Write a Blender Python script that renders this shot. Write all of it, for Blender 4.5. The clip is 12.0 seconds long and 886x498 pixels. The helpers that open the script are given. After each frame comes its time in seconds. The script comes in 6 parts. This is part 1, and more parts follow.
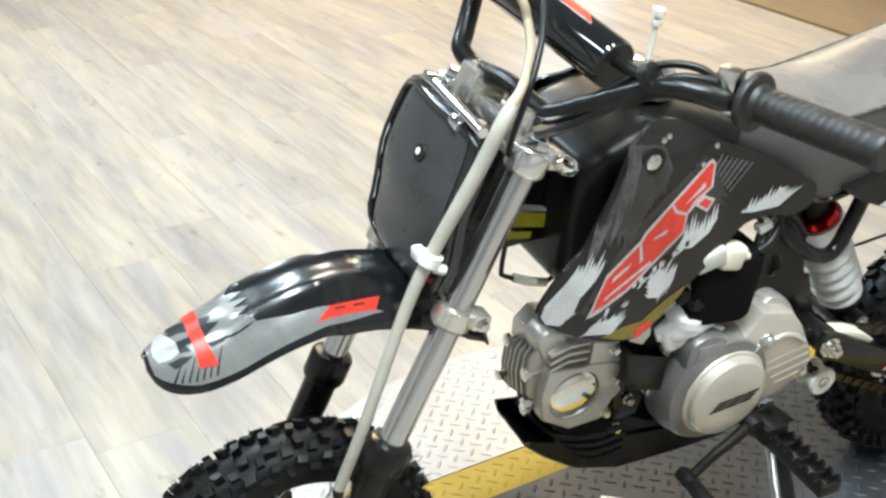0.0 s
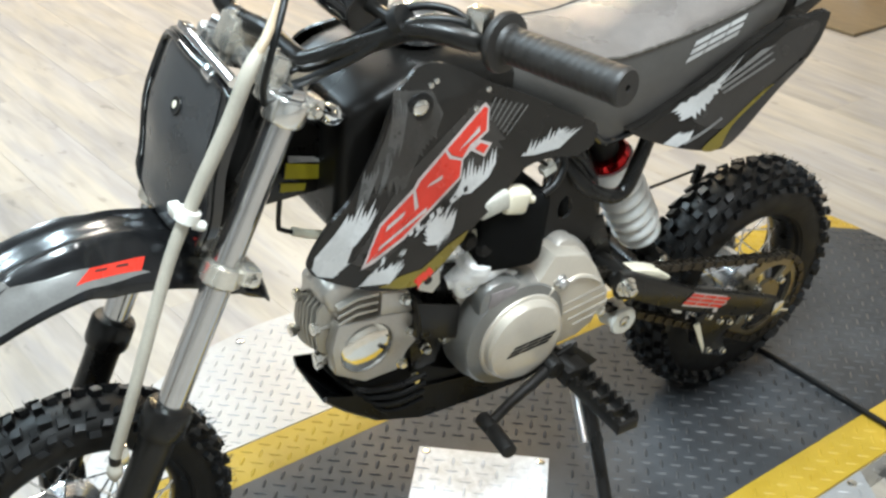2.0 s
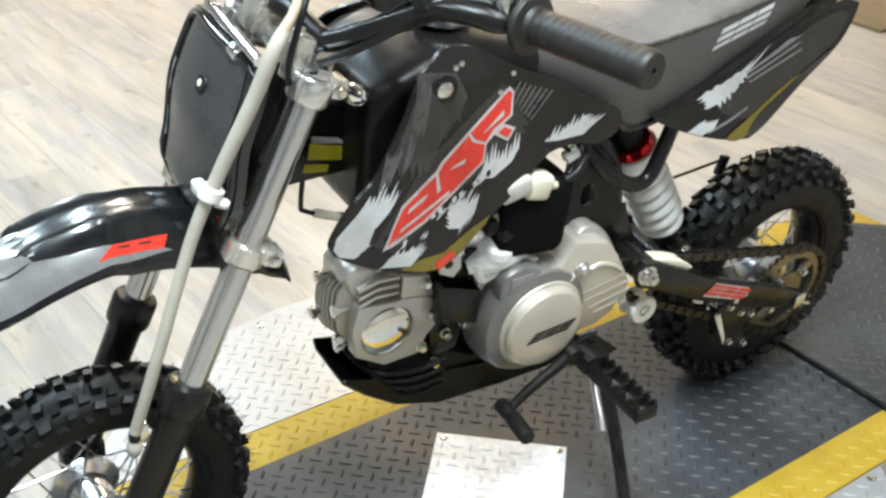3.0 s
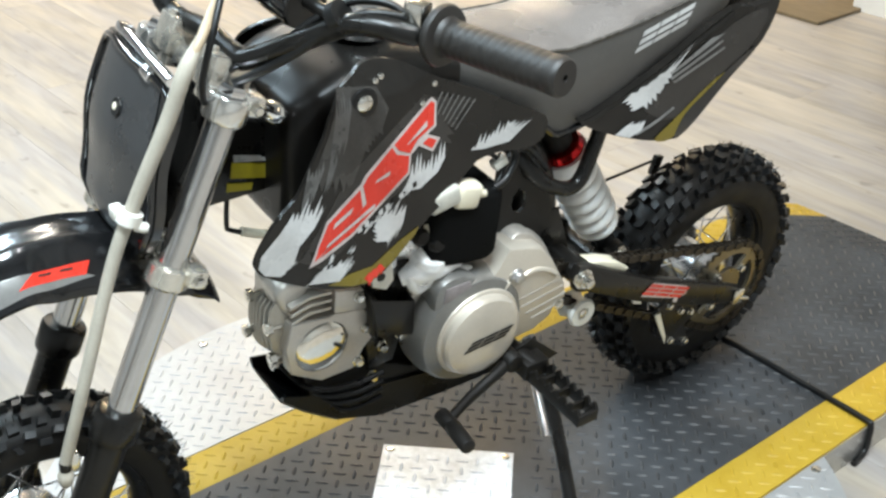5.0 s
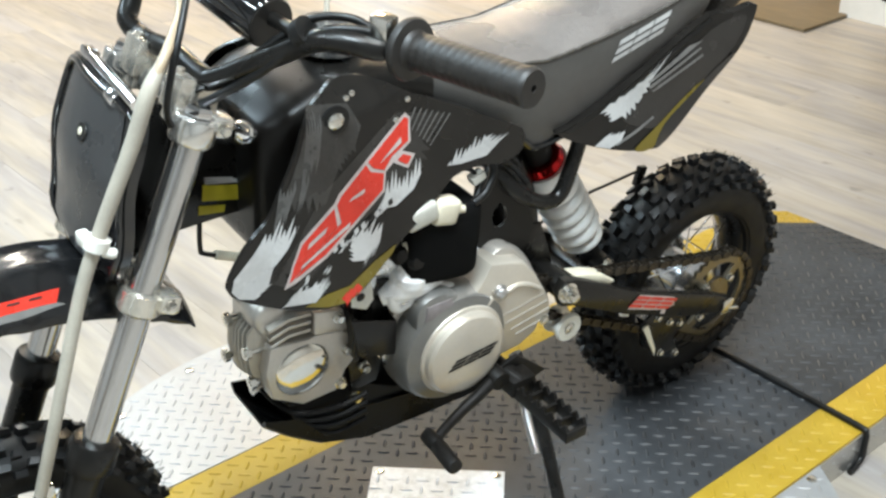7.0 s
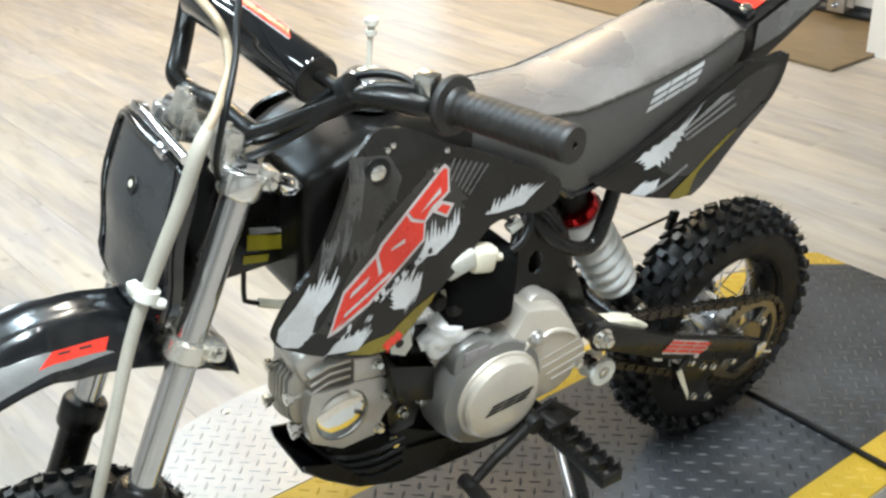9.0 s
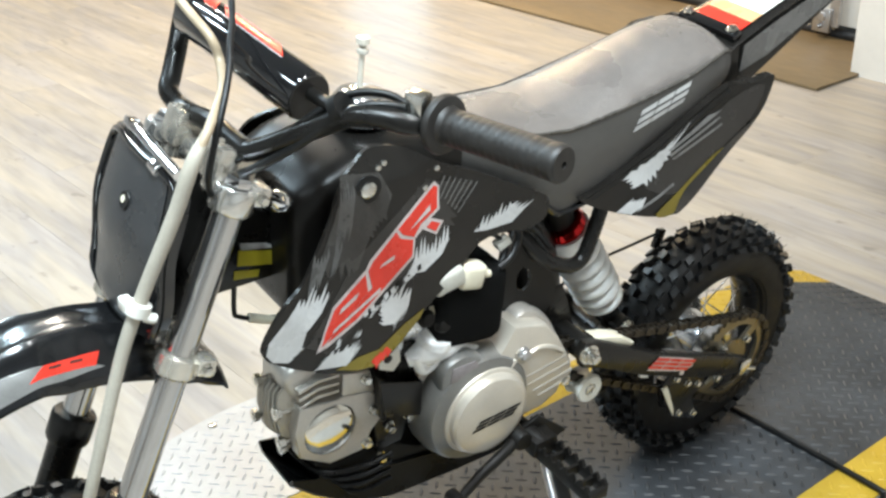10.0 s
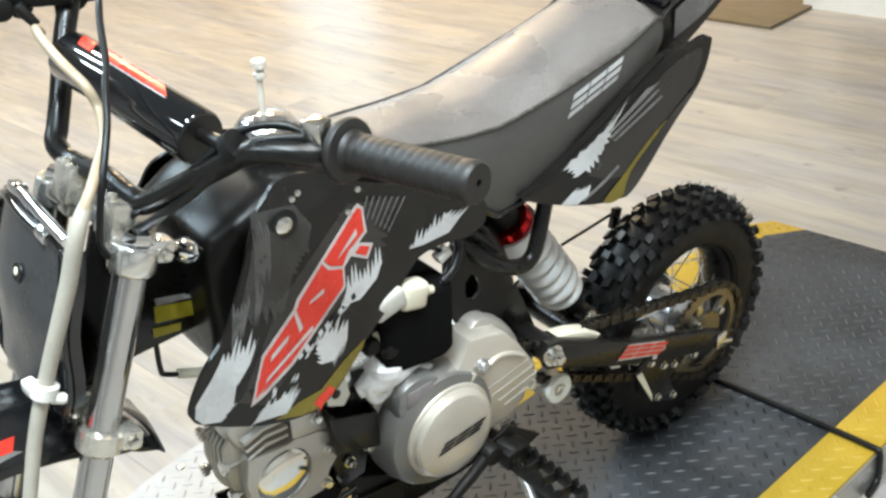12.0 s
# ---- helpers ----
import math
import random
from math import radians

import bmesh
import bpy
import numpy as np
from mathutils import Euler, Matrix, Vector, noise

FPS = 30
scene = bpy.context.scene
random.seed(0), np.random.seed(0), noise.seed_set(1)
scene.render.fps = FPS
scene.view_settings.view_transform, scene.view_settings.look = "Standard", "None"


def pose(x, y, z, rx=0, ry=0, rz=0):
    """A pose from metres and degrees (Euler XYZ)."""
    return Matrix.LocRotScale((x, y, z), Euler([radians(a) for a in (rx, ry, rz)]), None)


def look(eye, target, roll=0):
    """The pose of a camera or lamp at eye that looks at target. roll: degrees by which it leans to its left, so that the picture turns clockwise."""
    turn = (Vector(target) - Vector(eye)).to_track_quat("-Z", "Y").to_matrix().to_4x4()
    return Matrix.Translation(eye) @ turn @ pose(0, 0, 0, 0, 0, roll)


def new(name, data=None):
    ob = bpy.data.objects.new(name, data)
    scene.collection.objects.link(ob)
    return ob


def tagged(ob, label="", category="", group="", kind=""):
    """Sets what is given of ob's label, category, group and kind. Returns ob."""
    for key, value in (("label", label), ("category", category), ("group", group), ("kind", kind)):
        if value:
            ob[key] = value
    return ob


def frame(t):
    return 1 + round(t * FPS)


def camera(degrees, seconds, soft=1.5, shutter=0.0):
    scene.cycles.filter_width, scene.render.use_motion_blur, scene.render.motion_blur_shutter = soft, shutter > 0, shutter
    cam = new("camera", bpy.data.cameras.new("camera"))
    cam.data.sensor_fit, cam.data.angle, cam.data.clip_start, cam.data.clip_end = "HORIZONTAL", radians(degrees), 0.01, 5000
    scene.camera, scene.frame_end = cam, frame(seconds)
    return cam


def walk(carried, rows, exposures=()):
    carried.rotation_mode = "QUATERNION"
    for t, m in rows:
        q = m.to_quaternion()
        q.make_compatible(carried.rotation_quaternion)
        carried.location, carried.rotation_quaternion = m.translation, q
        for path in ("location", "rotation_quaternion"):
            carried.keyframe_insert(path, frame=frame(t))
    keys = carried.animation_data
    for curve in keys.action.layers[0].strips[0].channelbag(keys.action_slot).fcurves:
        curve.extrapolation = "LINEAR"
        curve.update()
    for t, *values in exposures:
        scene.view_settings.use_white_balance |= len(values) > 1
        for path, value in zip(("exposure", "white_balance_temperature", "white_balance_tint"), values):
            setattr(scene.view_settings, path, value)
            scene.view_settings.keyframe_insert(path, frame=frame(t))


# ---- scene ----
cam = camera(41.2, 12.0, soft=2.6)
PATH = [
    (0, (-1.027, -0.963, 1.183), (-0.0280, 0.5839, 0.2465), 1.53),
    (0.5, (-0.946, -0.978, 1.187), (0.0920, 0.6366, 0.2173), 0.95),
    (1, (-0.919, -0.995, 1.193), (0.2996, 0.6020, 0.1837), 0.61),
    (1.5, (-0.916, -1.008, 1.176), (0.3153, 0.5028, 0.1343), 0.90),
    (2, (-0.924, -1.019, 1.168), (0.3100, 0.4838, 0.1028), 1.95),
    (2.5, (-0.931, -1.021, 1.156), (0.2962, 0.5346, 0.0512), 2.67),
    (4.5, (-0.904, -1.026, 1.165), (0.1068, 0.2078, 0.2974), 0.96),
    (5, (-0.895, -1.038, 1.163), (-0.0773, -0.0782, 0.4710), 0.99),
    (5.5, (-0.875, -1.052, 1.164), (0.0170, -0.0661, 0.4355), 0.08),
    (6, (-0.864, -1.055, 1.161), (-0.0575, -0.1908, 0.5172), -0.33),
    (6.5, (-0.862, -1.046, 1.15), (0.0128, -0.0673, 0.4384), -0.39),
    (8.5, (-0.889, -1.036, 1.17), (0.3295, 0.4607, 0.2251), -1.40),
    (9, (-0.887, -1.039, 1.177), (0.2480, 0.3520, 0.2940), -1.20),
    (9.5, (-0.891, -1.035, 1.182), (0.1699, 0.2753, 0.3944), -1.43),
    (10, (-0.896, -1.044, 1.185), (0.2410, 0.3111, 0.3408), -0.45),
    (10.5, (-0.899, -1.035, 1.189), (0.2441, 0.2924, 0.3190), -1.12),
    (11, (-0.911, -1.002, 1.192), (0.2112, 0.2875, 0.3741), -4.20),
    (11.5, (-0.906, -0.975, 1.193), (0.1933, 0.1267, 0.4248), -4.82),
    (12, (-0.782, -1.005, 1.189), (0.1360, 0.0669, 0.4711), -7.41),
]
EXPOSURES = [(0.0, -0.09), (12.0, -0.09)]
walk(cam, [(t, look(eye, target, roll)) for t, eye, target, roll in PATH], EXPOSURES)

# ---- world, lamps ----
FLOOR = -0.06
CEIL = 2.75
world = bpy.data.worlds.new("world")
scene.world = world
world.use_nodes = True
sky = world.node_tree.nodes.new("ShaderNodeTexSky")
sky.sky_type, sky.sun_disc = "NISHITA", False
sky.sun_elevation, sky.sun_rotation = radians(40), radians(200)
world.node_tree.links.new(sky.outputs[0], world.node_tree.nodes["Background"].inputs[0])
world.node_tree.nodes["Background"].inputs[1].default_value = 0.12


def strip_lamp(x, y, power, colour):
    data = bpy.data.lights.new("ceiling_lamp_light", "AREA")
    data.shape, data.size, data.size_y, data.energy, data.color = "RECTANGLE", 0.12, 1.1, power, colour
    ob = new("ceiling_lamp_light", data)
    ob.matrix_world = Matrix.Translation((x, y, CEIL - 0.062))
    return ob


WARM = (1.0, 0.76, 0.46)
COOL = (0.765, 0.92, 1.0)
NORTH = (0.69, 0.88, 1.0)
MILD = (0.97, 0.985, 0.985)
LAMPS = [(-1.1, 2.2, 60, NORTH), (-0.2, 2.3, 62, NORTH), (0.8, 2.9, 56, (1.0, 0.93, 0.82)), (2.15, 3.0, 112, WARM),
         (-1.7, -0.3, 50, COOL), (-0.7, -0.9, 120, COOL), (0.15, -0.9, 44, MILD), (1.5, -0.9, 4, WARM)]
for lx, ly, lp, lc in LAMPS:
    strip_lamp(lx, ly, lp, lc)
# daylight through the glazed door
data = bpy.data.lights.new("door_daylight", "AREA")
data.shape, data.size, data.size_y, data.energy, data.color = "RECTANGLE", 0.85, 1.9, 5, (0.62, 0.87, 1.0)
ob = new("door_daylight", data)
ob.matrix_world = look((3.22, 4.35, 0.98), (0, 4.35, 0.98))


# ---- building helpers ----
def finish(bm, sharp=38):
    bmesh.ops.recalc_face_normals(bm, faces=bm.faces)
    lim = radians(sharp)
    for f in bm.faces:
        f.smooth = True
    for e in bm.edges:
        if len(e.link_faces) == 2 and e.calc_face_angle(0) > lim:
            e.smooth = False


def mesh_of(name, bm, material, sharp=38):
    finish(bm, sharp)
    me = bpy.data.meshes.new(name)
    bm.to_mesh(me)
    bm.free()
    me.materials.append(material)
    return me


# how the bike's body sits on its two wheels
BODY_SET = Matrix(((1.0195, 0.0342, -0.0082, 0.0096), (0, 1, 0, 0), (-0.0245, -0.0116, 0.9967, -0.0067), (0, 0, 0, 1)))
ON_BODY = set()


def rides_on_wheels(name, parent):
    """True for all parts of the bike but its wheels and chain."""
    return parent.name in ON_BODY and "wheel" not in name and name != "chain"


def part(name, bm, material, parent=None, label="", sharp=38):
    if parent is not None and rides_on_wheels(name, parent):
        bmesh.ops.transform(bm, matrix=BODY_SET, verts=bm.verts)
    ob = new(name, mesh_of(name, bm, material, sharp))
    if parent is not None:
        ob.parent = parent
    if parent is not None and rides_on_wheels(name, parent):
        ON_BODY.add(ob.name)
    if label:
        ob["label"] = label
    return ob


def share(name, me, parent, m=None):
    ob = new(name, me)
    ob.parent = parent
    if m is not None:
        ob.matrix_basis = m
    return ob


def basis(d):
    d = Vector(d).normalized()
    a = Vector((0, 0, 1)) if abs(d.z) < 0.9 else Vector((0, 1, 0))
    u = d.cross(a).normalized()
    return d, u, d.cross(u)


def ring(bm, c, u, v, r, n=16, r2=None):
    r2 = r if r2 is None else r2
    return [bm.verts.new(Vector(c) + u * (math.cos(2 * math.pi * k / n) * r) + v * (math.sin(2 * math.pi * k / n) * r2)) for k in range(n)]


def bridge(bm, a, b):
    n = len(a)
    for k in range(n):
        bm.faces.new((a[k], a[(k + 1) % n], b[(k + 1) % n], b[k]))


def lathe(bm, origin, axis, profile, n=24, caps=True):
    """profile: (along the axis, radius) pairs."""
    d, u, v = basis(axis)
    rings = [ring(bm, Vector(origin) + d * h, u, v, max(r, 1e-4), n) for h, r in profile]
    for a, b in zip(rings, rings[1:]):
        bridge(bm, a, b)
    if caps:
        bm.faces.new(rings[0][::-1])
        bm.faces.new(rings[-1])
    return bm


def rod(bm, p0, p1, r, r1=None, n=14, soft=0.0):
    p0, p1 = Vector(p0), Vector(p1)
    L = (p1 - p0).length
    r1 = r if r1 is None else r1
    if soft > 0:
        prof = [(0, r - soft), (soft * 0.3, r - soft * 0.3), (soft, r), (L - soft, r1), (L - soft * 0.3, r1 - soft * 0.3), (L, r1 - soft)]
    else:
        prof = [(0, r), (L, r1)]
    return lathe(bm, p0, p1 - p0, prof, n)


def curve_points(pts, steps=8):
    pts = [Vector(p) for p in pts]
    q = [pts[0] * 2 - pts[1]] + pts + [pts[-1] * 2 - pts[-2]]
    out = []
    for i in range(1, len(q) - 2):
        a, b, c, d = q[i - 1:i + 3]
        for k in range(steps):
            t = k / steps
            out.append(0.5 * ((2 * b) + (c - a) * t + (2 * a - 5 * b + 4 * c - d) * t * t + (3 * b - a - 3 * c + d) * t ** 3))
    out.append(pts[-1])
    return out


def tube(bm, pts, r, n=10, steps=8, smooth=True):
    pts = curve_points(pts, steps) if smooth else [Vector(p) for p in pts]
    d, u, v = basis(pts[1] - pts[0])
    rings = []
    for i, p in enumerate(pts):
        t = (pts[min(i + 1, len(pts) - 1)] - pts[max(i - 1, 0)]).normalized()
        u = (u - t * u.dot(t)).normalized()
        v = t.cross(u)
        rr = r(i / (len(pts) - 1)) if callable(r) else r
        rings.append(ring(bm, p, u, v, rr, n))
    for a, b in zip(rings, rings[1:]):
        bridge(bm, a, b)
    bm.faces.new(rings[0][::-1])
    bm.faces.new(rings[-1])
    return bm


def box(bm, centre, size, m=None, bevel=0.0, segs=2):
    t = bmesh.new()
    bmesh.ops.create_cube(t, size=1, matrix=Matrix.Diagonal((*size, 1)))
    if bevel > 0:
        bmesh.ops.bevel(t, geom=t.edges[:], offset=bevel, segments=segs, affect="EDGES", profile=0.5)
    mm = Matrix.Translation(centre) @ (m if m is not None else Matrix.Identity(4))
    return join(bm, t, mm)


def join(bm, t, m=None):
    if m is not None:
        bmesh.ops.transform(t, matrix=m, verts=t.verts)
    new_verts = {v: bm.verts.new(v.co) for v in t.verts}
    for f in t.faces:
        try:
            bm.faces.new([new_verts[v] for v in f.verts])
        except ValueError:
            pass
    t.free()
    return bm


def slab(bm, outline, y0, y1, bevel=0.0, segs=2):
    """A plate from an outline in x, z between the depths y0 and y1."""
    t = bmesh.new()
    a = [t.verts.new((x, y0, z)) for x, z in outline]
    b = [t.verts.new((x, y1, z)) for x, z in outline]
    t.faces.new(a)
    t.faces.new(b[::-1])
    bridge(t, a, b)
    bmesh.ops.recalc_face_normals(t, faces=t.faces)
    if bevel > 0:
        es = [e for e in t.edges if abs(e.verts[0].co.y - e.verts[1].co.y) < 1e-7]
        bmesh.ops.bevel(t, geom=es, offset=bevel, segments=segs, affect="EDGES", profile=0.5)
    return join(bm, t)


def loft(bm, loops, close=True, caps=True):
    rows = [[bm.verts.new(p) for p in L] for L in loops]
    for a, b in zip(rows, rows[1:]):
        n = len(a)
        for k in range(n if close else n - 1):
            bm.faces.new((a[k], a[(k + 1) % n], b[(k + 1) % n], b[k]))
    if caps and close:
        bm.faces.new(rows[0][::-1])
        bm.faces.new(rows[-1])
    return rows


def smooth_outline(pts, steps=5):
    """A closed rounded outline through points in a plane."""
    n = len(pts)
    out = []
    for i in range(n):
        a, b, c, d = (Vector(pts[(i + k - 1) % n]) for k in range(4))
        for k in range(steps):
            t = k / steps
            p = 0.5 * ((2 * b) + (c - a) * t + (2 * a - 5 * b + 4 * c - d) * t * t + (3 * b - a - 3 * c + d) * t ** 3)
            out.append((p[0], p[1]))
    return out


def sheet(bm, outline, height, step=0.012, thick=0.0, side=-1):
    """A skin over an outline in x, z: y = side * height(x, z), with a rim of the given thickness folded inwards."""
    t = bmesh.new()
    f = t.faces.new([t.verts.new((x, 0, z)) for x, z in outline])
    xs, zs = [p[0] for p in outline], [p[1] for p in outline]
    for axis, lo, hi in ((0, min(xs), max(xs)), (2, min(zs), max(zs))):
        k = math.floor(lo / step) + 1
        while k * step < hi:
            co, no = [0, 0, 0], [0, 0, 0]
            co[axis], no[axis] = k * step, 1
            bmesh.ops.bisect_plane(t, geom=t.verts[:] + t.edges[:] + t.faces[:], dist=1e-6, plane_co=co, plane_no=no)
            k += 1
    bmesh.ops.triangulate(t, faces=[f for f in t.faces if len(f.verts) > 4])
    for v in t.verts:
        v.co.y = side * height(v.co.x, v.co.z)
    if thick > 0:
        rim = [e for e in t.edges if len(e.link_faces) == 1]
        got = bmesh.ops.extrude_edge_only(t, edges=rim)
        for g in got["geom"]:
            if isinstance(g, bmesh.types.BMVert):
                g.co.y -= side * thick
    return join(bm, t)


# ---- materials ----
def surface(name, colour, rough=0.5, metal=0.0, vary=0.15, scale=30.0, bump=0.0, bump_scale=200.0, coat=0.0, colour2=None, rough_vary=0.08, stretch=(1, 1, 1), spec=0.5):
    m = bpy.data.materials.new(name)
    m.use_nodes = True
    nt = m.node_tree
    N, L = nt.nodes, nt.links
    b = N["Principled BSDF"]
    co = N.new("ShaderNodeTexCoord")
    mp = N.new("ShaderNodeMapping")
    mp.inputs["Scale"].default_value = stretch
    L.new(co.outputs["Object"], mp.inputs[0])
    n1 = N.new("ShaderNodeTexNoise")
    n1.inputs["Scale"].default_value, n1.inputs["Detail"].default_value = scale, 6
    n2 = N.new("ShaderNodeTexNoise")
    n2.inputs["Scale"].default_value, n2.inputs["Detail"].default_value = scale * 7.3, 3
    for n in (n1, n2):
        L.new(mp.outputs[0], n.inputs[0])
    add = N.new("ShaderNodeMix")
    add.data_type = "FLOAT"
    add.inputs[0].default_value = 0.35
    L.new(n1.outputs[0], add.inputs[2])
    L.new(n2.outputs[0], add.inputs[3])
    ramp = N.new("ShaderNodeValToRGB")
    c2 = colour2 or tuple(min(1, c * (1 + vary)) for c in colour)
    c1 = colour if colour2 else tuple(c * (1 - vary) for c in colour)
    ramp.color_ramp.elements[0].position, ramp.color_ramp.elements[1].position = 0.35, 0.65
    ramp.color_ramp.elements[0].color, ramp.color_ramp.elements[1].color = (*c1, 1), (*c2, 1)
    L.new(add.outputs[0], ramp.inputs[0])
    L.new(ramp.outputs[0], b.inputs["Base Color"])
    rr = N.new("ShaderNodeMapRange")
    rr.inputs[1].default_value, rr.inputs[2].default_value = 0.3, 0.7
    rr.inputs[3].default_value, rr.inputs[4].default_value = max(0.02, rough - rough_vary), min(1, rough + rough_vary)
    L.new(n1.outputs[0], rr.inputs[0])
    L.new(rr.outputs[0], b.inputs["Roughness"])
    b.inputs["Metallic"].default_value = metal
    b.inputs["Coat Weight"].default_value = coat
    b.inputs["Coat Roughness"].default_value = 0.06
    b.inputs["Specular IOR Level"].default_value = spec
    if bump > 0:
        n3 = N.new("ShaderNodeTexNoise")
        n3.inputs["Scale"].default_value, n3.inputs["Detail"].default_value = bump_scale, 4
        L.new(mp.outputs[0], n3.inputs[0])
        bp = N.new("ShaderNodeBump")
        bp.inputs["Strength"].default_value, bp.inputs["Distance"].default_value = bump, 0.002
        L.new(n3.outputs[0], bp.inputs["Height"])
        L.new(bp.outputs[0], b.inputs["Normal"])
    return m


def wood_floor(name):
    m = bpy.data.materials.new(name)
    m.use_nodes = True
    nt = m.node_tree
    N, L = nt.nodes, nt.links
    b = N["Principled BSDF"]
    co = N.new("ShaderNodeTexCoord")
    oi = N.new("ShaderNodeObjectInfo")
    sh = N.new("ShaderNodeVectorMath")
    sh.operation = "MULTIPLY_ADD"
    cx = N.new("ShaderNodeCombineXYZ")
    for k in range(3):
        L.new(oi.outputs["Random"], cx.inputs[k])
    sh.inputs[1].default_value = (37, 91, 13)
    L.new(cx.outputs[0], sh.inputs[0])
    L.new(co.outputs["Object"], sh.inputs[2])
    mp = N.new("ShaderNodeMapping")
    mp.inputs["Scale"].default_value = (1, 0.12, 1)
    L.new(sh.outputs[0], mp.inputs[0])
    grain = N.new("ShaderNodeTexNoise")
    grain.inputs["Scale"].default_value, grain.inputs["Detail"].default_value, grain.inputs["Distortion"].default_value = 42, 7, 0.6
    L.new(mp.outputs[0], grain.inputs[0])
    broad = N.new("ShaderNodeTexNoise")
    broad.inputs["Scale"].default_value, broad.inputs["Detail"].default_value = 9, 3
    L.new(mp.outputs[0], broad.inputs[0])
    mix = N.new("ShaderNodeMix")
    mix.data_type = "FLOAT"
    mix.inputs[0].default_value = 0.5
    L.new(grain.outputs[0], mix.inputs[2])
    L.new(broad.outputs[0], mix.inputs[3])
    ramp = N.new("ShaderNodeValToRGB")
    e = ramp.color_ramp.elements
    e[0].position, e[0].color = 0.37, (0.258, 0.236, 0.214, 1)
    e[1].position, e[1].color = 0.64, (0.378, 0.346, 0.315, 1)
    k = ramp.color_ramp.elements.new(0.5)
    k.color = (0.324, 0.294, 0.266, 1)
    # patches of yellower and greyer print
    patch = N.new("ShaderNodeTexNoise")
    patch.inputs["Scale"].default_value, patch.inputs["Detail"].default_value, patch.inputs["Distortion"].default_value = 14, 4, 0.8
    pm = N.new("ShaderNodeMapping")
    pm.inputs["Scale"].default_value, pm.inputs["Location"].default_value = (1, 0.16, 1), (3.1, 7.7, 0)
    L.new(sh.outputs[0], pm.inputs[0])
    L.new(pm.outputs[0], patch.inputs[0])
    hue = N.new("ShaderNodeValToRGB")
    h = hue.color_ramp.elements
    h[0].position, h[0].color = 0.37, (0.905, 0.91, 0.95, 1)
    h[1].position, h[1].color = 0.63, (1.09, 1.045, 0.95, 1)
    L.new(patch.outputs[0], hue.inputs[0])
    tint = N.new("ShaderNodeVectorMath")
    tint.operation = "MULTIPLY"
    L.new(ramp.outputs[0], tint.inputs[0])
    L.new(hue.outputs[0], tint.inputs[1])
    L.new(mix.outputs[0], ramp.inputs[0])
    tone = N.new("ShaderNodeMapRange")
    tone.inputs[3].default_value, tone.inputs[4].default_value = 0.97, 1.03
    L.new(oi.outputs["Random"], tone.inputs[0])
    mul = N.new("ShaderNodeVectorMath")
    mul.operation = "SCALE"
    L.new(tint.outputs[0], mul.inputs[0])
    dots = N.new("ShaderNodeTexNoise")
    dots.inputs["Scale"].default_value, dots.inputs["Detail"].default_value = 30, 3
    stretch = N.new("ShaderNodeMapping")
    stretch.inputs["Scale"].default_value = (1, 0.45, 1)
    L.new(sh.outputs[0], stretch.inputs[0])
    L.new(stretch.outputs[0], dots.inputs[0])
    knot = N.new("ShaderNodeMapRange")
    knot.inputs[1].default_value, knot.inputs[2].default_value = 0.66, 0.74
    knot.inputs[3].default_value, knot.inputs[4].default_value = 1.0, 0.72
    L.new(dots.outputs[0], knot.inputs[0])
    both = N.new("ShaderNodeMath")
    both.operation = "MULTIPLY"
    L.new(tone.outputs[0], both.inputs[0])
    L.new(knot.outputs[0], both.inputs[1])
    L.new(both.outputs[0], mul.inputs["Scale"])
    L.new(mul.outputs[0], b.inputs["Base Color"])
    rr = N.new("ShaderNodeMapRange")
    rr.inputs[3].default_value, rr.inputs[4].default_value = 0.25, 0.42
    L.new(broad.outputs[0], rr.inputs[0])
    L.new(rr.outputs[0], b.inputs["Roughness"])
    bp = N.new("ShaderNodeBump")
    bp.inputs["Strength"].default_value, bp.inputs["Distance"].default_value = 0.12, 0.001
    L.new(grain.outputs[0], bp.inputs["Height"])
    L.new(bp.outputs[0], b.inputs["Normal"])
    return m


def glow(name, colour, strength):
    m = bpy.data.materials.new(name)
    m.use_nodes = True
    b = m.node_tree.nodes["Principled BSDF"]
    b.inputs["Emission Color"].default_value = (*colour, 1)
    b.inputs["Emission Strength"].default_value = strength
    return m


M_FLOOR = wood_floor("vinyl_plank")
M_SUB = surface("subfloor", (0.22, 0.19, 0.15), 0.8)
M_WALL = surface("wall_paint", (0.50, 0.495, 0.49), 0.6, vary=0.04, scale=3, bump=0.1, bump_scale=60)
M_CEIL = surface("ceiling_paint", (0.285, 0.305, 0.325), 0.8, vary=0.04, scale=3)
M_WHITE = surface("white_paint", (0.80, 0.78, 0.74), 0.35, vary=0.04, scale=5)
M_BOARD = surface("brown_board", (0.135, 0.095, 0.048), 0.5, vary=0.2, scale=9, colour2=(0.21, 0.15, 0.08), stretch=(1, 0.2, 1), bump=0.05)
M_SEAL = surface("black_seal", (0.012, 0.012, 0.013), 0.5)
M_KICK = surface("dark_kick_plate", (0.05, 0.05, 0.055), 0.3, metal=0.8, scale=9, vary=0.4)
M_STEEL = surface("galvanised_steel", (0.55, 0.55, 0.56), 0.35, metal=1.0, scale=20)
M_DECK = surface("black_tread_plate", (0.041, 0.0430, 0.0465), 0.48, metal=0.0, spec=0.28, vary=0.35, scale=5, bump=0.15, bump_scale=300, rough_vary=0.15)
M_LUG = surface("worn_tread_lug", (0.040, 0.040, 0.0415), 0.44, metal=0.0, spec=0.28, vary=0.4, scale=12)
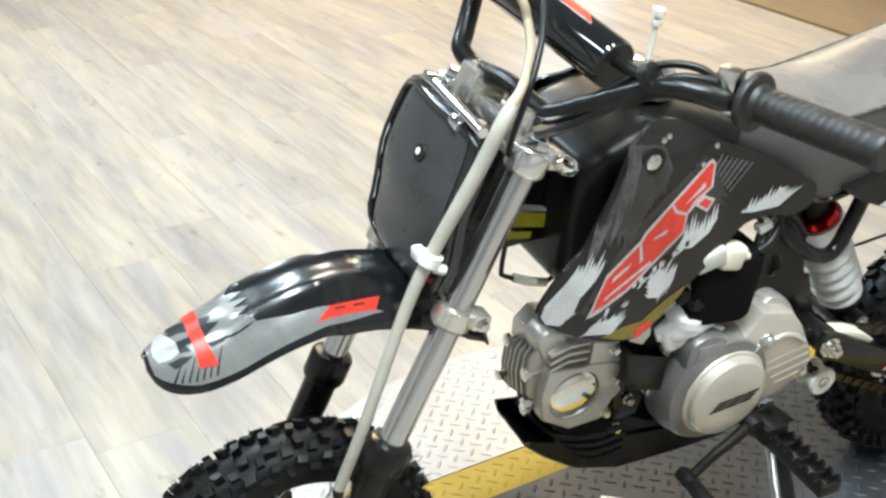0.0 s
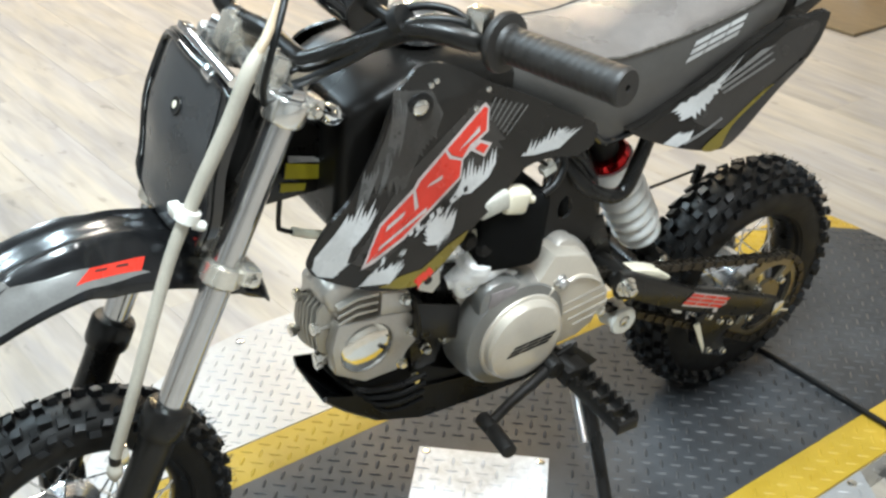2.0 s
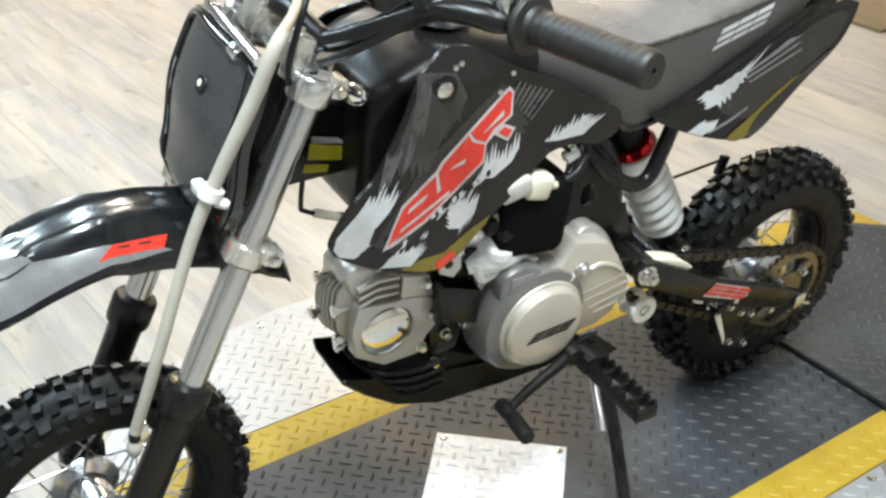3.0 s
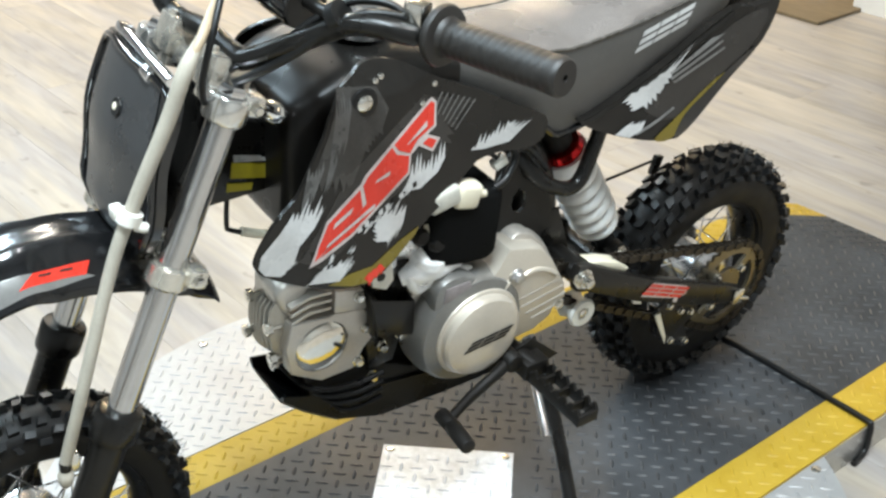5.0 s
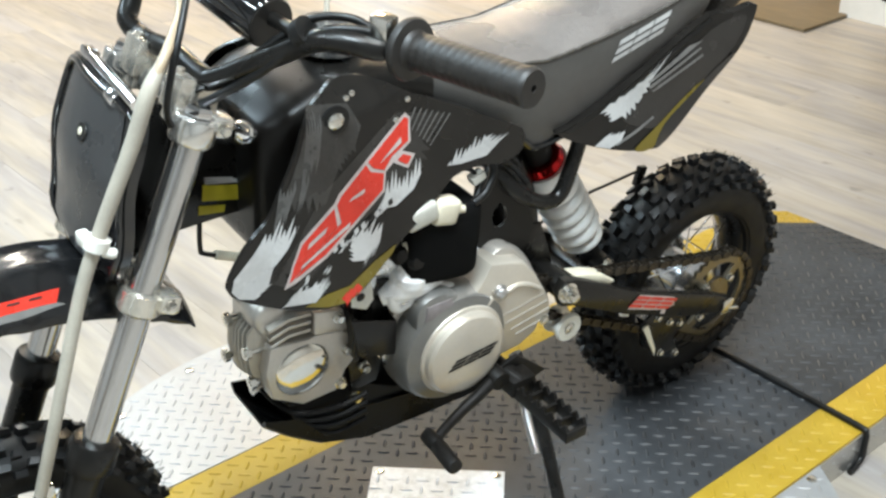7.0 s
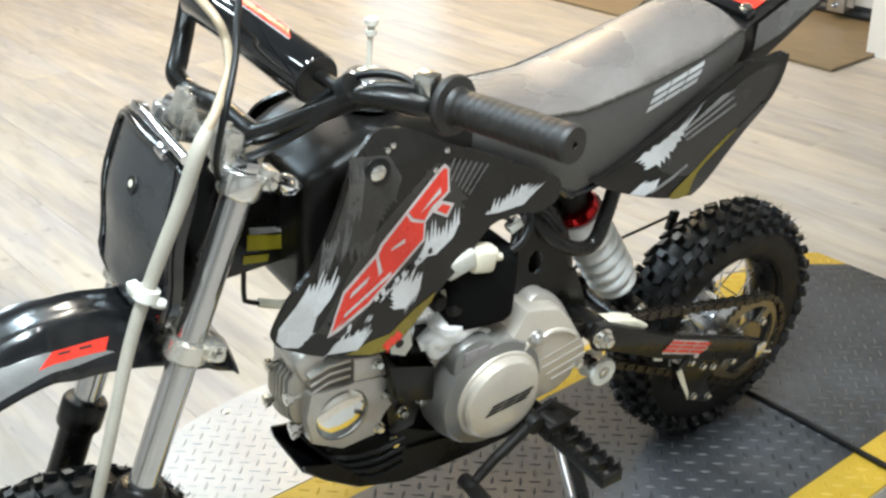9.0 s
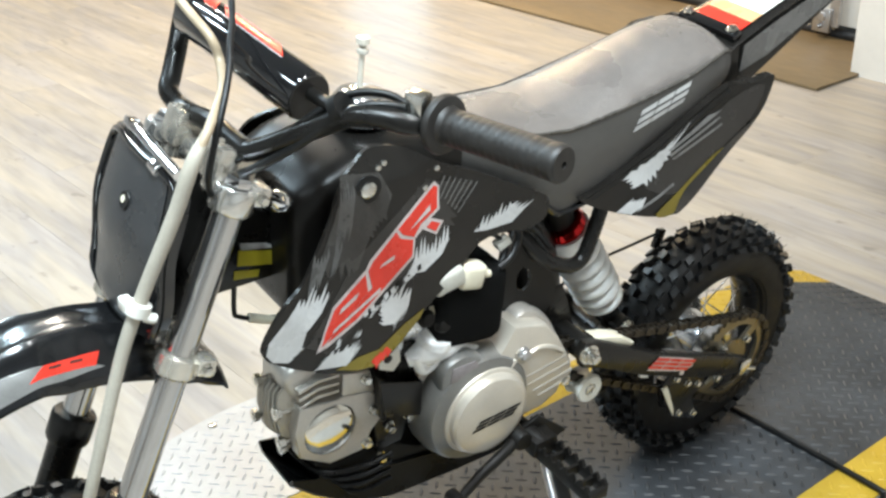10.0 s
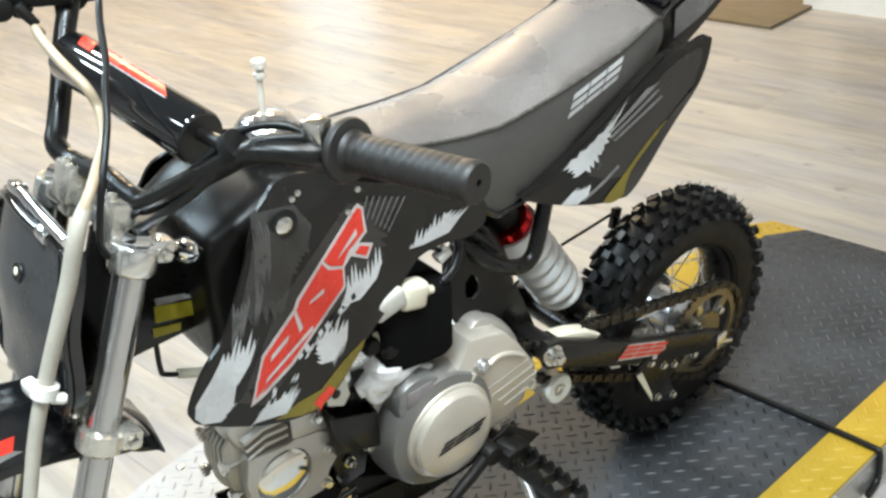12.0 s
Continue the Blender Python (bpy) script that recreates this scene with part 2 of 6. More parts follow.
M_YEL = surface("yellow_floor_paint", (0.40, 0.255, 0.022), 0.50, vary=0.12, scale=14, bump=0.06, spec=0.3, colour2=(0.46, 0.305, 0.036))
M_ALU = surface("bright_tread_plate", (0.345, 0.347, 0.350), 0.42, metal=0.30, spec=0.35, vary=0.08, scale=10, bump=0.05)
M_HATCH = surface("bright_hatch_plate", (0.58, 0.60, 0.635), 0.42, metal=0.12, spec=0.35, vary=0.30, scale=15, bump=0.15)
M_SKID = surface("black_skid_steel", (0.005, 0.005, 0.0052), 0.30, vary=0.3, scale=20, spec=0.16)
M_SKIRT = surface("side_tread_plate", (0.50, 0.49, 0.47), 0.36, metal=0.8, vary=0.12, scale=14)
M_GLOSS = surface("black_gloss_plastic", (0.006, 0.006, 0.0065), 0.10, vary=0.2, scale=20, coat=0.6, rough_vary=0.04)
M_SATIN = surface("dark_satin_plastic", (0.0115, 0.0102, 0.0090), 0.26, spec=0.34, vary=0.2, scale=14, bump=0.03, rough_vary=0.07)
M_TANK = surface("black_tank_plastic", (0.0072, 0.0066, 0.0060), 0.30, spec=0.19, vary=0.2, scale=14, rough_vary=0.06)
M_GREY = surface("charcoal_graphic", (0.031, 0.028, 0.0255), 0.22, spec=0.38, vary=0.12, scale=20)
M_SILVER = surface("silver_graphic", (0.52, 0.515, 0.51), 0.30, vary=0.08, scale=25)
M_RED = surface("red_graphic", (0.60, 0.035, 0.020), 0.28, vary=0.06, scale=25)
M_OLIVE = surface("olive_graphic", (0.16, 0.12, 0.012), 0.3, vary=0.1)
M_ORANGE = surface("orange_graphic", (0.66, 0.36, 0.18), 0.3, vary=0.06)
M_LABEL = surface("white_label", (0.80, 0.78, 0.74), 0.35, vary=0.04)
M_INK = surface("black_ink", (0.006, 0.006, 0.006), 0.4, spec=0.35)
M_YSTICK = surface("yellow_sticker", (0.50, 0.43, 0.03), 0.35, vary=0.06)
M_SEAT = surface("grey_vinyl", (0.138, 0.121, 0.111), 0.28, vary=0.12, scale=9, bump=0.35, bump_scale=380, rough_vary=0.12)
M_SEATSIDE = surface("charcoal_vinyl", (0.078, 0.073, 0.068), 0.46, vary=0.12, scale=12, bump=0.2, bump_scale=420)
M_PIPE = surface("seat_seam", (0.075, 0.068, 0.060), 0.28, vary=0.2, scale=60)
M_RUBBER = surface("tyre_rubber", (0.0080, 0.0070, 0.0062), 0.5, spec=0.25, vary=0.3, scale=40, bump=0.1, bump_scale=500, rough_vary=0.12)
M_KNOB = surface("tread_rubber", (0.009, 0.009, 0.0094), 0.38, spec=0.34, vary=0.3, scale=60, bump=0.12, bump_scale=500)
M_GRIP = surface("grip_rubber", (0.015, 0.0128, 0.0112), 0.48, vary=0.2, scale=60, bump=0.1, bump_scale=600)
M_FRAME = surface("black_painted_steel", (0.0070, 0.0063, 0.0056), 0.30, vary=0.2, scale=30, coat=0.05, spec=0.3)
M_MATT = surface("matt_black", (0.0075, 0.0066, 0.0058), 0.5, spec=0.22, vary=0.25, scale=40, bump=0.1, bump_scale=400)
M_FOAM = surface("filter_foam", (0.005, 0.005, 0.005), 0.95, spec=0.08, vary=0.3, scale=200, bump=0.5, bump_scale=900)
M_CHROME = surface("chrome", (0.82, 0.82, 0.83), 0.08, metal=1.0, vary=0.04, scale=40, rough_vary=0.03)
M_STANCH = surface("grey_fork_tube", (0.56, 0.55, 0.54), 0.15, metal=0.95, vary=0.05, scale=30, rough_vary=0.05)
M_CAST = surface("cast_aluminium", (0.52, 0.485, 0.44), 0.36, metal=0.55, vary=0.08, scale=30, bump=0.12, bump_scale=700)
M_COVER = surface("painted_cover", (0.57, 0.515, 0.44), 0.36, metal=0.40, vary=0.05, scale=30, bump=0.05, bump_scale=700)
M_RIB = surface("sandcast_rib", (0.46, 0.42, 0.37), 0.55, metal=0.2, vary=0.08, scale=40)
M_FIN = surface("cylinder_fin", (0.42, 0.39, 0.34), 0.42, metal=0.7, vary=0.12, scale=40, bump=0.1)
M_POLISH = surface("polished_cap", (0.78, 0.74, 0.66), 0.12, metal=1.0, vary=0.06, scale=20)
M_BRIGHT = surface("polished_aluminium", (0.88, 0.88, 0.88), 0.24, metal=0.6, vary=0.05, scale=30)
# cast alloy whitened to carry strong lamplight in its colour
M_LITCAST = surface("lamp_lit_alloy", (0.90, 0.90, 0.90), 0.34, metal=0.10, vary=0.05, scale=30)
M_CASTHUB = surface("polished_hub", (0.62, 0.62, 0.63), 0.20, metal=0.9, vary=0.15, scale=40)
M_FENDER = surface("fender_silver", (0.205, 0.197, 0.188), 0.18, vary=0.10, scale=40, coat=0.5, metal=0.3)
M_CABLE = surface("cream_cable", (0.39, 0.355, 0.295), 0.42, vary=0.08, scale=40)
M_TAN = surface("tan_cable", (0.36, 0.28, 0.19), 0.38, vary=0.1, scale=40)
M_CLAMP = surface("satin_clamp", (0.70, 0.65, 0.57), 0.24, metal=0.85, vary=0.05, scale=30)
M_TRIPLE = surface("pale_silver_clamp", (0.72, 0.695, 0.65), 0.20, metal=0.9, vary=0.06, scale=40)
M_NYLON = surface("white_nylon", (0.68, 0.66, 0.60), 0.4, vary=0.05, scale=40)
M_CREAM = surface("cream_plastic", (0.70, 0.64, 0.50), 0.4, vary=0.06, scale=40)
M_SPRING = surface("white_spring_paint", (0.88, 0.87, 0.85), 0.38, vary=0.05, scale=30, coat=0.3)
M_REDMET = surface("red_anodised", (0.62, 0.02, 0.02), 0.18, metal=0.85, vary=0.1, scale=40)
M_GOLD = surface("gold_sprocket", (0.24, 0.21, 0.155), 0.33, metal=0.9, vary=0.12, scale=50)
M_CHAIN = surface("oiled_chain", (0.055, 0.046, 0.036), 0.35, metal=0.85, vary=0.3, scale=120)
M_BOLT = surface("zinc_bolt", (0.70, 0.68, 0.63), 0.22, metal=1.0, vary=0.08, scale=60)
M_GLASS = bpy.data.materials.new("clear_tube")
M_GLASS.use_nodes = True
_b = M_GLASS.node_tree.nodes["Principled BSDF"]
_b.inputs["Base Color"].default_value, _b.inputs["Roughness"].default_value = (0.85, 0.80, 0.70, 1), 0.25
_b.inputs["Transmission Weight"].default_value = 0.35
M_DAY = glow("daylight_beyond", (0.55, 0.76, 1.0), 1.3)


# ---- the room ----
def setting(name, bm, material, label, category):
    ob = part(name, bm, material)
    return tagged(ob, label, category, kind="structure")


floor = setting("floor", box(bmesh.new(), (-0.5, 1.0, FLOOR - 0.06), (6.8 + 0.6, 9.4, 0.10)), M_SUB, "light oak coloured vinyl plank floor", "floor")
setting("ceiling", box(bmesh.new(), (-0.3, 1.0, CEIL + 0.06), (7.4, 9.4, 0.12)), M_CEIL, "plain off-white painted ceiling", "ceiling")
setting("wall_south", box(bmesh.new(), (-0.3, -3.62, 1.34), (7.4, 0.12, 2.82)), M_WALL, "plain off-white painted wall", "wall")
setting("wall_west", box(bmesh.new(), (-3.94, 1.0, 1.34), (0.12, 9.1, 2.82)), M_WALL, "plain off-white painted wall", "wall")
setting("wall_north", box(bmesh.new(), (-0.3, 5.62, 1.34), (7.4, 0.12, 2.82)), M_WALL, "plain off-white painted wall", "wall")
EX = 2.785
wall = bmesh.new()
box(wall, (EX + 0.06, (-3.56 + 1.105) / 2, 1.34), (0.12, 4.665, 2.82), bevel=0.004)
box(wall, (EX + 0.26, 1.105 - 0.06, 1.34), (0.28, 0.12, 2.82), bevel=0.004)
setting("wall_east", wall, M_WHITE, "white painted wall beside the roll-up door", "wall")
wall = bmesh.new()
box(wall, (3.24, 3.73, 1.34), (0.12, 0.34, 2.82))
box(wall, (3.24, 5.2, 1.34), (0.12, 0.8, 2.82))
box(wall, (3.24, 4.35, 2.45), (0.12, 0.9, 0.6))
box(wall, (3.24, 2.33, 2.55), (0.12, 2.46, 0.4))
setting("wall_far_east", wall, M_WALL, "white painted wall around the glazed door", "wall")

# glazed door that lets daylight in
gd = tagged(part("door_1", box(bmesh.new(), (3.36, 4.35, 1.0), (0.02, 1.1, 2.2)), M_DAY), "tall glazed door with bright daylight behind it", "door", kind="structure")
fr = bmesh.new()
for yy in (3.93, 4.77):
    box(fr, (3.24, yy, 1.04), (0.06, 0.06, 2.2), bevel=0.005)
for zz in (0.02, 2.1):
    box(fr, (3.24, 4.35, zz), (0.06, 0.78, 0.1), bevel=0.005)
part("frame", fr, M_STEEL, gd)

# roll-up door with its seal and track
rd = tagged(new("door_2"), "white sectional roll-up door with black rubber seal", "door", kind="structure")
for k in range(5):
    part("panel", box(bmesh.new(), (3.165, 2.33, FLOOR + 0.055 + 0.24 + k * 0.485), (0.045, 2.42, 0.478), bevel=0.008), M_WALL if k else M_WHITE, rd)
part("seal", tube(bmesh.new(), [(3.15, 1.13, FLOOR + 0.024), (3.15, 2.3, FLOOR + 0.026), (3.15, 3.53, FLOOR + 0.024)], 0.024, 10, 4), M_SEAL, rd, "black rubber bottom seal")
tr = bmesh.new()
box(tr, (3.12, 1.40, 1.2), (0.05, 0.012, 2.4))
box(tr, (3.10, 1.385, 1.2), (0.012, 0.04, 2.4))
part("track", tr, M_STEEL, rd, "galvanised steel track")
br = bmesh.new()
box(br, (3.09, 1.43, 0.02), (0.02, 0.075, 0.09), bevel=0.003)
rod(br, (3.07, 1.43, 0.035), (3.11, 1.43, 0.035), 0.018)
rod(br, (3.05, 1.43, 0.0), (3.11, 1.43, 0.0), 0.009)
part("bracket", br, M_STEEL, rd, "steel roller bracket")

bd = bmesh.new()
box(bd, (2.83, 2.33, FLOOR + 0.006), (0.60, 2.52, 0.012), bevel=0.003)
tagged(part("floor_board", bd, M_BOARD), "flat brown wooden board in front of the door", "board")

kp = tagged(part("kick_plate", box(bmesh.new(), (EX - 0.003, 0.02, 0.615), (0.006, 1.86, 1.18), bevel=0.002), M_KICK), "dark metal kick plate screwed to the white wall", "plate")
for sy in (0.92, 0.61, 0.3, 0.0, -0.3):
    s = bmesh.new()
    lathe(s, (EX - 0.005, sy, 0.045), (-1, 0, 0), [(0, 0.009), (0.003, 0.009), (0.005, 0.005)], 12)
    part("screw", s, M_BOLT, kp)

# ceiling lamps
for lx, ly, lp, lc in LAMPS:
    t = bmesh.new()
    box(t, (lx, ly, CEIL - 0.03), (0.17, 1.16, 0.056), bevel=0.008)
    tagged(part("ceiling_lamp", t, M_WHITE), "long white ceiling strip lamp, lit", "lamp", "ceiling lamps")


# ---- the display turntable ----
HALF, INNER, LONG, DISC = 0.308, 0.227, 1.17, 0.602
stage = tagged(new("display_turntable"), "low turntable stage of black tread plate with yellow edges", "turntable")
bm = bmesh.new()
box(bm, (0, 0, -0.031), (2 * LONG, 2 * INNER, 0.062))
part("deck", bm, M_DECK, stage, "worn black tread plate")
for s in (-1, 1):
    bm = bmesh.new()
    box(bm, (0, s * (INNER + HALF) / 2, -0.0305), (2 * LONG, HALF - INNER, 0.061), bevel=0.0015)
    part("edge_stripe", bm, M_YEL, stage, "yellow painted edge")
    bm = bmesh.new()
    box(bm, (0, s * (HALF + 0.0015), -0.0325), (2 * LONG, 0.003, 0.055))
    for k in range(-40, 41):
        x = k * 0.0285
        if abs(x) > 0.5:
            a = Matrix.Translation((x, s * (HALF + 0.003), -0.029)) @ Matrix.Rotation(radians(38), 4, "Y")
            box(bm, (0, 0, 0), (0.030, 0.0024, 0.0055), a, bevel=0.001, segs=1)
            box(bm, (x + 0.014, s * (HALF + 0.003), -0.052), (0.010, 0.002, 0.004))
    part("side_skirt", bm, M_SKIRT, stage, "bare metal side skirt")
    x0, x1 = s * LONG, s * (LONG + 0.165)
    for name, y0, y1, mat, words in (("end_ramp", -INNER, INNER, M_DECK, "sloping black tread plate end"), ("ramp_edge", INNER, HALF, M_YEL, "sloping yellow edge"), ("ramp_edge", -HALF, -INNER, M_YEL, "sloping yellow edge")):
        bm = bmesh.new()
        vs = [bm.verts.new(p) for p in ((x0, y0, 0), (x0, y1, 0), (x1, y1, FLOOR + 0.004), (x1, y0, FLOOR + 0.004), (x0, y0, FLOOR), (x0, y1, FLOOR), (x1, y1, FLOOR), (x1, y0, FLOOR))]
        for q in ((0, 1, 2, 3), (4, 7, 6, 5), (0, 3, 7, 4), (1, 5, 6, 2), (2, 6, 7, 3), (0, 4, 5, 1)):
            bm.faces.new([vs[i] for i in q])
        part(name, bm, mat, stage, words)
    # half disc beside the strip
    bm = bmesh.new()
    a0 = math.asin((HALF + 0.0035) / DISC)
    pts = [(DISC * math.cos(a0 + (math.pi - 2 * a0) * k / 60), s * DISC * math.sin(a0 + (math.pi - 2 * a0) * k / 60)) for k in range(61)]
    top = [bm.verts.new((x, y, -0.0015)) for x, y in pts]
    low = [bm.verts.new((x, y, FLOOR + 0.002)) for x, y in pts]
    bm.faces.new(top)
    bm.faces.new(low[::-1])
    bridge(bm, top, low)
    wing = part("disc_wing", bm, M_ALU, stage, "bright bare tread plate segment")
    for deg in (34, 50, 66, 82, 98, 114, 130, 146):
        sc = bmesh.new()
        r = DISC - 0.025
        lathe(sc, (r * math.cos(radians(deg)), s * r * math.sin(radians(deg)), -0.0015), (0, 0, 1), [(0, 0.0085), (0.0022, 0.0075), (0.0035, 0.004), (0.0028, 0.001)], 12)
        part("screw", sc, M_BOLT, wing)
# square hatch over the pivot
bm = bmesh.new()
HX, HY = -0.0055, -0.003
box(bm, (HX, HY, 0.0012), (0.204, 0.204, 0.0032), Matrix.Rotation(radians(45), 4, "Z"), bevel=0.0008, segs=1)
hatch = part("hatch_plate", bm, M_HATCH, stage, "bright square hatch plate")
for k in range(4):
    sc = bmesh.new()
    lathe(sc, (HX + 0.127 * math.cos(k * math.pi / 2), HY + 0.127 * math.sin(k * math.pi / 2), 0.0028), (0, 0, 1), [(0, 0.007), (0.0015, 0.0065), (0.002, 0.003)], 12)
    part("screw", sc, M_BOLT, hatch)


def lugs(inside, z, rise=0.0017):
    """Raised diamond lugs of a tread plate, crosswise on a diagonal lattice."""
    verts, faces = [], []
    P, a, w, h = 0.0230, 0.0118, 0.0027, rise
    n = int(2.1 / P)
    c45 = math.sqrt(0.5)
    for i in range(-n, n + 1):
        for j in range(-n, n + 1):
            u, v = i * P, j * P
            x, y = (u - v) * c45 + 0.0135, (u + v) * c45 + 0.0145
            if abs(x) > 1.35 or abs(y) > DISC or not inside(x, y):
                continue
            du = (c45, c45) if (i + j) % 2 == 0 else (-c45, c45)
            dv = (-du[1], du[0])
            k = len(verts)
            zz = z(x, y)
            for s, t, q in ((-a, 0, 0), (-a * 0.4, -w, 0), (a * 0.4, -w, 0), (a, 0, 0), (a * 0.4, w, 0), (-a * 0.4, w, 0), (-a * 0.45, 0, h), (a * 0.45, 0, h)):
                verts.append((x + du[0] * s + dv[0] * t, y + du[1] * s + dv[1] * t, zz + q))
            faces += [(k, k + 1, k + 6), (k + 1, k + 2, k + 7, k + 6), (k + 2, k + 3, k + 7), (k + 3, k + 4, k + 7), (k + 4, k + 5, k + 6, k + 7), (k + 5, k, k + 6)]
    return verts, faces


def on_hatch(x, y):
    return abs(x - HX) + abs(y - HY) < 0.134


def lug_part(name, inside, z, material, label, rise=0.0017):
    verts, faces = lugs(inside, z, rise)
    me = bpy.data.meshes.new(name)
    me.from_pydata(verts, [], faces)
    me.materials.append(material)
    ob = new(name, me)
    ob.parent = stage
    ob["label"] = label
    return tagged(ob, kind="stuff")


def ramp_z(x, y):
    over = abs(x) - LONG
    return 0.0 if over <= 0 else -over * (0.056 / 0.165)


lug_part("tread", lambda x, y: abs(y) < INNER - 0.006 and abs(x) < LONG + 0.15 and abs(x) + abs(y) > 0.163, ramp_z, M_LUG, "worn raised lugs of the black plate", 0.0018)
lug_part("tread", lambda x, y: INNER + 0.004 < abs(y) < HALF - 0.007 and abs(x) < LONG + 0.15, ramp_z, M_YEL, "yellow painted lugs")
lug_part("tread", lambda x, y: abs(y) > HALF + 0.014 and math.hypot(x, y) < DISC - 0.014, lambda x, y: -0.0015, M_ALU, "bright lugs", 0.0013)
lug_part("tread", lambda x, y: on_hatch(x, y) and abs(x) < 0.118 and abs(y) < 0.118, lambda x, y: 0.0028, M_HATCH, "bright lugs", 0.0013)


# ---- the dirt bike: x to the rear, y to its right, z up, from the rear tyre's foot ----
bike = tagged(new("dirt_bike"), "small black dirt bike, silver and red graphics, on its kickstand", "motorcycle")
bike.matrix_world = Matrix.Translation((0.527, 0.024, 0)) @ Matrix.Rotation(radians(-3.5), 4, "Z") @ Matrix.Rotation(radians(6.8), 4, "X")
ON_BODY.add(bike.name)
Y = Vector((0, 1, 0))


def smoothstep(a, b, v):
    t = min(1, max(0, (v - a) / (b - a)))
    return t * t * (3 - 2 * t)


def bolt(parent, p, axis, r=0.006, h=0.005, name="bolt", material=None):
    bm = bmesh.new()
    lathe(bm, p, axis, [(0, r * 1.35), (h * 0.25, r * 1.35), (h * 0.26, r), (h, r), (h * 1.15, r * 0.75)], 6 if r < 0.008 else 12)
    return part(name, bm, material or M_BOLT, parent)


# ---- wheels ----
def tyre_mesh(R, W, H, count, seed, big):
    """A knobbly tyre round the y axis: carcass with tread blocks and moulding hairs."""
    rnd = random.Random(seed)
    bm = bmesh.new()
    rb = R - H
    base = R - 0.009
    sec = [(-0.40, 0.0), (-0.42, 0.05), (-0.445, 0.06), (-0.47, 0.18), (-0.50, 0.40), (-0.46, 0.66), (-0.36, 0.86), (-0.18, 0.97), (0, 1.0), (0.18, 0.97), (0.36, 0.86), (0.46, 0.66), (0.50, 0.40), (0.47, 0.16), (0.40, 0.0), (0.30, -0.04), (-0.30, -0.04)]
    loops = []
    n = 72
    for k in range(n):
        a = 2 * math.pi * k / n
        loops.append([(math.cos(a) * (rb + h * (base - rb)), w * W, math.sin(a) * (rb + h * (base - rb))) for w, h in sec])
    rows = [[bm.verts.new(p) for p in L] for L in loops]
    for k in range(n):
        bridge(bm, rows[k], rows[(k + 1) % n])
    carcass = bm

    def knob(bm, a, lat, tilt, du, dl, hgt, skew=0.0):
        r0 = base - 0.002
        c, s = math.cos(a), math.sin(a)
        rad = Vector((c, 0, s))
        tan = Vector((-s, 0, c))
        up = (rad * math.cos(tilt) + Y * math.sin(tilt))
        side = (Y * math.cos(tilt) - rad * math.sin(tilt))
        drop = (1 - math.cos(tilt)) * 0.5 * W
        o = rad * (r0 - drop) + Y * lat
        j = lambda: rnd.uniform(-0.0012, 0.0012)
        du, dl, hgt, skew = du * big * rnd.uniform(0.82, 1.18), dl * big * rnd.uniform(0.82, 1.18), hgt * big, skew + rnd.uniform(-0.002, 0.002)
        lo, hi = [], []
        for e, f in ((-1, -1), (1, -1), (1, 1), (-1, 1)):
            lo.append(bm.verts.new(o + tan * (e * du * 1.12 + skew * f) + side * (f * dl * 1.12) - up * 0.003))
            hi.append(bm.verts.new(o + tan * (e * du + skew * f + j()) + side * (f * dl + j()) + up * (hgt + j())))
        bm.faces.new(hi)
        bridge(bm, lo, hi)

    kb = bmesh.new()
    st = 2 * math.pi / count
    pitch = R * st
    for k in range(count):
        a = k * st
        for sg in (-1, 1):
            if k % 2 == 0:
                knob(kb, a, sg * 0.0115, sg * 0.08, pitch * 0.44, 0.0070, 0.0125)
                knob(kb, a + st * 0.1, sg * W * 0.41, sg * 0.72, pitch * (0.52 if k % 4 else 0.40), 0.0064, 0.0112, sg * 0.0015)
            else:
                knob(kb, a, sg * W * 0.27, sg * 0.42, pitch * 0.42, 0.0066, 0.0118, sg * 0.0015)
                knob(kb, a + st * 0.1, sg * W * 0.47, sg * 1.05, pitch * (0.50 if k % 4 == 1 else 0.36), 0.0050, 0.0092)
    for k in range(count * 4):
        a, lat = rnd.uniform(0, 2 * math.pi), rnd.uniform(-0.4, 0.4) * W
        t = abs(lat) / W
        r0 = R + 0.001 - 0.06 * t * t
        rad = Vector((math.cos(a), rnd.uniform(-0.4, 0.4) + 1.2 * lat / W, math.sin(a))).normalized()
        p = Vector((math.cos(a) * r0, lat, math.sin(a) * r0)) - rad * 0.002
        rod(kb, p, p + rad * rnd.uniform(0.005, 0.010), 0.0006, 0.0003, 3)
    return carcass, kb


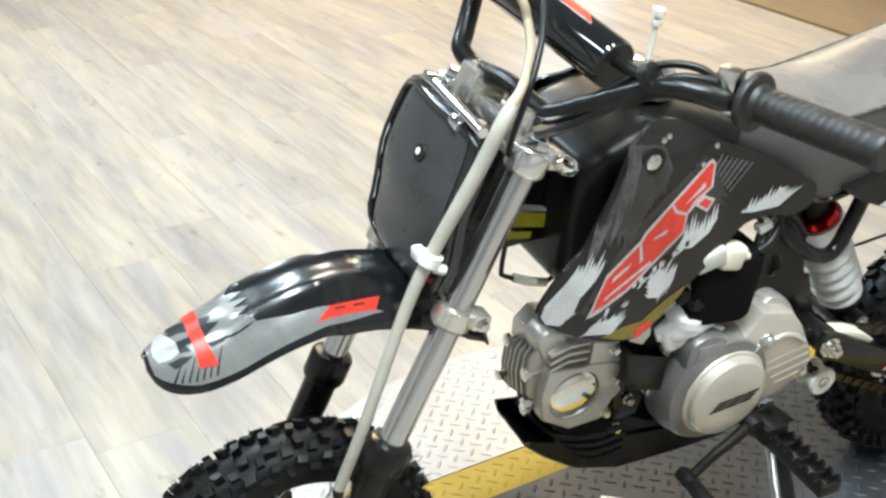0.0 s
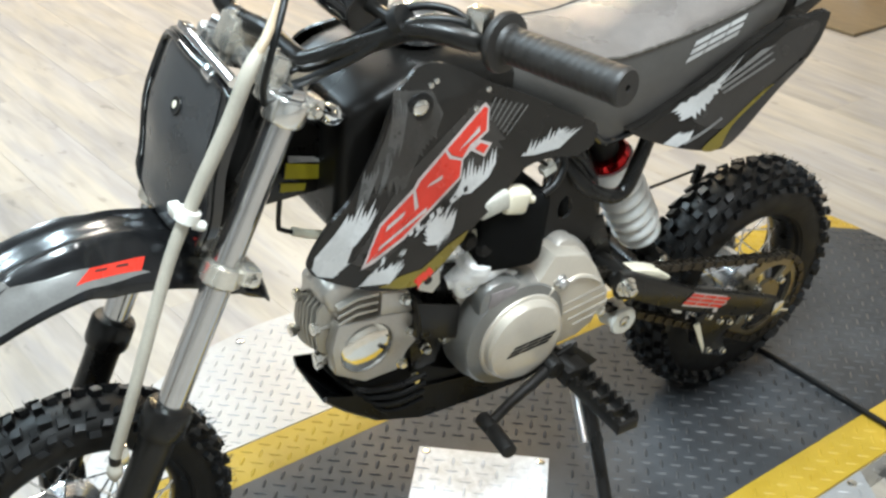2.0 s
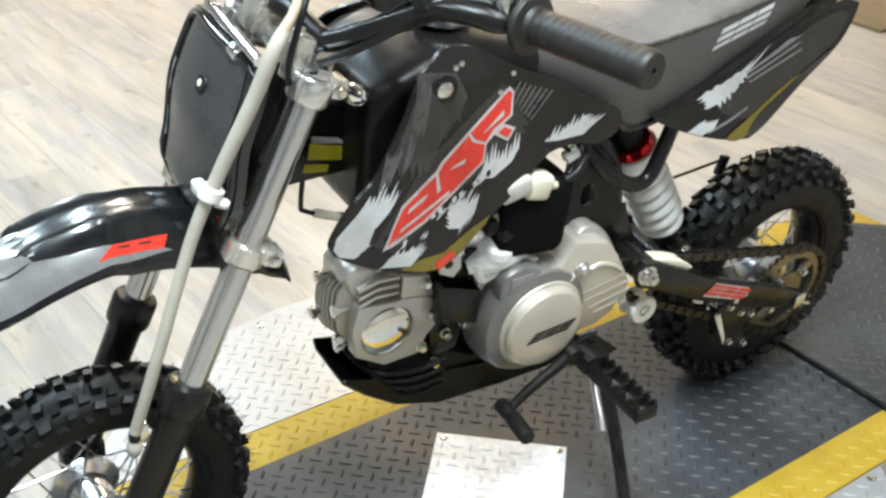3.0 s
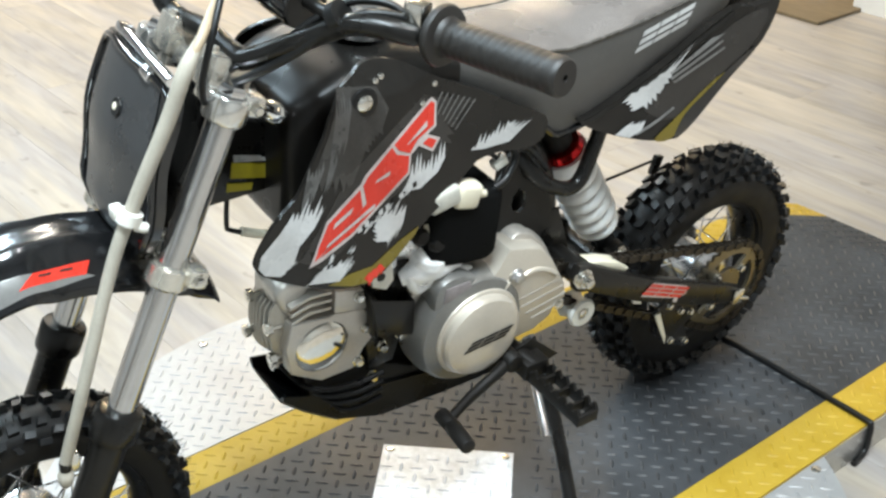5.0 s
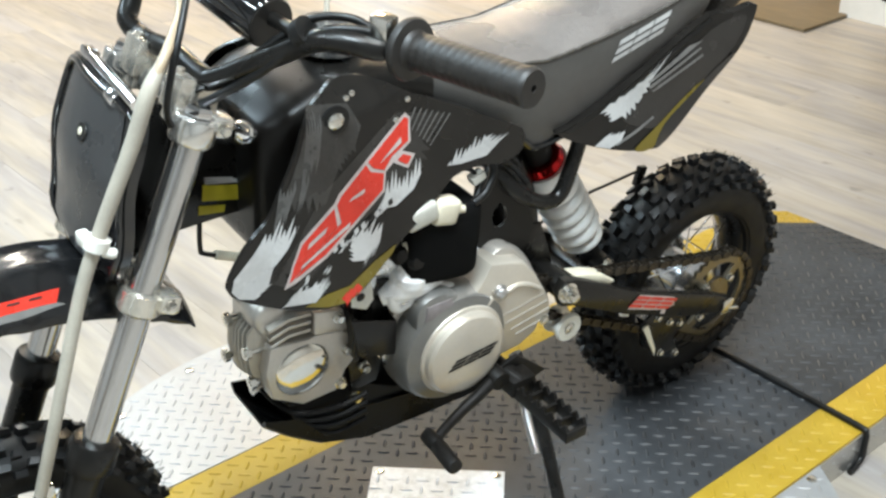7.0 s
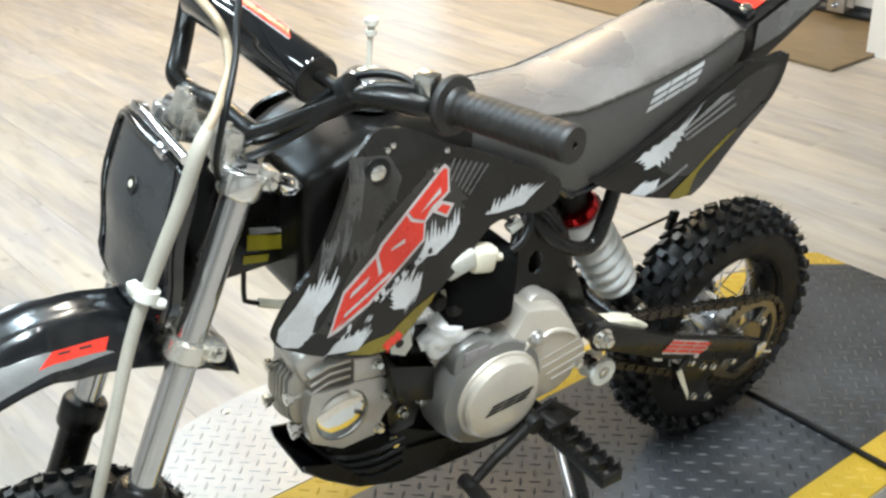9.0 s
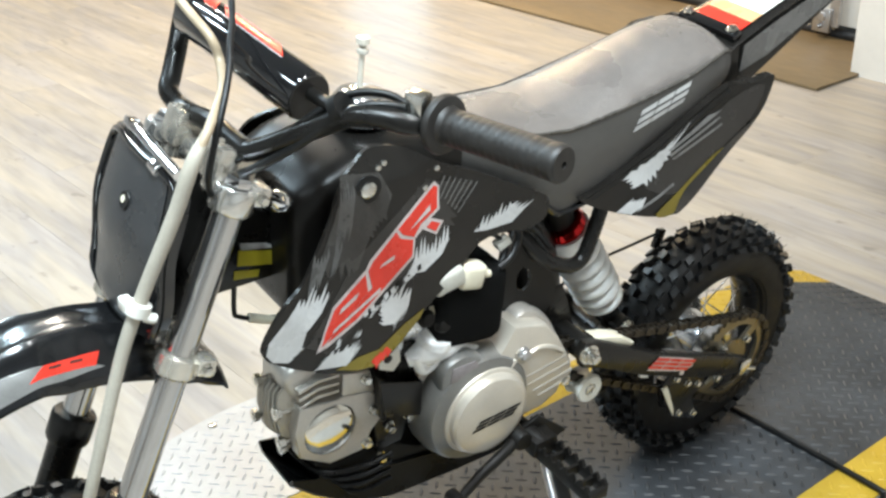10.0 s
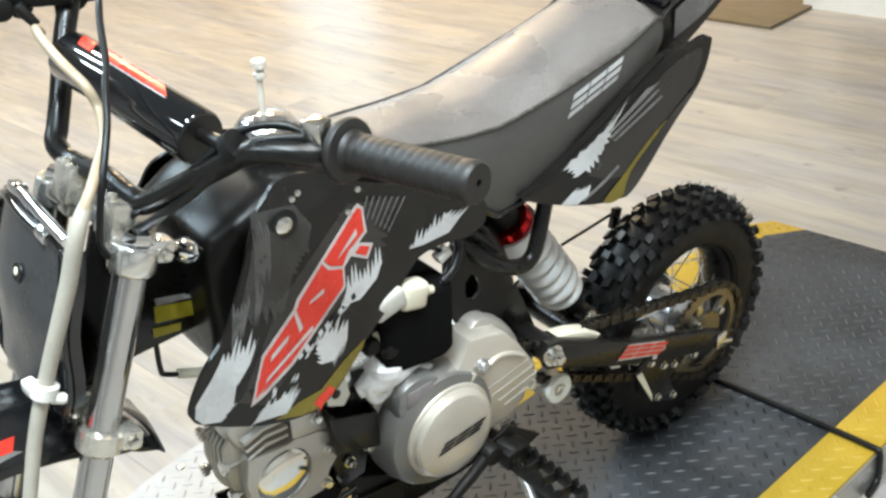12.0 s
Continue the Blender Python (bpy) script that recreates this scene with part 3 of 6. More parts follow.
def wheel(name, centre, R, W, H, count, spokes, seed, hub_r, hub_w, big, label):
    cx, cz = centre
    T = Matrix.Translation((cx, 0, cz))
    rb = R - H
    rim = bmesh.new()
    prof = [(-0.36, 0.004), (-0.36, 0.012), (-0.30, 0.012), (-0.28, -0.004), (-0.16, -0.010), (0, -0.012), (0.16, -0.010), (0.28, -0.004), (0.30, 0.012), (0.36, 0.012), (0.36, 0.004), (0.28, -0.009), (0.16, -0.0145), (0, -0.0165), (-0.16, -0.0145), (-0.28, -0.009)]
    n = 64
    rows = []
    for k in range(n):
        a = 2 * math.pi * k / n
        rows.append([rim.verts.new((cx + math.cos(a) * (rb + h), w * W, cz + math.sin(a) * (rb + h))) for w, h in prof])
    for k in range(n):
        bridge(rim, rows[k], rows[(k + 1) % n])
    w = part(name, rim, M_FRAME, bike, label)
    carcass, kb = tyre_mesh(R, W, H, count, seed, big)
    bmesh.ops.transform(carcass, matrix=T, verts=carcass.verts)
    bmesh.ops.transform(kb, matrix=T, verts=kb.verts)
    part("tyre", carcass, M_RUBBER, w, "black knobbly tyre")
    part("tread", kb, M_KNOB, w, "worn black tread blocks", 25)
    hub = bmesh.new()
    lathe(hub, (cx, -hub_w, cz), (0, 1, 0), [(0, hub_r * 0.45), (0.004, hub_r * 0.8), (0.012, hub_r), (0.016, hub_r), (0.022, hub_r * 0.62), (2 * hub_w - 0.022, hub_r * 0.62), (2 * hub_w - 0.016, hub_r), (2 * hub_w - 0.01, hub_r), (2 * hub_w, hub_r * 0.5)], 28)
    part("hub", hub, M_CASTHUB, w, "silver hub")
    sm = bmesh.new()
    rod(sm, (0, 0, 0), (1, 0, 0), 0.0013, n=6)
    spoke_mesh = mesh_of("spoke", sm, M_CHROME)
    for k in range(spokes):
        sg = -1 if k % 2 else 1
        a1 = 2 * math.pi * k / spokes
        a0 = a1 + (0.9 if (k // 2) % 2 else -0.9)
        p0 = Vector((cx + math.cos(a0) * hub_r * 0.93, sg * (hub_w - 0.014), cz + math.sin(a0) * hub_r * 0.93))
        p1 = Vector((cx + math.cos(a1) * (rb - 0.010), sg * 0.006, cz + math.sin(a1) * (rb - 0.010)))
        d, u, v = basis(p1 - p0)
        m = Matrix((d * (p1 - p0).length, u, v)).transposed().to_4x4()
        m.translation = p0
        share("spoke", spoke_mesh, w, m)
    ax = bmesh.new()
    rod(ax, (cx, -0.105, cz), (cx, 0.105, cz), 0.006)
    lathe(ax, (cx, -0.107, cz), (0, 1, 0), [(0, 0.008), (0.002, 0.0105), (0.010, 0.0105), (0.0101, 0.014), (0.012, 0.014)], 6)
    part("axle", ax, M_BOLT, w, "zinc axle with nut")
    return w


REAR, FRONT = (0.0, 0.210), (-1.106, 0.197)
rear = wheel("rear_wheel", REAR, 0.210, 0.088, 0.082, 72, 28, 3, 0.058, 0.056, 0.80, "black rear rim with chrome spokes")
front = wheel("front_wheel", FRONT, 0.197, 0.068, 0.060, 74, 28, 7, 0.042, 0.048, 0.74, "black front rim with chrome spokes")
# front brake drum plate on the left
bm = bmesh.new()
lathe(bm, (FRONT[0], -0.070, FRONT[1]), (0, 1, 0), [(0, 0.018), (0.002, 0.045), (0.010, 0.052), (0.022, 0.054), (0.028, 0.050)], 30)
rod(bm, (FRONT[0] - 0.005, -0.074, FRONT[1] + 0.030), (FRONT[0] - 0.012, -0.080, FRONT[1] + 0.085), 0.006, 0.004)
for k in range(5):
    a = 0.5 + k * 1.2
    rod(bm, (FRONT[0] + math.cos(a) * 0.034, -0.078, FRONT[1] + math.sin(a) * 0.034), (FRONT[0] + math.cos(a) * 0.034, -0.066, FRONT[1] + math.sin(a) * 0.034), 0.008, n=8)
for k in range(10):
    a = k * math.pi / 5
    m = Matrix.Translation((FRONT[0] + math.cos(a) * 0.033, -0.071, FRONT[1] + math.sin(a) * 0.033)) @ Matrix.Rotation(-a, 4, "Y")
    box(bm, (0, 0, 0), (0.030, 0.008, 0.005), m, bevel=0.001, segs=1)
lathe(bm, (FRONT[0], -0.082, FRONT[1]), (0, 1, 0), [(0, 0.008), (0.001, 0.014), (0.012, 0.015)], 18)
box(bm, (FRONT[0] + 0.020, -0.074, FRONT[1] + 0.052), (0.030, 0.014, 0.014), Matrix.Rotation(radians(30), 4, "Y"), bevel=0.003)
part("brake_plate", bm, M_CASTHUB, front, "silver drum brake plate")
# rear sprocket
bm = bmesh.new()
teeth, sy = 37, -0.077
prof = []
for k in range(teeth * 4):
    a = 2 * math.pi * k / (teeth * 4)
    prof.append((REAR[0] + math.cos(a) * (0.0835 if k % 4 in (1, 2) else 0.0785), REAR[1] + math.sin(a) * (0.0835 if k % 4 in (1, 2) else 0.0785)))
inner = [(REAR[0] + math.cos(2 * math.pi * k / (teeth * 4)) * 0.062, REAR[1] + math.sin(2 * math.pi * k / (teeth * 4)) * 0.062) for k in range(teeth * 4)]
a0, b0 = [bm.verts.new((x, sy - 0.003, z)) for x, z in prof], [bm.verts.new((x, sy + 0.003, z)) for x, z in prof]
a1, b1 = [bm.verts.new((x, sy - 0.003, z)) for x, z in inner], [bm.verts.new((x, sy + 0.003, z)) for x, z in inner]
bridge(bm, a0, b0)
bridge(bm, b0, b1)
bridge(bm, b1, a1)
bridge(bm, a1, a0)
for k in range(4):
    a = math.pi / 4 + k * math.pi / 2
    m = Matrix.Translation((REAR[0] + math.cos(a) * 0.048, sy, REAR[1] + math.sin(a) * 0.048)) @ Matrix.Rotation(-a, 4, "Y")
    box(bm, (0, 0, 0), (0.036, 0.006, 0.017), m, bevel=0.001, segs=1)
lathe(bm, (REAR[0], sy - 0.003, REAR[1]), (0, 1, 0), [(0, 0.034), (0.006, 0.034)], 24)
sprocket = part("sprocket", bm, M_GOLD, rear, "dull gold rear sprocket")
for k in range(4):
    a = math.pi / 4 + k * math.pi / 2
    bolt(rear, (REAR[0] + math.cos(a) * 0.040, sy - 0.003, REAR[1] + math.sin(a) * 0.040), (0, -1, 0), 0.0065, 0.007)

# ---- chain ----
FS = (-0.410, 0.366)
run = []
up0, up1 = Vector((FS[0], 0, FS[1] + 0.024)), Vector((REAR[0] - 0.006, 0, REAR[1] + 0.0805))
n = 32
for k in range(n):
    run.append(up0.lerp(up1, k / n))
for k in range(22):
    a = math.radians(92 - k * (190 / 21))
    run.append(Vector((REAR[0] + math.cos(a) * 0.0805, 0, REAR[1] + math.sin(a) * 0.0805)))
lo0 = run[-1]
lo1 = Vector((FS[0], 0, FS[1] - 0.024))
mid = Vector((-0.300, 0, 0.284))
for k in range(1, 30):
    t = k / 30
    run.append(lo0.lerp(mid, t / 0.75) if t < 0.75 else mid.lerp(lo1, (t - 0.75) / 0.25))
bm = bmesh.new()
step, acc, pts = 0.0127, 0.0, [run[0]]
for p, q in zip(run, run[1:]):
    L = (q - p).length
    while acc + L >= step:
        t = (step - acc) / L
        p = p.lerp(q, t)
        L = (q - p).length
        acc = 0
        pts.append(p)
    acc += L
for k, (p, q) in enumerate(zip(pts, pts[1:])):
    d = (q - p).normalized()
    m = Matrix((d, Y, d.cross(Y) * -1)).transposed().to_4x4()
    w = 0.0075 if k % 2 else 0.0052
    for sg in (-1, 1):
        mm = m.copy()
        mm.translation = (p + q) / 2 + Vector((0, sy + sg * w, 0))
        t = bmesh.new()
        a = [t.verts.new(v) for v in ((-0.0095, -0.0008, -0.003), (-0.006, -0.0008, -0.0055), (0.006, -0.0008, -0.0055), (0.0095, -0.0008, -0.003), (0.0095, -0.0008, 0.003), (0.006, -0.0008, 0.0055), (-0.006, -0.0008, 0.0055), (-0.0095, -0.0008, 0.003))]
        b = [t.verts.new(v.co + Vector((0, 0.0016, 0))) for v in a]
        t.faces.new(a)
        t.faces.new(b[::-1])
        bridge(t, a, b)
        join(bm, t, mm)
    rod(bm, p + Vector((0, sy - 0.009, 0)), p + Vector((0, sy + 0.009, 0)), 0.0036, n=7)
part("chain", bm, M_CHAIN, bike, "oiled steel drive chain")

# ---- swing arm ----
bm = bmesh.new()
arm = [(-0.378, 0.372), (-0.370, 0.392), (-0.346, 0.386), (-0.232, 0.326), (-0.045, 0.251), (0.004, 0.228), (0.006, 0.206), (-0.022, 0.207), (-0.110, 0.233), (-0.242, 0.288), (-0.349, 0.343), (-0.370, 0.350)]
slab(bm, arm, -0.108, -0.092, 0.003)
slab(bm, arm, 0.074, 0.096, 0.004)
rod(bm, (-0.358, -0.10, 0.370), (-0.358, 0.09, 0.370), 0.018)
rod(bm, (-0.235, -0.08, 0.300), (-0.235, 0.08, 0.300), 0.016)
swing = part("swing_arm", bm, M_FRAME, bike, "black painted swing arm")
bm = bmesh.new()
lathe(bm, (-0.362, -0.105, 0.371), (0, -1, 0), [(0, 0.0155), (0.004, 0.0155), (0.0041, 0.0110), (0.012, 0.0110), (0.0121, 0.007), (0.020, 0.007), (0.021, 0.005)], 18)
part("pivot_bolt", bm, M_BOLT, swing, "large zinc pivot bolt")
bm = bmesh.new()
lathe(bm, (-0.337, -0.062, 0.293), (0, -1, 0), [(0, 0.021), (0.004, 0.023), (0.012, 0.019), (0.022, 0.019), (0.030, 0.023), (0.034, 0.021), (0.0341, 0.010), (0.030, 0.009)], 24)
roller = part("chain_roller", bm, M_NYLON, swing, "white nylon chain roller")
bolt(roller, (-0.337, -0.090, 0.293), (0, -1, 0), 0.007, 0.006)
bm = bmesh.new()
slab(bm, [(-0.341, 0.383), (-0.336, 0.372), (-0.321, 0.365), (-0.268, 0.342), (-0.258, 0.346), (-0.283, 0.364), (-0.310, 0.375)], -0.095, -0.070, 0.003)
part("chain_slider", bm, M_CREAM, swing, "cream plastic chain slider")
bm = bmesh.new()
slab(bm, [(-0.150, 0.250), (-0.178, 0.231), (-0.146, 0.164), (-0.134, 0.154), (-0.084, 0.130), (-0.078, 0.140), (-0.100, 0.180), (-0.072, 0.196), (-0.080, 0.222)], -0.091, -0.086, 0.0015)
slab(bm, [(-0.160, 0.225), (-0.140, 0.160), (-0.088, 0.136), (-0.105, 0.190)], -0.070, -0.060, 0.003)
guide = part("chain_guide", bm, M_FRAME, swing, "black chain guide with bolts")
for bx, bz in ((-0.126, 0.160), (-0.090, 0.146), (-0.146, 0.235), (-0.117, 0.216), (-0.093, 0.206)):
    bolt(guide, (bx, -0.091, bz), (0, -1, 0), 0.0055, 0.006)
bm = bmesh.new()
slab(bm, [(-0.178, 0.228), (-0.168, 0.232), (-0.142, 0.176), (-0.140, 0.160)], -0.0955, -0.0912, 0.001)
part("guide_plate", bm, M_CREAM, guide, "cream guide edge")
for sg in (-1, 1):
    bm = bmesh.new()
    box(bm, (-0.006, sg * 0.111, 0.217), (0.022, 0.006, 0.026), bevel=0.002)
    rod(bm, (-0.004, sg * 0.111, 0.214), (0.018, sg * 0.111, 0.206), 0.004)
    part("chain_adjuster", bm, M_BOLT, swing, "zinc chain adjuster")

# ---- shock absorber ----
top, low = Vector((-0.380, 0.0, 0.580)), Vector((-0.213, 0.0, 0.318))
ax = (low - top).normalized()
bm = bmesh.new()
rod(bm, top, top + ax * 0.115, 0.0215, n=20, soft=0.003)
shock = part("shock_absorber", bm, M_MATT, bike, "black rear shock absorber body")
bm = bmesh.new()
rod(bm, top + ax * 0.1, low, 0.016, n=14)
part("damper_rod", bm, M_INK, shock)
bm = bmesh.new()
lathe(bm, top + ax * 0.062, ax, [(0, 0.022), (0.002, 0.030), (0.010, 0.0335), (0.012, 0.0305), (0.015, 0.0305), (0.017, 0.0335), (0.024, 0.0335), (0.026, 0.027)], 28)
part("preload_collar", bm, M_REDMET, shock, "red anodised preload collar")
bm = bmesh.new()
lathe(bm, top + ax * 0.086, ax, [(-0.008, 0.0335), (-0.007, 0.0360), (0.002, 0.0375), (0.014, 0.0385), (0.018, 0.0370), (0.019, 0.026)], 32)
part("upper_cup", bm, M_SPRING, shock, "white upper spring cup")
bm = bmesh.new()
lathe(bm, low - ax * 0.066, ax, [(0, 0.030), (0.003, 0.034), (0.008, 0.034), (0.012, 0.024), (0.013, 0.017)], 28)
part("lower_cup", bm, M_SPRING, shock, "white spring cup")
bm = bmesh.new()
d, u, v = basis(ax)
turns, s0, s1 = 5.6, 0.104, (low - top).length - 0.072
hel = []
for k in range(int(turns * 22) + 1):
    t = k / (turns * 22)
    pitch = s0 + (s1 - s0) * t
    a = 2 * math.pi * turns * t
    hel.append(top + ax * pitch + (u * math.cos(a) + v * math.sin(a)) * 0.0288)
rings = []
for i, p in enumerate(hel):
    tg = (hel[min(i + 1, len(hel) - 1)] - hel[max(i - 1, 0)]).normalized()
    e = (p - (top + ax * (p - top).dot(ax))).normalized()
    rings.append(ring(bm, p, e, tg.cross(e), 0.0094, 12))
for a, b in zip(rings, rings[1:]):
    bridge(bm, a, b)
bm.faces.new(rings[0][::-1])
bm.faces.new(rings[-1])
part("coil_spring", bm, M_SPRING, shock, "white coil spring")
bm = bmesh.new()
lathe(bm, low + Vector((0, -0.03, 0)), (0, 1, 0), [(0, 0.014), (0.002, 0.016), (0.058, 0.016), (0.06, 0.014)], 18)
part("lower_eye", bm, M_FRAME, shock)
bm = bmesh.new()
tube(bm, [(-0.30, 0.05, 0.365), (-0.20, 0.062, 0.383), (-0.13, 0.064, 0.390), (-0.055, 0.066, 0.396)], 0.0024, 8)
box(bm, (-0.066, 0.064, 0.386), (0.016, 0.010, 0.034), Matrix.Rotation(radians(12), 4, "Y"), bevel=0.002)
rod(bm, (-0.066, 0.058, 0.375), (-0.066, 0.072, 0.375), 0.006, n=8)
part("rear_brake_rod", bm, M_FRAME, bike, "thin black rear brake rod")
bolt(shock, low + Vector((0, -0.032, 0.0)), (0, -1, 0), 0.011, 0.010)

# ---- frame ----
bm = bmesh.new()
tube(bm, [(-0.835, 0, 0.655), (-0.74, 0, 0.640), (-0.60, 0, 0.610), (-0.47, 0, 0.575), (-0.392, 0, 0.52), (-0.362, 0, 0.43), (-0.355, 0, 0.34)], 0.022, 14)
tube(bm, [(-0.845, 0, 0.632), (-0.77, 0, 0.612), (-0.70, 0, 0.595)], 0.017, 12)
FK = lambda z: -0.870 - 0.394 * (0.735 - z)
rod(bm, (FK(0.575) + 0.030, 0, 0.575), (FK(0.715) + 0.030, 0, 0.715), 0.028, n=20)
slab(bm, [(-0.90, 0.628), (-0.86, 0.70), (-0.80, 0.672), (-0.745, 0.650), (-0.760, 0.594), (-0.79, 0.591), (-0.875, 0.587)], -0.028, 0.028, 0.003)
for sg in (-1, 1):
    tube(bm, [(-0.46, sg * 0.03, 0.565), (-0.428, sg * 0.060, 0.524), (-0.390, sg * 0.066, 0.501), (-0.362, sg * 0.066, 0.503), (-0.345, sg * 0.064, 0.537), (-0.325, sg * 0.062, 0.61)], 0.0105, 12)
    tube(bm, [(-0.44, sg * 0.05, 0.63), (-0.30, sg * 0.06, 0.66), (-0.16, sg * 0.05, 0.70)], 0.010, 10)
    slab(bm, [(-0.382, 0.452), (-0.366, 0.45), (-0.345, 0.40), (-0.325, 0.345), (-0.34, 0.315), (-0.37, 0.31), (-0.385, 0.36), (-0.400, 0.42)], sg * 0.040 - 0.003, sg * 0.040 + 0.003, 0.001)
tube(bm, [(-0.36, 0.03, 0.34), (-0.40, 0.03, 0.26), (-0.46, 0.02, 0.225)], 0.014, 10)
chassis = part("frame", bm, M_FRAME, bike, "black tubular steel frame")
bm = bmesh.new()
rim = [(-0.492, 0.492), (-0.488, 0.545), (-0.466, 0.562), (-0.412, 0.512), (-0.386, 0.462), (-0.390, 0.432), (-0.415, 0.420), (-0.468, 0.430)]
hole = [(-0.459, 0.486), (-0.457, 0.500), (-0.448, 0.509), (-0.438, 0.500), (-0.433, 0.486), (-0.436, 0.475), (-0.444, 0.470), (-0.454, 0.474)]
rings = [[bm.verts.new((x, y, z)) for x, z in pts] for pts, y in ((rim, -0.050), (rim, -0.0455), (hole, -0.0455), (hole, -0.050))]
for k in range(4):
    bridge(bm, rings[k], rings[(k + 1) % 4])
part("gusset", bm, surface("dark_gusset", (0.009, 0.008, 0.0072), 0.38, spec=0.22), chassis, "dark gusset plate with a cut-out")
bm = bmesh.new()
slab(bm, [(-0.840, 0.636), (-0.787, 0.622), (-0.788, 0.605), (-0.842, 0.617)], -0.0295, -0.0283, 0)
sticker = part("warning_sticker", bm, M_YSTICK, chassis, "yellow warning sticker")
bm = bmesh.new()
slab(bm, [(-0.846, 0.612), (-0.816, 0.605), (-0.818, 0.597), (-0.847, 0.601)], -0.0295, -0.0283, 0)
part("warning_sticker", bm, M_YSTICK, chassis, "yellow warning sticker")
bm = bmesh.new()
for k in range(3):
    slab(bm, [(-0.838, 0.6445 - k * 0.0030), (-0.806 + k * 0.004, 0.6365 - k * 0.0030), (-0.806 + k * 0.004, 0.6350 - k * 0.0030), (-0.838, 0.6430 - k * 0.0030)], -0.0302, -0.0284, 0)
part("warning_text", bm, M_SILVER, chassis, "white unreadable print")
bm = bmesh.new()
tube(bm, [(-0.842, -0.02, 0.600), (-0.844, -0.02, 0.555), (-0.838, -0.02, 0.544), (-0.805, -0.02, 0.530), (-0.782, -0.02, 0.523), (-0.755, -0.01, 0.530), (-0.73, 0.0, 0.56)], 0.003, 8)
tube(bm, [(-0.80, 0.0, 0.595), (-0.775, -0.01, 0.560), (-0.735, -0.02, 0.545), (-0.70, -0.03, 0.535)], 0.0045, 8)
part("wiring_loop", bm, M_INK, chassis, "black wiring loop under the tank")
bm = bmesh.new()
tube(bm, [(-0.827, -0.021, 0.540), (-0.805, -0.021, 0.530), (-0.782, -0.021, 0.523)], 0.0058, 8)
part("wire_sleeve", bm, M_CREAM, chassis, "cream wire sleeve")


# ---- tank and shroud ----
def wing_y(x, z):
    s = (-0.66 - x) * 0.79 + (0.70 - z) * 0.61
    y = 0.082 + 0.056 * min(1, max(0, (s + 0.02) / 0.21)) + 0.008 * smoothstep(-0.6, -0.45, x)
    return y - 0.014 * smoothstep(0.715, 0.75, z)


bm = bmesh.new()
loops = []
for x, zt, zb, w in ((-0.801, 0.690, 0.570, 0.062), (-0.800, 0.699, 0.560, 0.071), (-0.796, 0.707, 0.553, 0.078), (-0.788, 0.714, 0.550, 0.083), (-0.755, 0.732, 0.552, 0.088), (-0.715, 0.745, 0.57, 0.085), (-0.66, 0.747, 0.60, 0.076), (-0.61, 0.736, 0.62, 0.072), (-0.575, 0.722, 0.64, 0.066)):
    L = []
    for k in range(40):
        a = 2 * math.pi * k / 40
        c, s = math.cos(a), math.sin(a)
        q = 0.26
        L.append((x, w * math.copysign(abs(c) ** q, c), (zt + zb) / 2 + (zt - zb) / 2 * math.copysign(abs(s) ** q, s)))
    loops.append(L)
loft(bm, loops)
tank = part("fuel_tank", bm, M_TANK, bike, "dark satin plastic fuel tank", 60)
WING = smooth_outline([(-0.729, 0.741), (-0.750, 0.731), (-0.766, 0.714), (-0.777, 0.693), (-0.799, 0.663), (-0.818, 0.640), (-0.843, 0.625), (-0.859, 0.603), (-0.868, 0.585), (-0.868, 0.574), (-0.859, 0.562), (-0.825, 0.540), (-0.783, 0.520), (-0.749, 0.510), (-0.723, 0.506), (-0.688, 0.517), (-0.645, 0.543), (-0.601, 0.563), (-0.570, 0.583), (-0.542, 0.597), (-0.511, 0.599), (-0.481, 0.596), (-0.456, 0.607), (-0.458, 0.636), (-0.505, 0.660), (-0.553, 0.686), (-0.614, 0.714), (-0.661, 0.739), (-0.706, 0.750)], 3)
for sg in (-1, 1):
    bm = bmesh.new()
    sheet(bm, WING, wing_y, 0.012, 0.005, sg)
    sh = part("side_shroud", bm, M_SATIN, bike, "dark shroud with silver brush marks and red emblem", 50)
    if sg < 0:
        shroud = sh


def decal(name, outline, material, parent, surf, lift=0.0009, label="", side=-1, step=0.014):
    bm = bmesh.new()
    sheet(bm, outline, lambda x, z: surf(x, z) + lift, step, 0, side)
    return part(name, bm, material, parent, label, 60)


# silver brush marks
def torn(pts, rough, seed):
    """An outline with frayed edges; rough: edge number, then teeth and the way in which they point."""
    r = random.Random(seed)
    out = []
    for i, p in enumerate(pts):
        p, q = Vector(p), Vector(pts[(i + 1) % len(pts)])
        out.append(p)
        if i in rough:
            n, dx, dz = rough[i]
            way = Vector((dx, dz))
            for k in range(n):
                out.append(p.lerp(q, (k + r.uniform(0.35, 0.65)) / n) + way * r.uniform(0.2, 1.0))
                if k < n - 1:
                    out.append(p.lerp(q, (k + 1) / n) - way * r.uniform(0.0, 0.4))
    return [(p.x, p.y) for p in out]


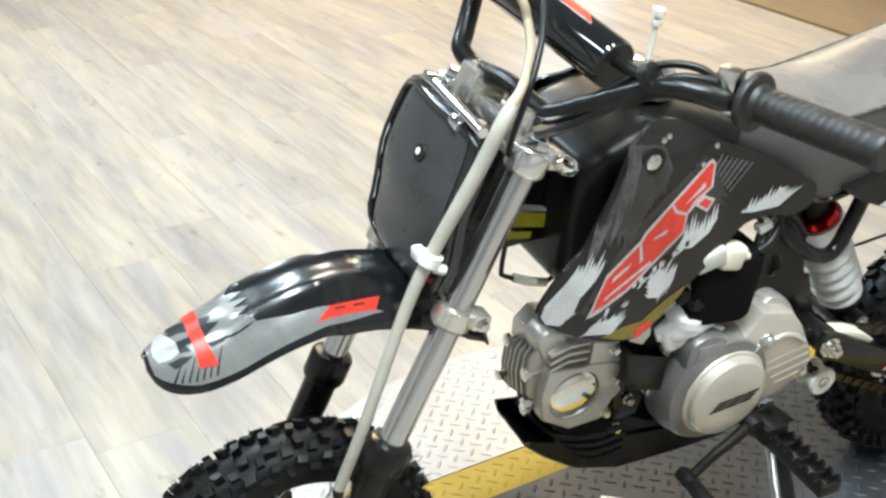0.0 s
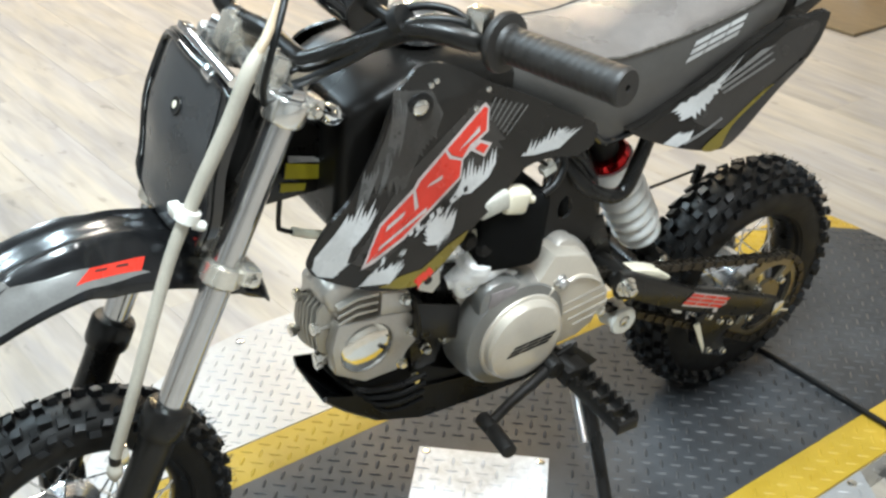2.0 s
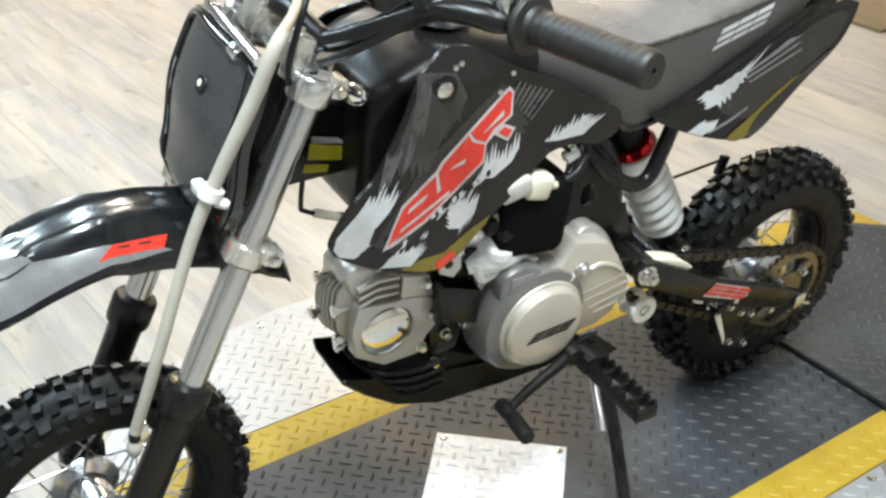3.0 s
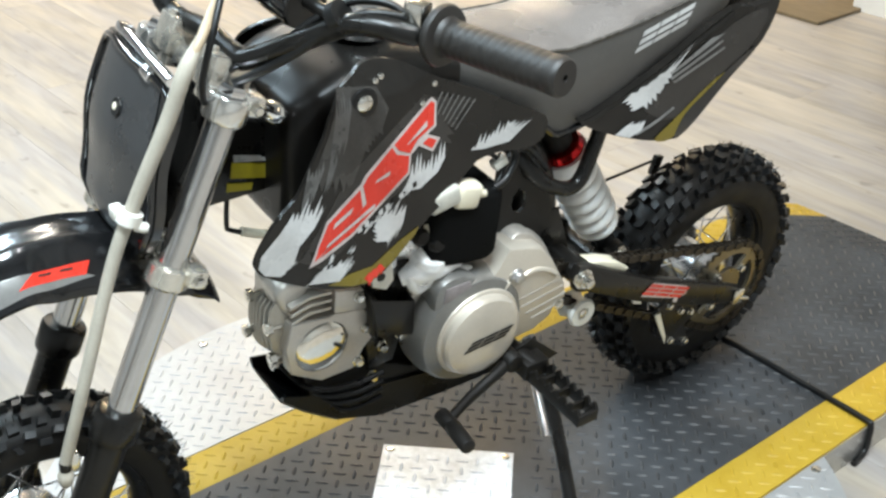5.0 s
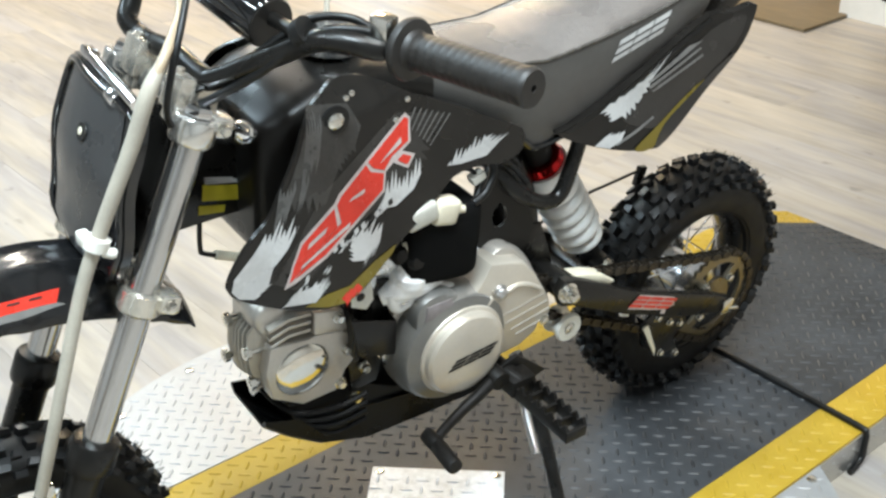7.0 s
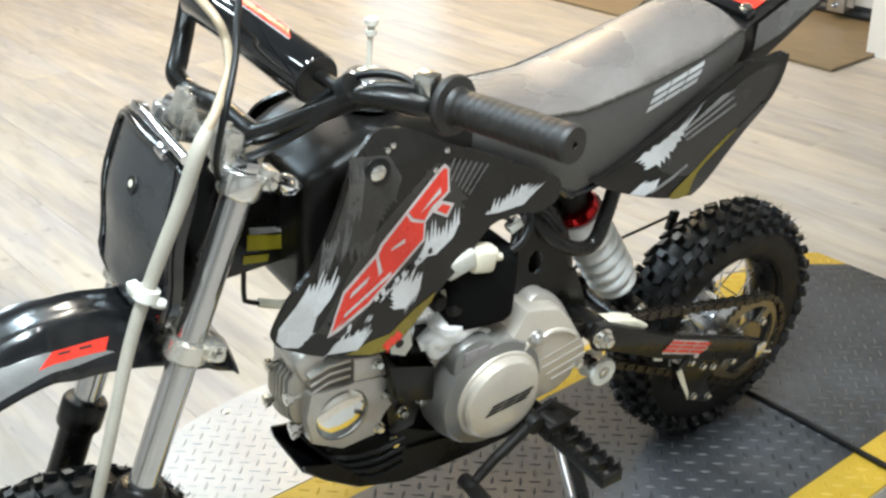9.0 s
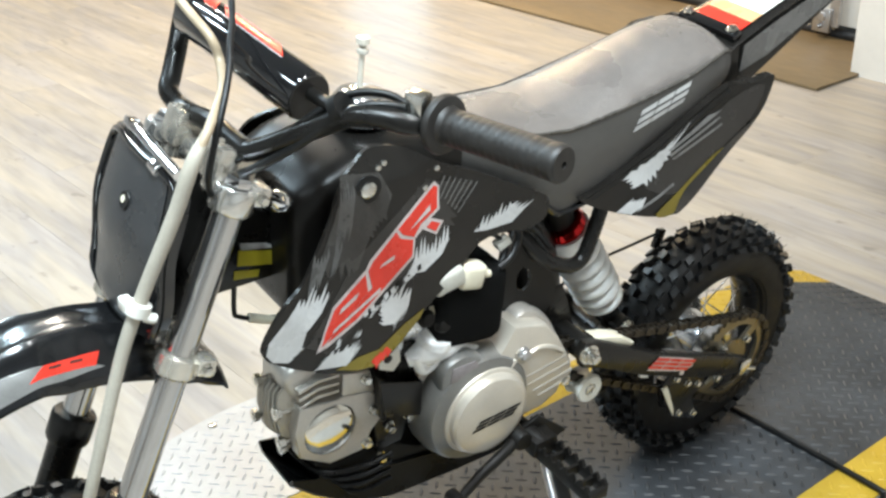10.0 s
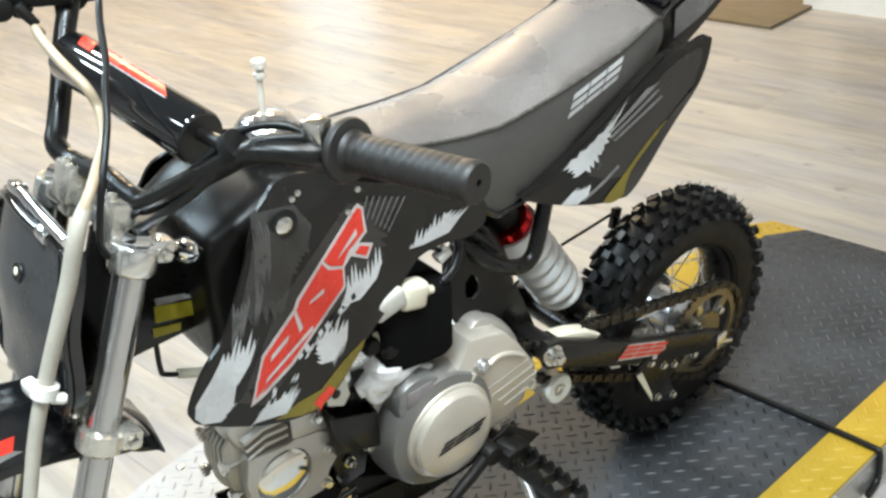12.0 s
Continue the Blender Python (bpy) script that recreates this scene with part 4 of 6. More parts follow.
MARKS = (
    ([(-0.858, 0.563), (-0.865, 0.574), (-0.862, 0.588), (-0.828, 0.623), (-0.787, 0.615), (-0.798, 0.601), (-0.818, 0.588), (-0.824, 0.569), (-0.840, 0.556)], {3: (7, 0.012, 0.020), 4: (5, 0.012, 0.012), 5: (4, 0.010, 0.006), 7: (3, 0.008, 0.002)}, 4),
    ([(-0.806, 0.534), (-0.793, 0.547), (-0.761, 0.546), (-0.749, 0.538), (-0.769, 0.526)], {0: (4, -0.012, -0.006), 2: (5, 0.016, 0.014), 3: (4, 0.010, 0.010)}, 8),
    ([(-0.713, 0.551), (-0.715, 0.572), (-0.702, 0.580), (-0.669, 0.571), (-0.673, 0.559), (-0.697, 0.546)], {0: (4, -0.008, 0.006), 2: (5, 0.010, 0.012), 4: (6, -0.010, -0.014)}, 21),
    ([(-0.673, 0.597), (-0.660, 0.612), (-0.605, 0.615), (-0.617, 0.601), (-0.645, 0.591)], {0: (4, -0.006, -0.012), 1: (9, 0.004, 0.022), 2: (4, 0.014, 0.012)}, 31),
    ([(-0.563, 0.611), (-0.512, 0.637), (-0.491, 0.628), (-0.509, 0.612), (-0.545, 0.609)], {0: (8, 0.004, 0.016), 1: (4, 0.014, 0.008)}, 15),
)
for pts, rough, seed in MARKS:
    decal("brush_mark", torn(pts, rough, seed), M_SILVER, shroud, wing_y, 0.0010, "silver brush mark", step=0.010)
M_FADED = surface("faded_graphic", (0.085, 0.083, 0.080), 0.32, vary=0.35, scale=60)
for pts, rough, seed in (([(-0.761, 0.712), (-0.740, 0.712), (-0.747, 0.682), (-0.770, 0.673)], {0: (6, 0.002, 0.020), 2: (6, -0.008, -0.024)}, 3), ([(-0.772, 0.663), (-0.763, 0.661), (-0.773, 0.642), (-0.780, 0.642)], {0: (3, 0.004, 0.014), 2: (3, -0.006, -0.012)}, 6), ([(-0.803, 0.659), (-0.780, 0.660), (-0.794, 0.637), (-0.812, 0.631)], {0: (5, 0.004, 0.020), 2: (5, -0.006, -0.022)}, 9)):
    decal("brush_mark", torn(pts, rough, seed), M_FADED, shroud, wing_y, 0.0008, "faded grey brush mark", step=0.010)
ASH = [(-0.753, 0.736), (-0.703, 0.726), (-0.688, 0.698), (-0.698, 0.679), (-0.723, 0.662), (-0.743, 0.631), (-0.797, 0.652), (-0.771, 0.694)]
M_ASH = surface("ash_graphic", (0.041, 0.038, 0.035), 0.26, spec=0.36, vary=0.25, scale=35)
decal("ash_patch", torn(ASH, {3: (5, 0.006, -0.012), 5: (6, -0.002, -0.016)}, 9), M_ASH, shroud, wing_y, 0.0006, "lighter charcoal brush area", step=0.010)
decal("olive_patch", [(-0.783, 0.525), (-0.754, 0.529), (-0.721, 0.525), (-0.681, 0.539), (-0.648, 0.546), (-0.655, 0.537), (-0.688, 0.519), (-0.723, 0.506), (-0.752, 0.513)], M_OLIVE, shroud, wing_y, label="olive and orange patch")
decal("orange_patch", torn([(-0.734, 0.515), (-0.709, 0.523), (-0.703, 0.515), (-0.728, 0.508)], {0: (3, 0.004, 0.004), 2: (3, -0.004, -0.006)}, 2), M_RED, shroud, wing_y, 0.0014)
decal("charcoal_band", torn([(-0.818, 0.567), (-0.795, 0.592), (-0.751, 0.639), (-0.638, 0.697), (-0.574, 0.681), (-0.616, 0.615), (-0.689, 0.595), (-0.759, 0.563), (-0.791, 0.549)], {0: (5, -0.010, -0.004), 4: (8, 0.010, -0.008)}, 5), M_GREY, shroud, wing_y, 0.0004, "charcoal graphic band")
r = random.Random(77)
F0, F1 = Vector((-0.806, 0.546)), Vector((-0.644, 0.612))
for k in range(34):
    u = r.random()
    o = F0.lerp(F1, u) + Vector((r.uniform(-0.002, 0.012), r.uniform(-0.013, 0.001)))
    a, w = r.uniform(0.006, 0.016), r.uniform(0.0012, 0.0030)
    decal("paint_fleck", [(o.x, o.y), (o.x + a * 0.4, o.y + a * 0.25 + w), (o.x + a * 0.8, o.y + a * 0.6), (o.x + a * 0.5, o.y + a * 0.3 - w)], M_SILVER, shroud, wing_y, 0.0011)
M_FAN = surface("fan_line", (0.17, 0.165, 0.16), 0.35)
for k in range(7):
    x, zt = -0.612 + k * 0.0078, 0.697 - k * 0.003
    xb, zb = -0.621 + k * 0.0053, 0.675 - k * 0.0052
    decal("thin_line", [(x, zt), (x + 0.0022, zt), (xb + 0.0016, zb), (xb, zb)], M_FAN, shroud, wing_y, 0.0012)


def emblem(parent, surf, o, along, across, colour, edge, lift, side=-1, name="emblem", label=""):
    """Three slanted blocks in a row on a bordered band: a plain coloured mark."""
    o, a, c = Vector(o), Vector(along), Vector(across)
    P = lambda u, v: tuple(o + a * u + c * v)
    if edge is not None:
        decal(name + "_border", [P(-0.03, -0.22), P(0.02, 0.55), P(0.06, 1.12), P(0.93, 1.12), P(1.04, 0.4), P(0.90, -0.05), P(0.93, -0.46), P(0.83, -0.50), P(0.80, -0.10), P(0.70, -0.16), P(0.30, -0.18)], edge, parent, surf, lift, label, side)
        lift += 0.0006
    first = None
    for u0, u1 in ((0.0, 0.31), (0.335, 0.645), (0.67, 0.98)):
        for v0, v1 in ((0.0, 0.26), (0.37, 0.63), (0.74, 1.0)):
            k = 0.05
            decal(name, [P(u0 + k * (2 * v0 - 1), v0), P(u0 + k * (2 * v1 - 1), v1), P(u1 + k * (2 * v1 - 1), v1), P(u1 + k * (2 * v0 - 1), v0)], colour, parent, surf, lift, "" if first else label, side)
            first = True


M_EDGE = surface("emblem_edge", (0.50, 0.43, 0.41), 0.3)
decal("emblem_border", [(-0.625, 0.694), (-0.618, 0.687), (-0.618, 0.658), (-0.632, 0.652), (-0.612, 0.642), (-0.624, 0.629), (-0.646, 0.643), (-0.658, 0.636), (-0.661, 0.615), (-0.748, 0.572), (-0.807, 0.556), (-0.797, 0.578), (-0.782, 0.602), (-0.733, 0.627), (-0.726, 0.635)], M_EDGE, shroud, wing_y, 0.0016, "red block emblem with silver border")
for block in ([(-0.795, 0.577), (-0.780, 0.599), (-0.734, 0.622), (-0.732, 0.600), (-0.801, 0.563)], [(-0.726, 0.603), (-0.730, 0.624), (-0.723, 0.632), (-0.686, 0.654), (-0.680, 0.644), (-0.661, 0.636), (-0.664, 0.618), (-0.750, 0.576), (-0.795, 0.565)], [(-0.683, 0.656), (-0.626, 0.689), (-0.621, 0.686), (-0.622, 0.661), (-0.648, 0.651), (-0.660, 0.639), (-0.676, 0.647)], [(-0.640, 0.644), (-0.631, 0.648), (-0.618, 0.641), (-0.626, 0.634)]):
    decal("red_emblem", block, M_RED, shroud, wing_y, 0.0022)
for slit in ([(-0.775, 0.591), (-0.771, 0.597), (-0.745, 0.606), (-0.749, 0.600)], [(-0.786, 0.573), (-0.783, 0.577), (-0.714, 0.599), (-0.715, 0.594)], [(-0.714, 0.622), (-0.709, 0.625), (-0.690, 0.629), (-0.692, 0.624)], [(-0.666, 0.649), (-0.660, 0.653), (-0.633, 0.669), (-0.633, 0.662)]):
    decal("emblem_line", slit, M_EDGE, shroud, wing_y, 0.0027)
for k in range(11):
    u = k / 11
    o = Vector((-0.751 + 0.115 * u, 0.575 + 0.032 * u))
    r = random.Random(k)
    decal("small_print", [(o.x, o.y), (o.x + 0.006, o.y + 0.002), (o.x + 0.007, o.y - 0.004 - r.random() * 0.002), (o.x + 0.001, o.y - 0.006)], M_SILVER if k % 3 else M_INK, shroud, wing_y, 0.0013)
# shroud bolt, tank cap and breather tube
bm = bmesh.new()
o = Vector((-0.723, -wing_y(-0.723, 0.715) - 0.0006, 0.715))
lathe(bm, o, (0, -1, 0), [(0, 0.0165), (0.002, 0.0165), (0.0032, 0.0135), (0.0022, 0.0086)], 24)
part("rubber_ring", bm, M_INK, shroud, "black rubber ring")
bm = bmesh.new()
lathe(bm, o, (0, -1, 0), [(0.0, 0.0098), (0.004, 0.0095), (0.0065, 0.006), (0.0068, 0.003)], 20)
part("bolt", bm, M_BOLT, shroud, "zinc button bolt")
bm = bmesh.new()
lathe(bm, (-0.676, -0.005, 0.752), (0.06, 0, 1), [(0, 0.036), (0.012, 0.036), (0.014, 0.034), (0.022, 0.033), (0.030, 0.027), (0.034, 0.014), (0.035, 0.004)], 36)
cap = part("tank_cap", bm, surface("grey_cap", (0.42, 0.415, 0.41), 0.18, metal=0.9), tank, "grey metallic tank cap")
bm = bmesh.new()
tube(bm, [(-0.676, -0.003, 0.778), (-0.676, -0.004, 0.80), (-0.674, -0.004, 0.838)], 0.0032, 10)
part("breather_tube", bm, M_GLASS, cap, "clear breather tube")
bm = bmesh.new()
lathe(bm, (-0.674, -0.004, 0.826), (0.02, 0, 1), [(0, 0.005), (0.001, 0.0065), (0.006, 0.0065), (0.007, 0.004), (0.011, 0.004), (0.012, 0.0075), (0.019, 0.0075), (0.020, 0.006)], 14)
part("breather_valve", bm, M_GLASS, cap, "clear breather valve")
# small zinc studs added where the shroud's edges catch highlights
for bx, bz in ((-0.702, 0.730), (-0.693, 0.732), (-0.622, 0.709), (-0.638, 0.689)):
    b = Vector((bx, -wing_y(bx, bz), bz))
    bm = bmesh.new()
    lathe(bm, b, (0, -1, 0.3), [(0, 0.0038), (0.0015, 0.0034), (0.0025, 0.0015)], 10)
    part("glint_stud", bm, M_BOLT, shroud)

# ---- seat ----
ST = [(-0.615, 0.730, 0.726, 0.712, 0.037), (-0.561, 0.730, 0.724, 0.690, 0.056), (-0.487, 0.726, 0.714, 0.655, 0.068), (-0.44, 0.723, 0.711, 0.628, 0.073), (-0.407, 0.726, 0.711, 0.612, 0.075), (-0.316, 0.753, 0.727, 0.640, 0.078), (-0.229, 0.778, 0.746, 0.686, 0.078), (-0.19, 0.784, 0.758, 0.705, 0.076), (-0.153, 0.786, 0.768, 0.724, 0.070), (-0.132, 0.773, 0.760, 0.735, 0.062)]
top_loops, side_loops = [], []
for i in range(len(ST) - 1):
    for k in range(4):
        t = k / 4
        q = [a + (b - a) * t for a, b in zip(ST[i], ST[i + 1])]
        top_loops.append(q)
top_loops.append(list(ST[-1]))
bm = bmesh.new()
loops = []
for x, zt, ze, zb, w in top_loops:
    L = []
    for k in range(17):
        f = -1 + 2 * k / 16
        L.append((x, f * w, ze + (zt - ze) * (1 - abs(f) ** 2.6)))
    L.append((x, w * 0.98, ze - 0.012))
    L.append((x, -w * 0.98, ze - 0.012))
    loops.append(L)
loft(bm, loops)
seat = part("seat", bm, M_SEAT, bike, "long grey vinyl seat with creased top", 60)
def seat_edge(x):
    for a, b in zip(ST, ST[1:]):
        if a[0] <= x <= b[0]:
            t = (x - a[0]) / (b[0] - a[0])
            return [p + (q - p) * t for p, q in zip(a, b)]
    return list(ST[-1] if x > ST[-1][0] else ST[0])


for sg in (-1, 1):
    bm = bmesh.new()
    loops = []
    for x, zt, ze, zb, w in top_loops:
        n, zb = 6, zb - 0.022
        L = [(x, sg * (w * (1 - 0.10 * (k / n) ** 2) + 0.0008 + 0.004 * math.sin(math.pi * k / n)), ze - 0.001 + (zb - ze) * k / n) for k in range(n + 1)]
        L += [(x, sg * (w * 0.9 - 0.012), zb), (x, sg * (w - 0.02), ze - 0.002)]
        loops.append(L)
    loft(bm, loops)
    sd = part("seat_side", bm, M_SEATSIDE, seat, "charcoal vinyl seat side", 60)
    bm = bmesh.new()
    tube(bm, [(x, sg * (w + 0.0006), ze + 0.0005) for x, zt, ze, zb, w in ST], 0.0021, 8, 6)
    part("seam", bm, M_PIPE, seat, "glossy brown-black seam")
    # added black tube that draws the shadow gap under the seat side
    bm = bmesh.new()
    tube(bm, [(x, sg * (w * 0.9 + 0.002), zb - 0.022) for x, zt, ze, zb, w in ST], 0.0045, 8, 6)
    part("seat_gap_shade", bm, M_GLOSS, seat, "gloss black tube added for the shadow gap under the seat")
    if sg < 0:
        seat_side = sd


def seat_y(x, z):
    x, zt, ze, zb, w = seat_edge(x)
    k = min(1, max(0, (z - ze) / (zb - ze)))
    return w * (1 - 0.10 * k * k) + 0.0008 + 0.004 * math.sin(math.pi * k)


emblem(seat_side, seat_y, (-0.312, 0.689), (0.086, 0.026), (0.003, 0.026), M_SILVER, None, 0.0009, name="silver_emblem", label="silver block emblem")

decal("dark_patch", torn([(-0.433, 0.639), (-0.410, 0.642), (-0.356, 0.640), (-0.309, 0.642), (-0.280, 0.642), (-0.358, 0.613), (-0.418, 0.613)], {2: (9, 0.004, 0.012)}, 13), M_GREY, seat_side, seat_y, 0.0009, "ragged darker lower part of the seat side")

# ---- rear side panels and tail ----
def flap_y(x, z):
    return 0.083 + 0.012 * smoothstep(-0.39, -0.25, x) - 0.006 * smoothstep(0.66, 0.74, z) + 0.008 * (1 - smoothstep(0.56, 0.64, z)) * smoothstep(-0.36, -0.26, x)


def far_flap_y(x, z):
    return flap_y(x, z) + 0.018 * smoothstep(-0.32, -0.14, x)


FLAP = smooth_outline([(-0.392, 0.608), (-0.362, 0.590), (-0.31, 0.571), (-0.236, 0.557), (-0.212, 0.566), (-0.162, 0.606), (-0.089, 0.668), (-0.064, 0.716), (-0.072, 0.727), (-0.11, 0.722), (-0.155, 0.724), (-0.234, 0.688), (-0.318, 0.640), (-0.375, 0.612)], 3)
for sg in (-1, 1):
    bm = bmesh.new()
    sheet(bm, FLAP if sg < 0 else [(x, z + 0.027 * smoothstep(-0.32, -0.16, x)) for x, z in FLAP], flap_y if sg < 0 else far_flap_y, 0.014, 0.012, sg)
    fl = part("rear_side_panel", bm, M_SATIN, bike, "dark rear side panel with silver brush mark", 50)
    if sg < 0:
        flap = fl
decal("charcoal_band", smooth_outline([(-0.30, 0.620), (-0.22, 0.665), (-0.15, 0.706), (-0.085, 0.716), (-0.10, 0.675), (-0.17, 0.618), (-0.24, 0.588)], 3), M_GREY, flap, flap_y, 0.0006, "charcoal graphic band")
M_PALE = surface("pale_line", (0.17, 0.165, 0.16), 0.3)
# the shadow gap between seat and panel, painted on as a black strip
decal("shadow_edge", [(-0.386, 0.6085), (-0.375, 0.6120), (-0.318, 0.6400), (-0.234, 0.6880), (-0.155, 0.7235), (-0.150, 0.7170), (-0.230, 0.6805), (-0.314, 0.6325), (-0.370, 0.6055)], M_INK, flap, flap_y, 0.0010, "black strip painted as the shadow gap below the seat")
for pts, rough, seed in (([(-0.323, 0.631), (-0.268, 0.659), (-0.237, 0.676), (-0.251, 0.662), (-0.269, 0.633), (-0.296, 0.616), (-0.309, 0.611)], {0: (4, -0.002, 0.003), 1: (6, 0.020, 0.020), 3: (4, 0.005, -0.003), 4: (4, 0.004, -0.008), 6: (4, -0.010, -0.004)}, 17), ([(-0.333, 0.579), (-0.318, 0.591), (-0.290, 0.593), (-0.294, 0.582), (-0.311, 0.573)], {1: (4, 0.014, 0.010), 3: (4, -0.004, -0.004)}, 9)):
    decal("brush_mark", torn(pts, rough, seed), M_SILVER, flap, flap_y, 0.0014, "silver brush mark")
for line in ([(-0.260, 0.656), (-0.191, 0.692), (-0.165, 0.695), (-0.255, 0.653)], [(-0.258, 0.649), (-0.170, 0.686), (-0.166, 0.684), (-0.253, 0.645)], [(-0.251, 0.642), (-0.164, 0.676), (-0.161, 0.673), (-0.246, 0.639)], [(-0.305, 0.578), (-0.244, 0.606), (-0.241, 0.603), (-0.300, 0.575)]):
    decal("thin_line", line, M_PALE, flap, flap_y, 0.0014)
decal("olive_patch", smooth_outline([(-0.272, 0.566), (-0.24, 0.560), (-0.205, 0.592), (-0.150, 0.632), (-0.165, 0.632), (-0.225, 0.596)], 3), M_OLIVE, flap, flap_y, 0.0016, "olive edge graphic")
decal("gloss_edge", smooth_outline([(-0.236, 0.5585), (-0.213, 0.567), (-0.163, 0.607), (-0.10, 0.660), (-0.115, 0.660), (-0.175, 0.620), (-0.222, 0.590)], 3), M_GLOSS, flap, flap_y, 0.0019, "gloss black lower edge")

bm = bmesh.new()
loops = []
for x, zc, w, h, dr in ((-0.205, 0.715, 0.066, 0.020, 0.030), (-0.150, 0.742, 0.063, 0.030, 0.062), (-0.115, 0.767, 0.059, 0.030, 0.080), (-0.05, 0.793, 0.055, 0.028, 0.072), (0.05, 0.830, 0.052, 0.024, 0.050), (0.15, 0.862, 0.046, 0.018, 0.032), (0.20, 0.874, 0.039, 0.012, 0.016)):
    L = []
    for f, q in ((-1, -dr), (-1.02, -dr * 0.5), (-0.97, -0.003), (-0.86, 0.0), (-0.4, 0.002), (0, 0.003), (0.4, 0.002), (0.86, 0.0), (0.97, -0.003), (1.02, -dr * 0.5), (1, -dr), (0.93, -dr + 0.002), (0.9, -0.012), (0, -0.008), (-0.9, -0.012), (-0.93, -dr + 0.002)):
        L.append((x, f * w, zc + q))
    loops.append(L)
loft(bm, loops)
tail = part("rear_fender", bm, M_SATIN, bike, "dark rear fender with pale label", 50)
def tail_z(x):
    pts = [(-0.205, 0.715), (-0.15, 0.742), (-0.115, 0.767), (-0.05, 0.793), (0.05, 0.830), (0.15, 0.862), (0.2, 0.874)]
    for a, b in zip(pts, pts[1:]):
        if a[0] <= x <= b[0]:
            return a[1] + (b[1] - a[1]) * (x - a[0]) / (b[0] - a[0])


M_SIDE = surface("grey_side_graphic", (0.15, 0.145, 0.14), 0.28, vary=0.2, scale=20)


def tail_strip(name, x0, x1, w, material, label=""):
    bm = bmesh.new()
    rows = []
    n = 6
    for k in range(n + 1):
        x = x0 + (x1 - x0) * k / n
        rows.append([bm.verts.new((x, f * w * (1 - 0.5 * (x - x0)), tail_z(x) + 0.0038)) for f in (-1, -0.5, 0, 0.5, 1)])
    for a, b in zip(rows, rows[1:]):
        for k in range(4):
            bm.faces.new((a[k], a[k + 1], b[k + 1], b[k]))
    return part(name, bm, material, tail, label)


tail_strip("label_red", -0.098, -0.076, 0.042, M_RED, "red label band")
tail_strip("label_orange", -0.0755, -0.055, 0.0415, M_ORANGE, "orange label band")
tail_strip("label_white", -0.0545, 0.13, 0.041, M_LABEL, "blank white label")
bm = bmesh.new()
box(bm, (-0.112, 0, 0.776), (0.018, 0.106, 0.010), Matrix.Rotation(radians(-24), 4, "Y"), bevel=0.003)
part("tail_clip", bm, M_GLOSS, tail, "gloss black strip behind the seat")
for sg in (-1, 1):
    bolt(tail, (-0.112, sg * 0.041, 0.782), (-0.3, 0, 1), 0.007, 0.004)
    bm = bmesh.new()
    loops = [[(x, sg * (w + 0.0012), tail_z(x) - a) for a in (0.006, dr)] for x, w, dr in ((-0.105, 0.0600, 0.045), (-0.05, 0.0572, 0.052), (0.05, 0.0542, 0.040), (0.15, 0.0482, 0.026))]
    rows = [[bm.verts.new(p) for p in L] for L in loops]
    for a, b in zip(rows, rows[1:]):
        bm.faces.new((a[0], a[1], b[1], b[0]))
    part("side_graphic", bm, M_SIDE, tail, "charcoal side graphic")

# swing arm emblem and small panel decals
emblem(swing, lambda x, z: 0.1082, (-0.233, 0.2990), (0.090, -0.037), (0.0105, 0.0160), M_RED, M_EDGE, 0.0008, name="red_emblem", label="red block emblem")
bm = bmesh.new()
slab(bm, [(-0.239, 0.288), (-0.221, 0.281), (-0.218, 0.268), (-0.236, 0.275)], -0.0965, -0.0925, 0)
part("small_label", bm, M_LABEL, swing, "small white label with unreadable print")


# ---- front fork ----
def fork_point(z, y, ahead=0.0):
    return Vector((FK(z) - ahead, y, z))


FD = Vector((-0.394, 0, -1)).normalized()
FA = Vector((-1, 0, 0.394)).normalized()
AXLE = (-1.090, 0.177)
fork = None
for sg in (-1, 1):
    y = sg * 0.085
    bm = bmesh.new()
    rod(bm, fork_point(0.748, y), fork_point(0.36, y), 0.0158, n=24)
    t = part("fork_tube", bm, M_STANCH, bike, "brushed grey fork tube")
    fork = fork or t
    bm = bmesh.new()
    o = fork_point(0.405, y)
    lathe(bm, o, FD, [(0, 0.0165), (0.002, 0.0235), (0.006, 0.0262), (0.034, 0.0262), (0.038, 0.0250), (0.041, 0.0205), (0.060, 0.0200), (0.12, 0.0200), (0.19, 0.0205), (0.215, 0.0225), (0.235, 0.0225), (0.245, 0.016)], 28)
    leg = part("fork_leg", bm, M_FRAME, bike, "gloss black lower fork leg")
    bm = bmesh.new()
    box(bm, (AXLE[0] + 0.008, y, AXLE[1] + 0.004), (0.055, 0.026, 0.040), bevel=0.007)
    part("axle_lug", bm, M_FRAME, leg)
    bolt(leg, Vector((AXLE[0], y + sg * 0.014, AXLE[1])), (0, sg, 0), 0.010, 0.008)
    bm = bmesh.new()
    lathe(bm, fork_point(0.758, y), FD, [(0, 0.006), (0.0, 0.0125), (0.004, 0.0145), (0.010, 0.0145)], 6)
    part("fork_cap", bm, M_CHROME, t, "chrome fork cap")

# triple clamps
up = Matrix.Rotation(math.atan(0.394), 4, "Y")
bm = bmesh.new()
for sg in (-1, 1):
    lathe(bm, fork_point(0.748, sg * 0.085), FD, [(0, 0.021), (0.002, 0.0225), (0.024, 0.0225), (0.028, 0.020)], 26)
    box(bm, fork_point(0.735, sg * 0.085, -0.024), (0.022, 0.026, 0.022), up, bevel=0.003)
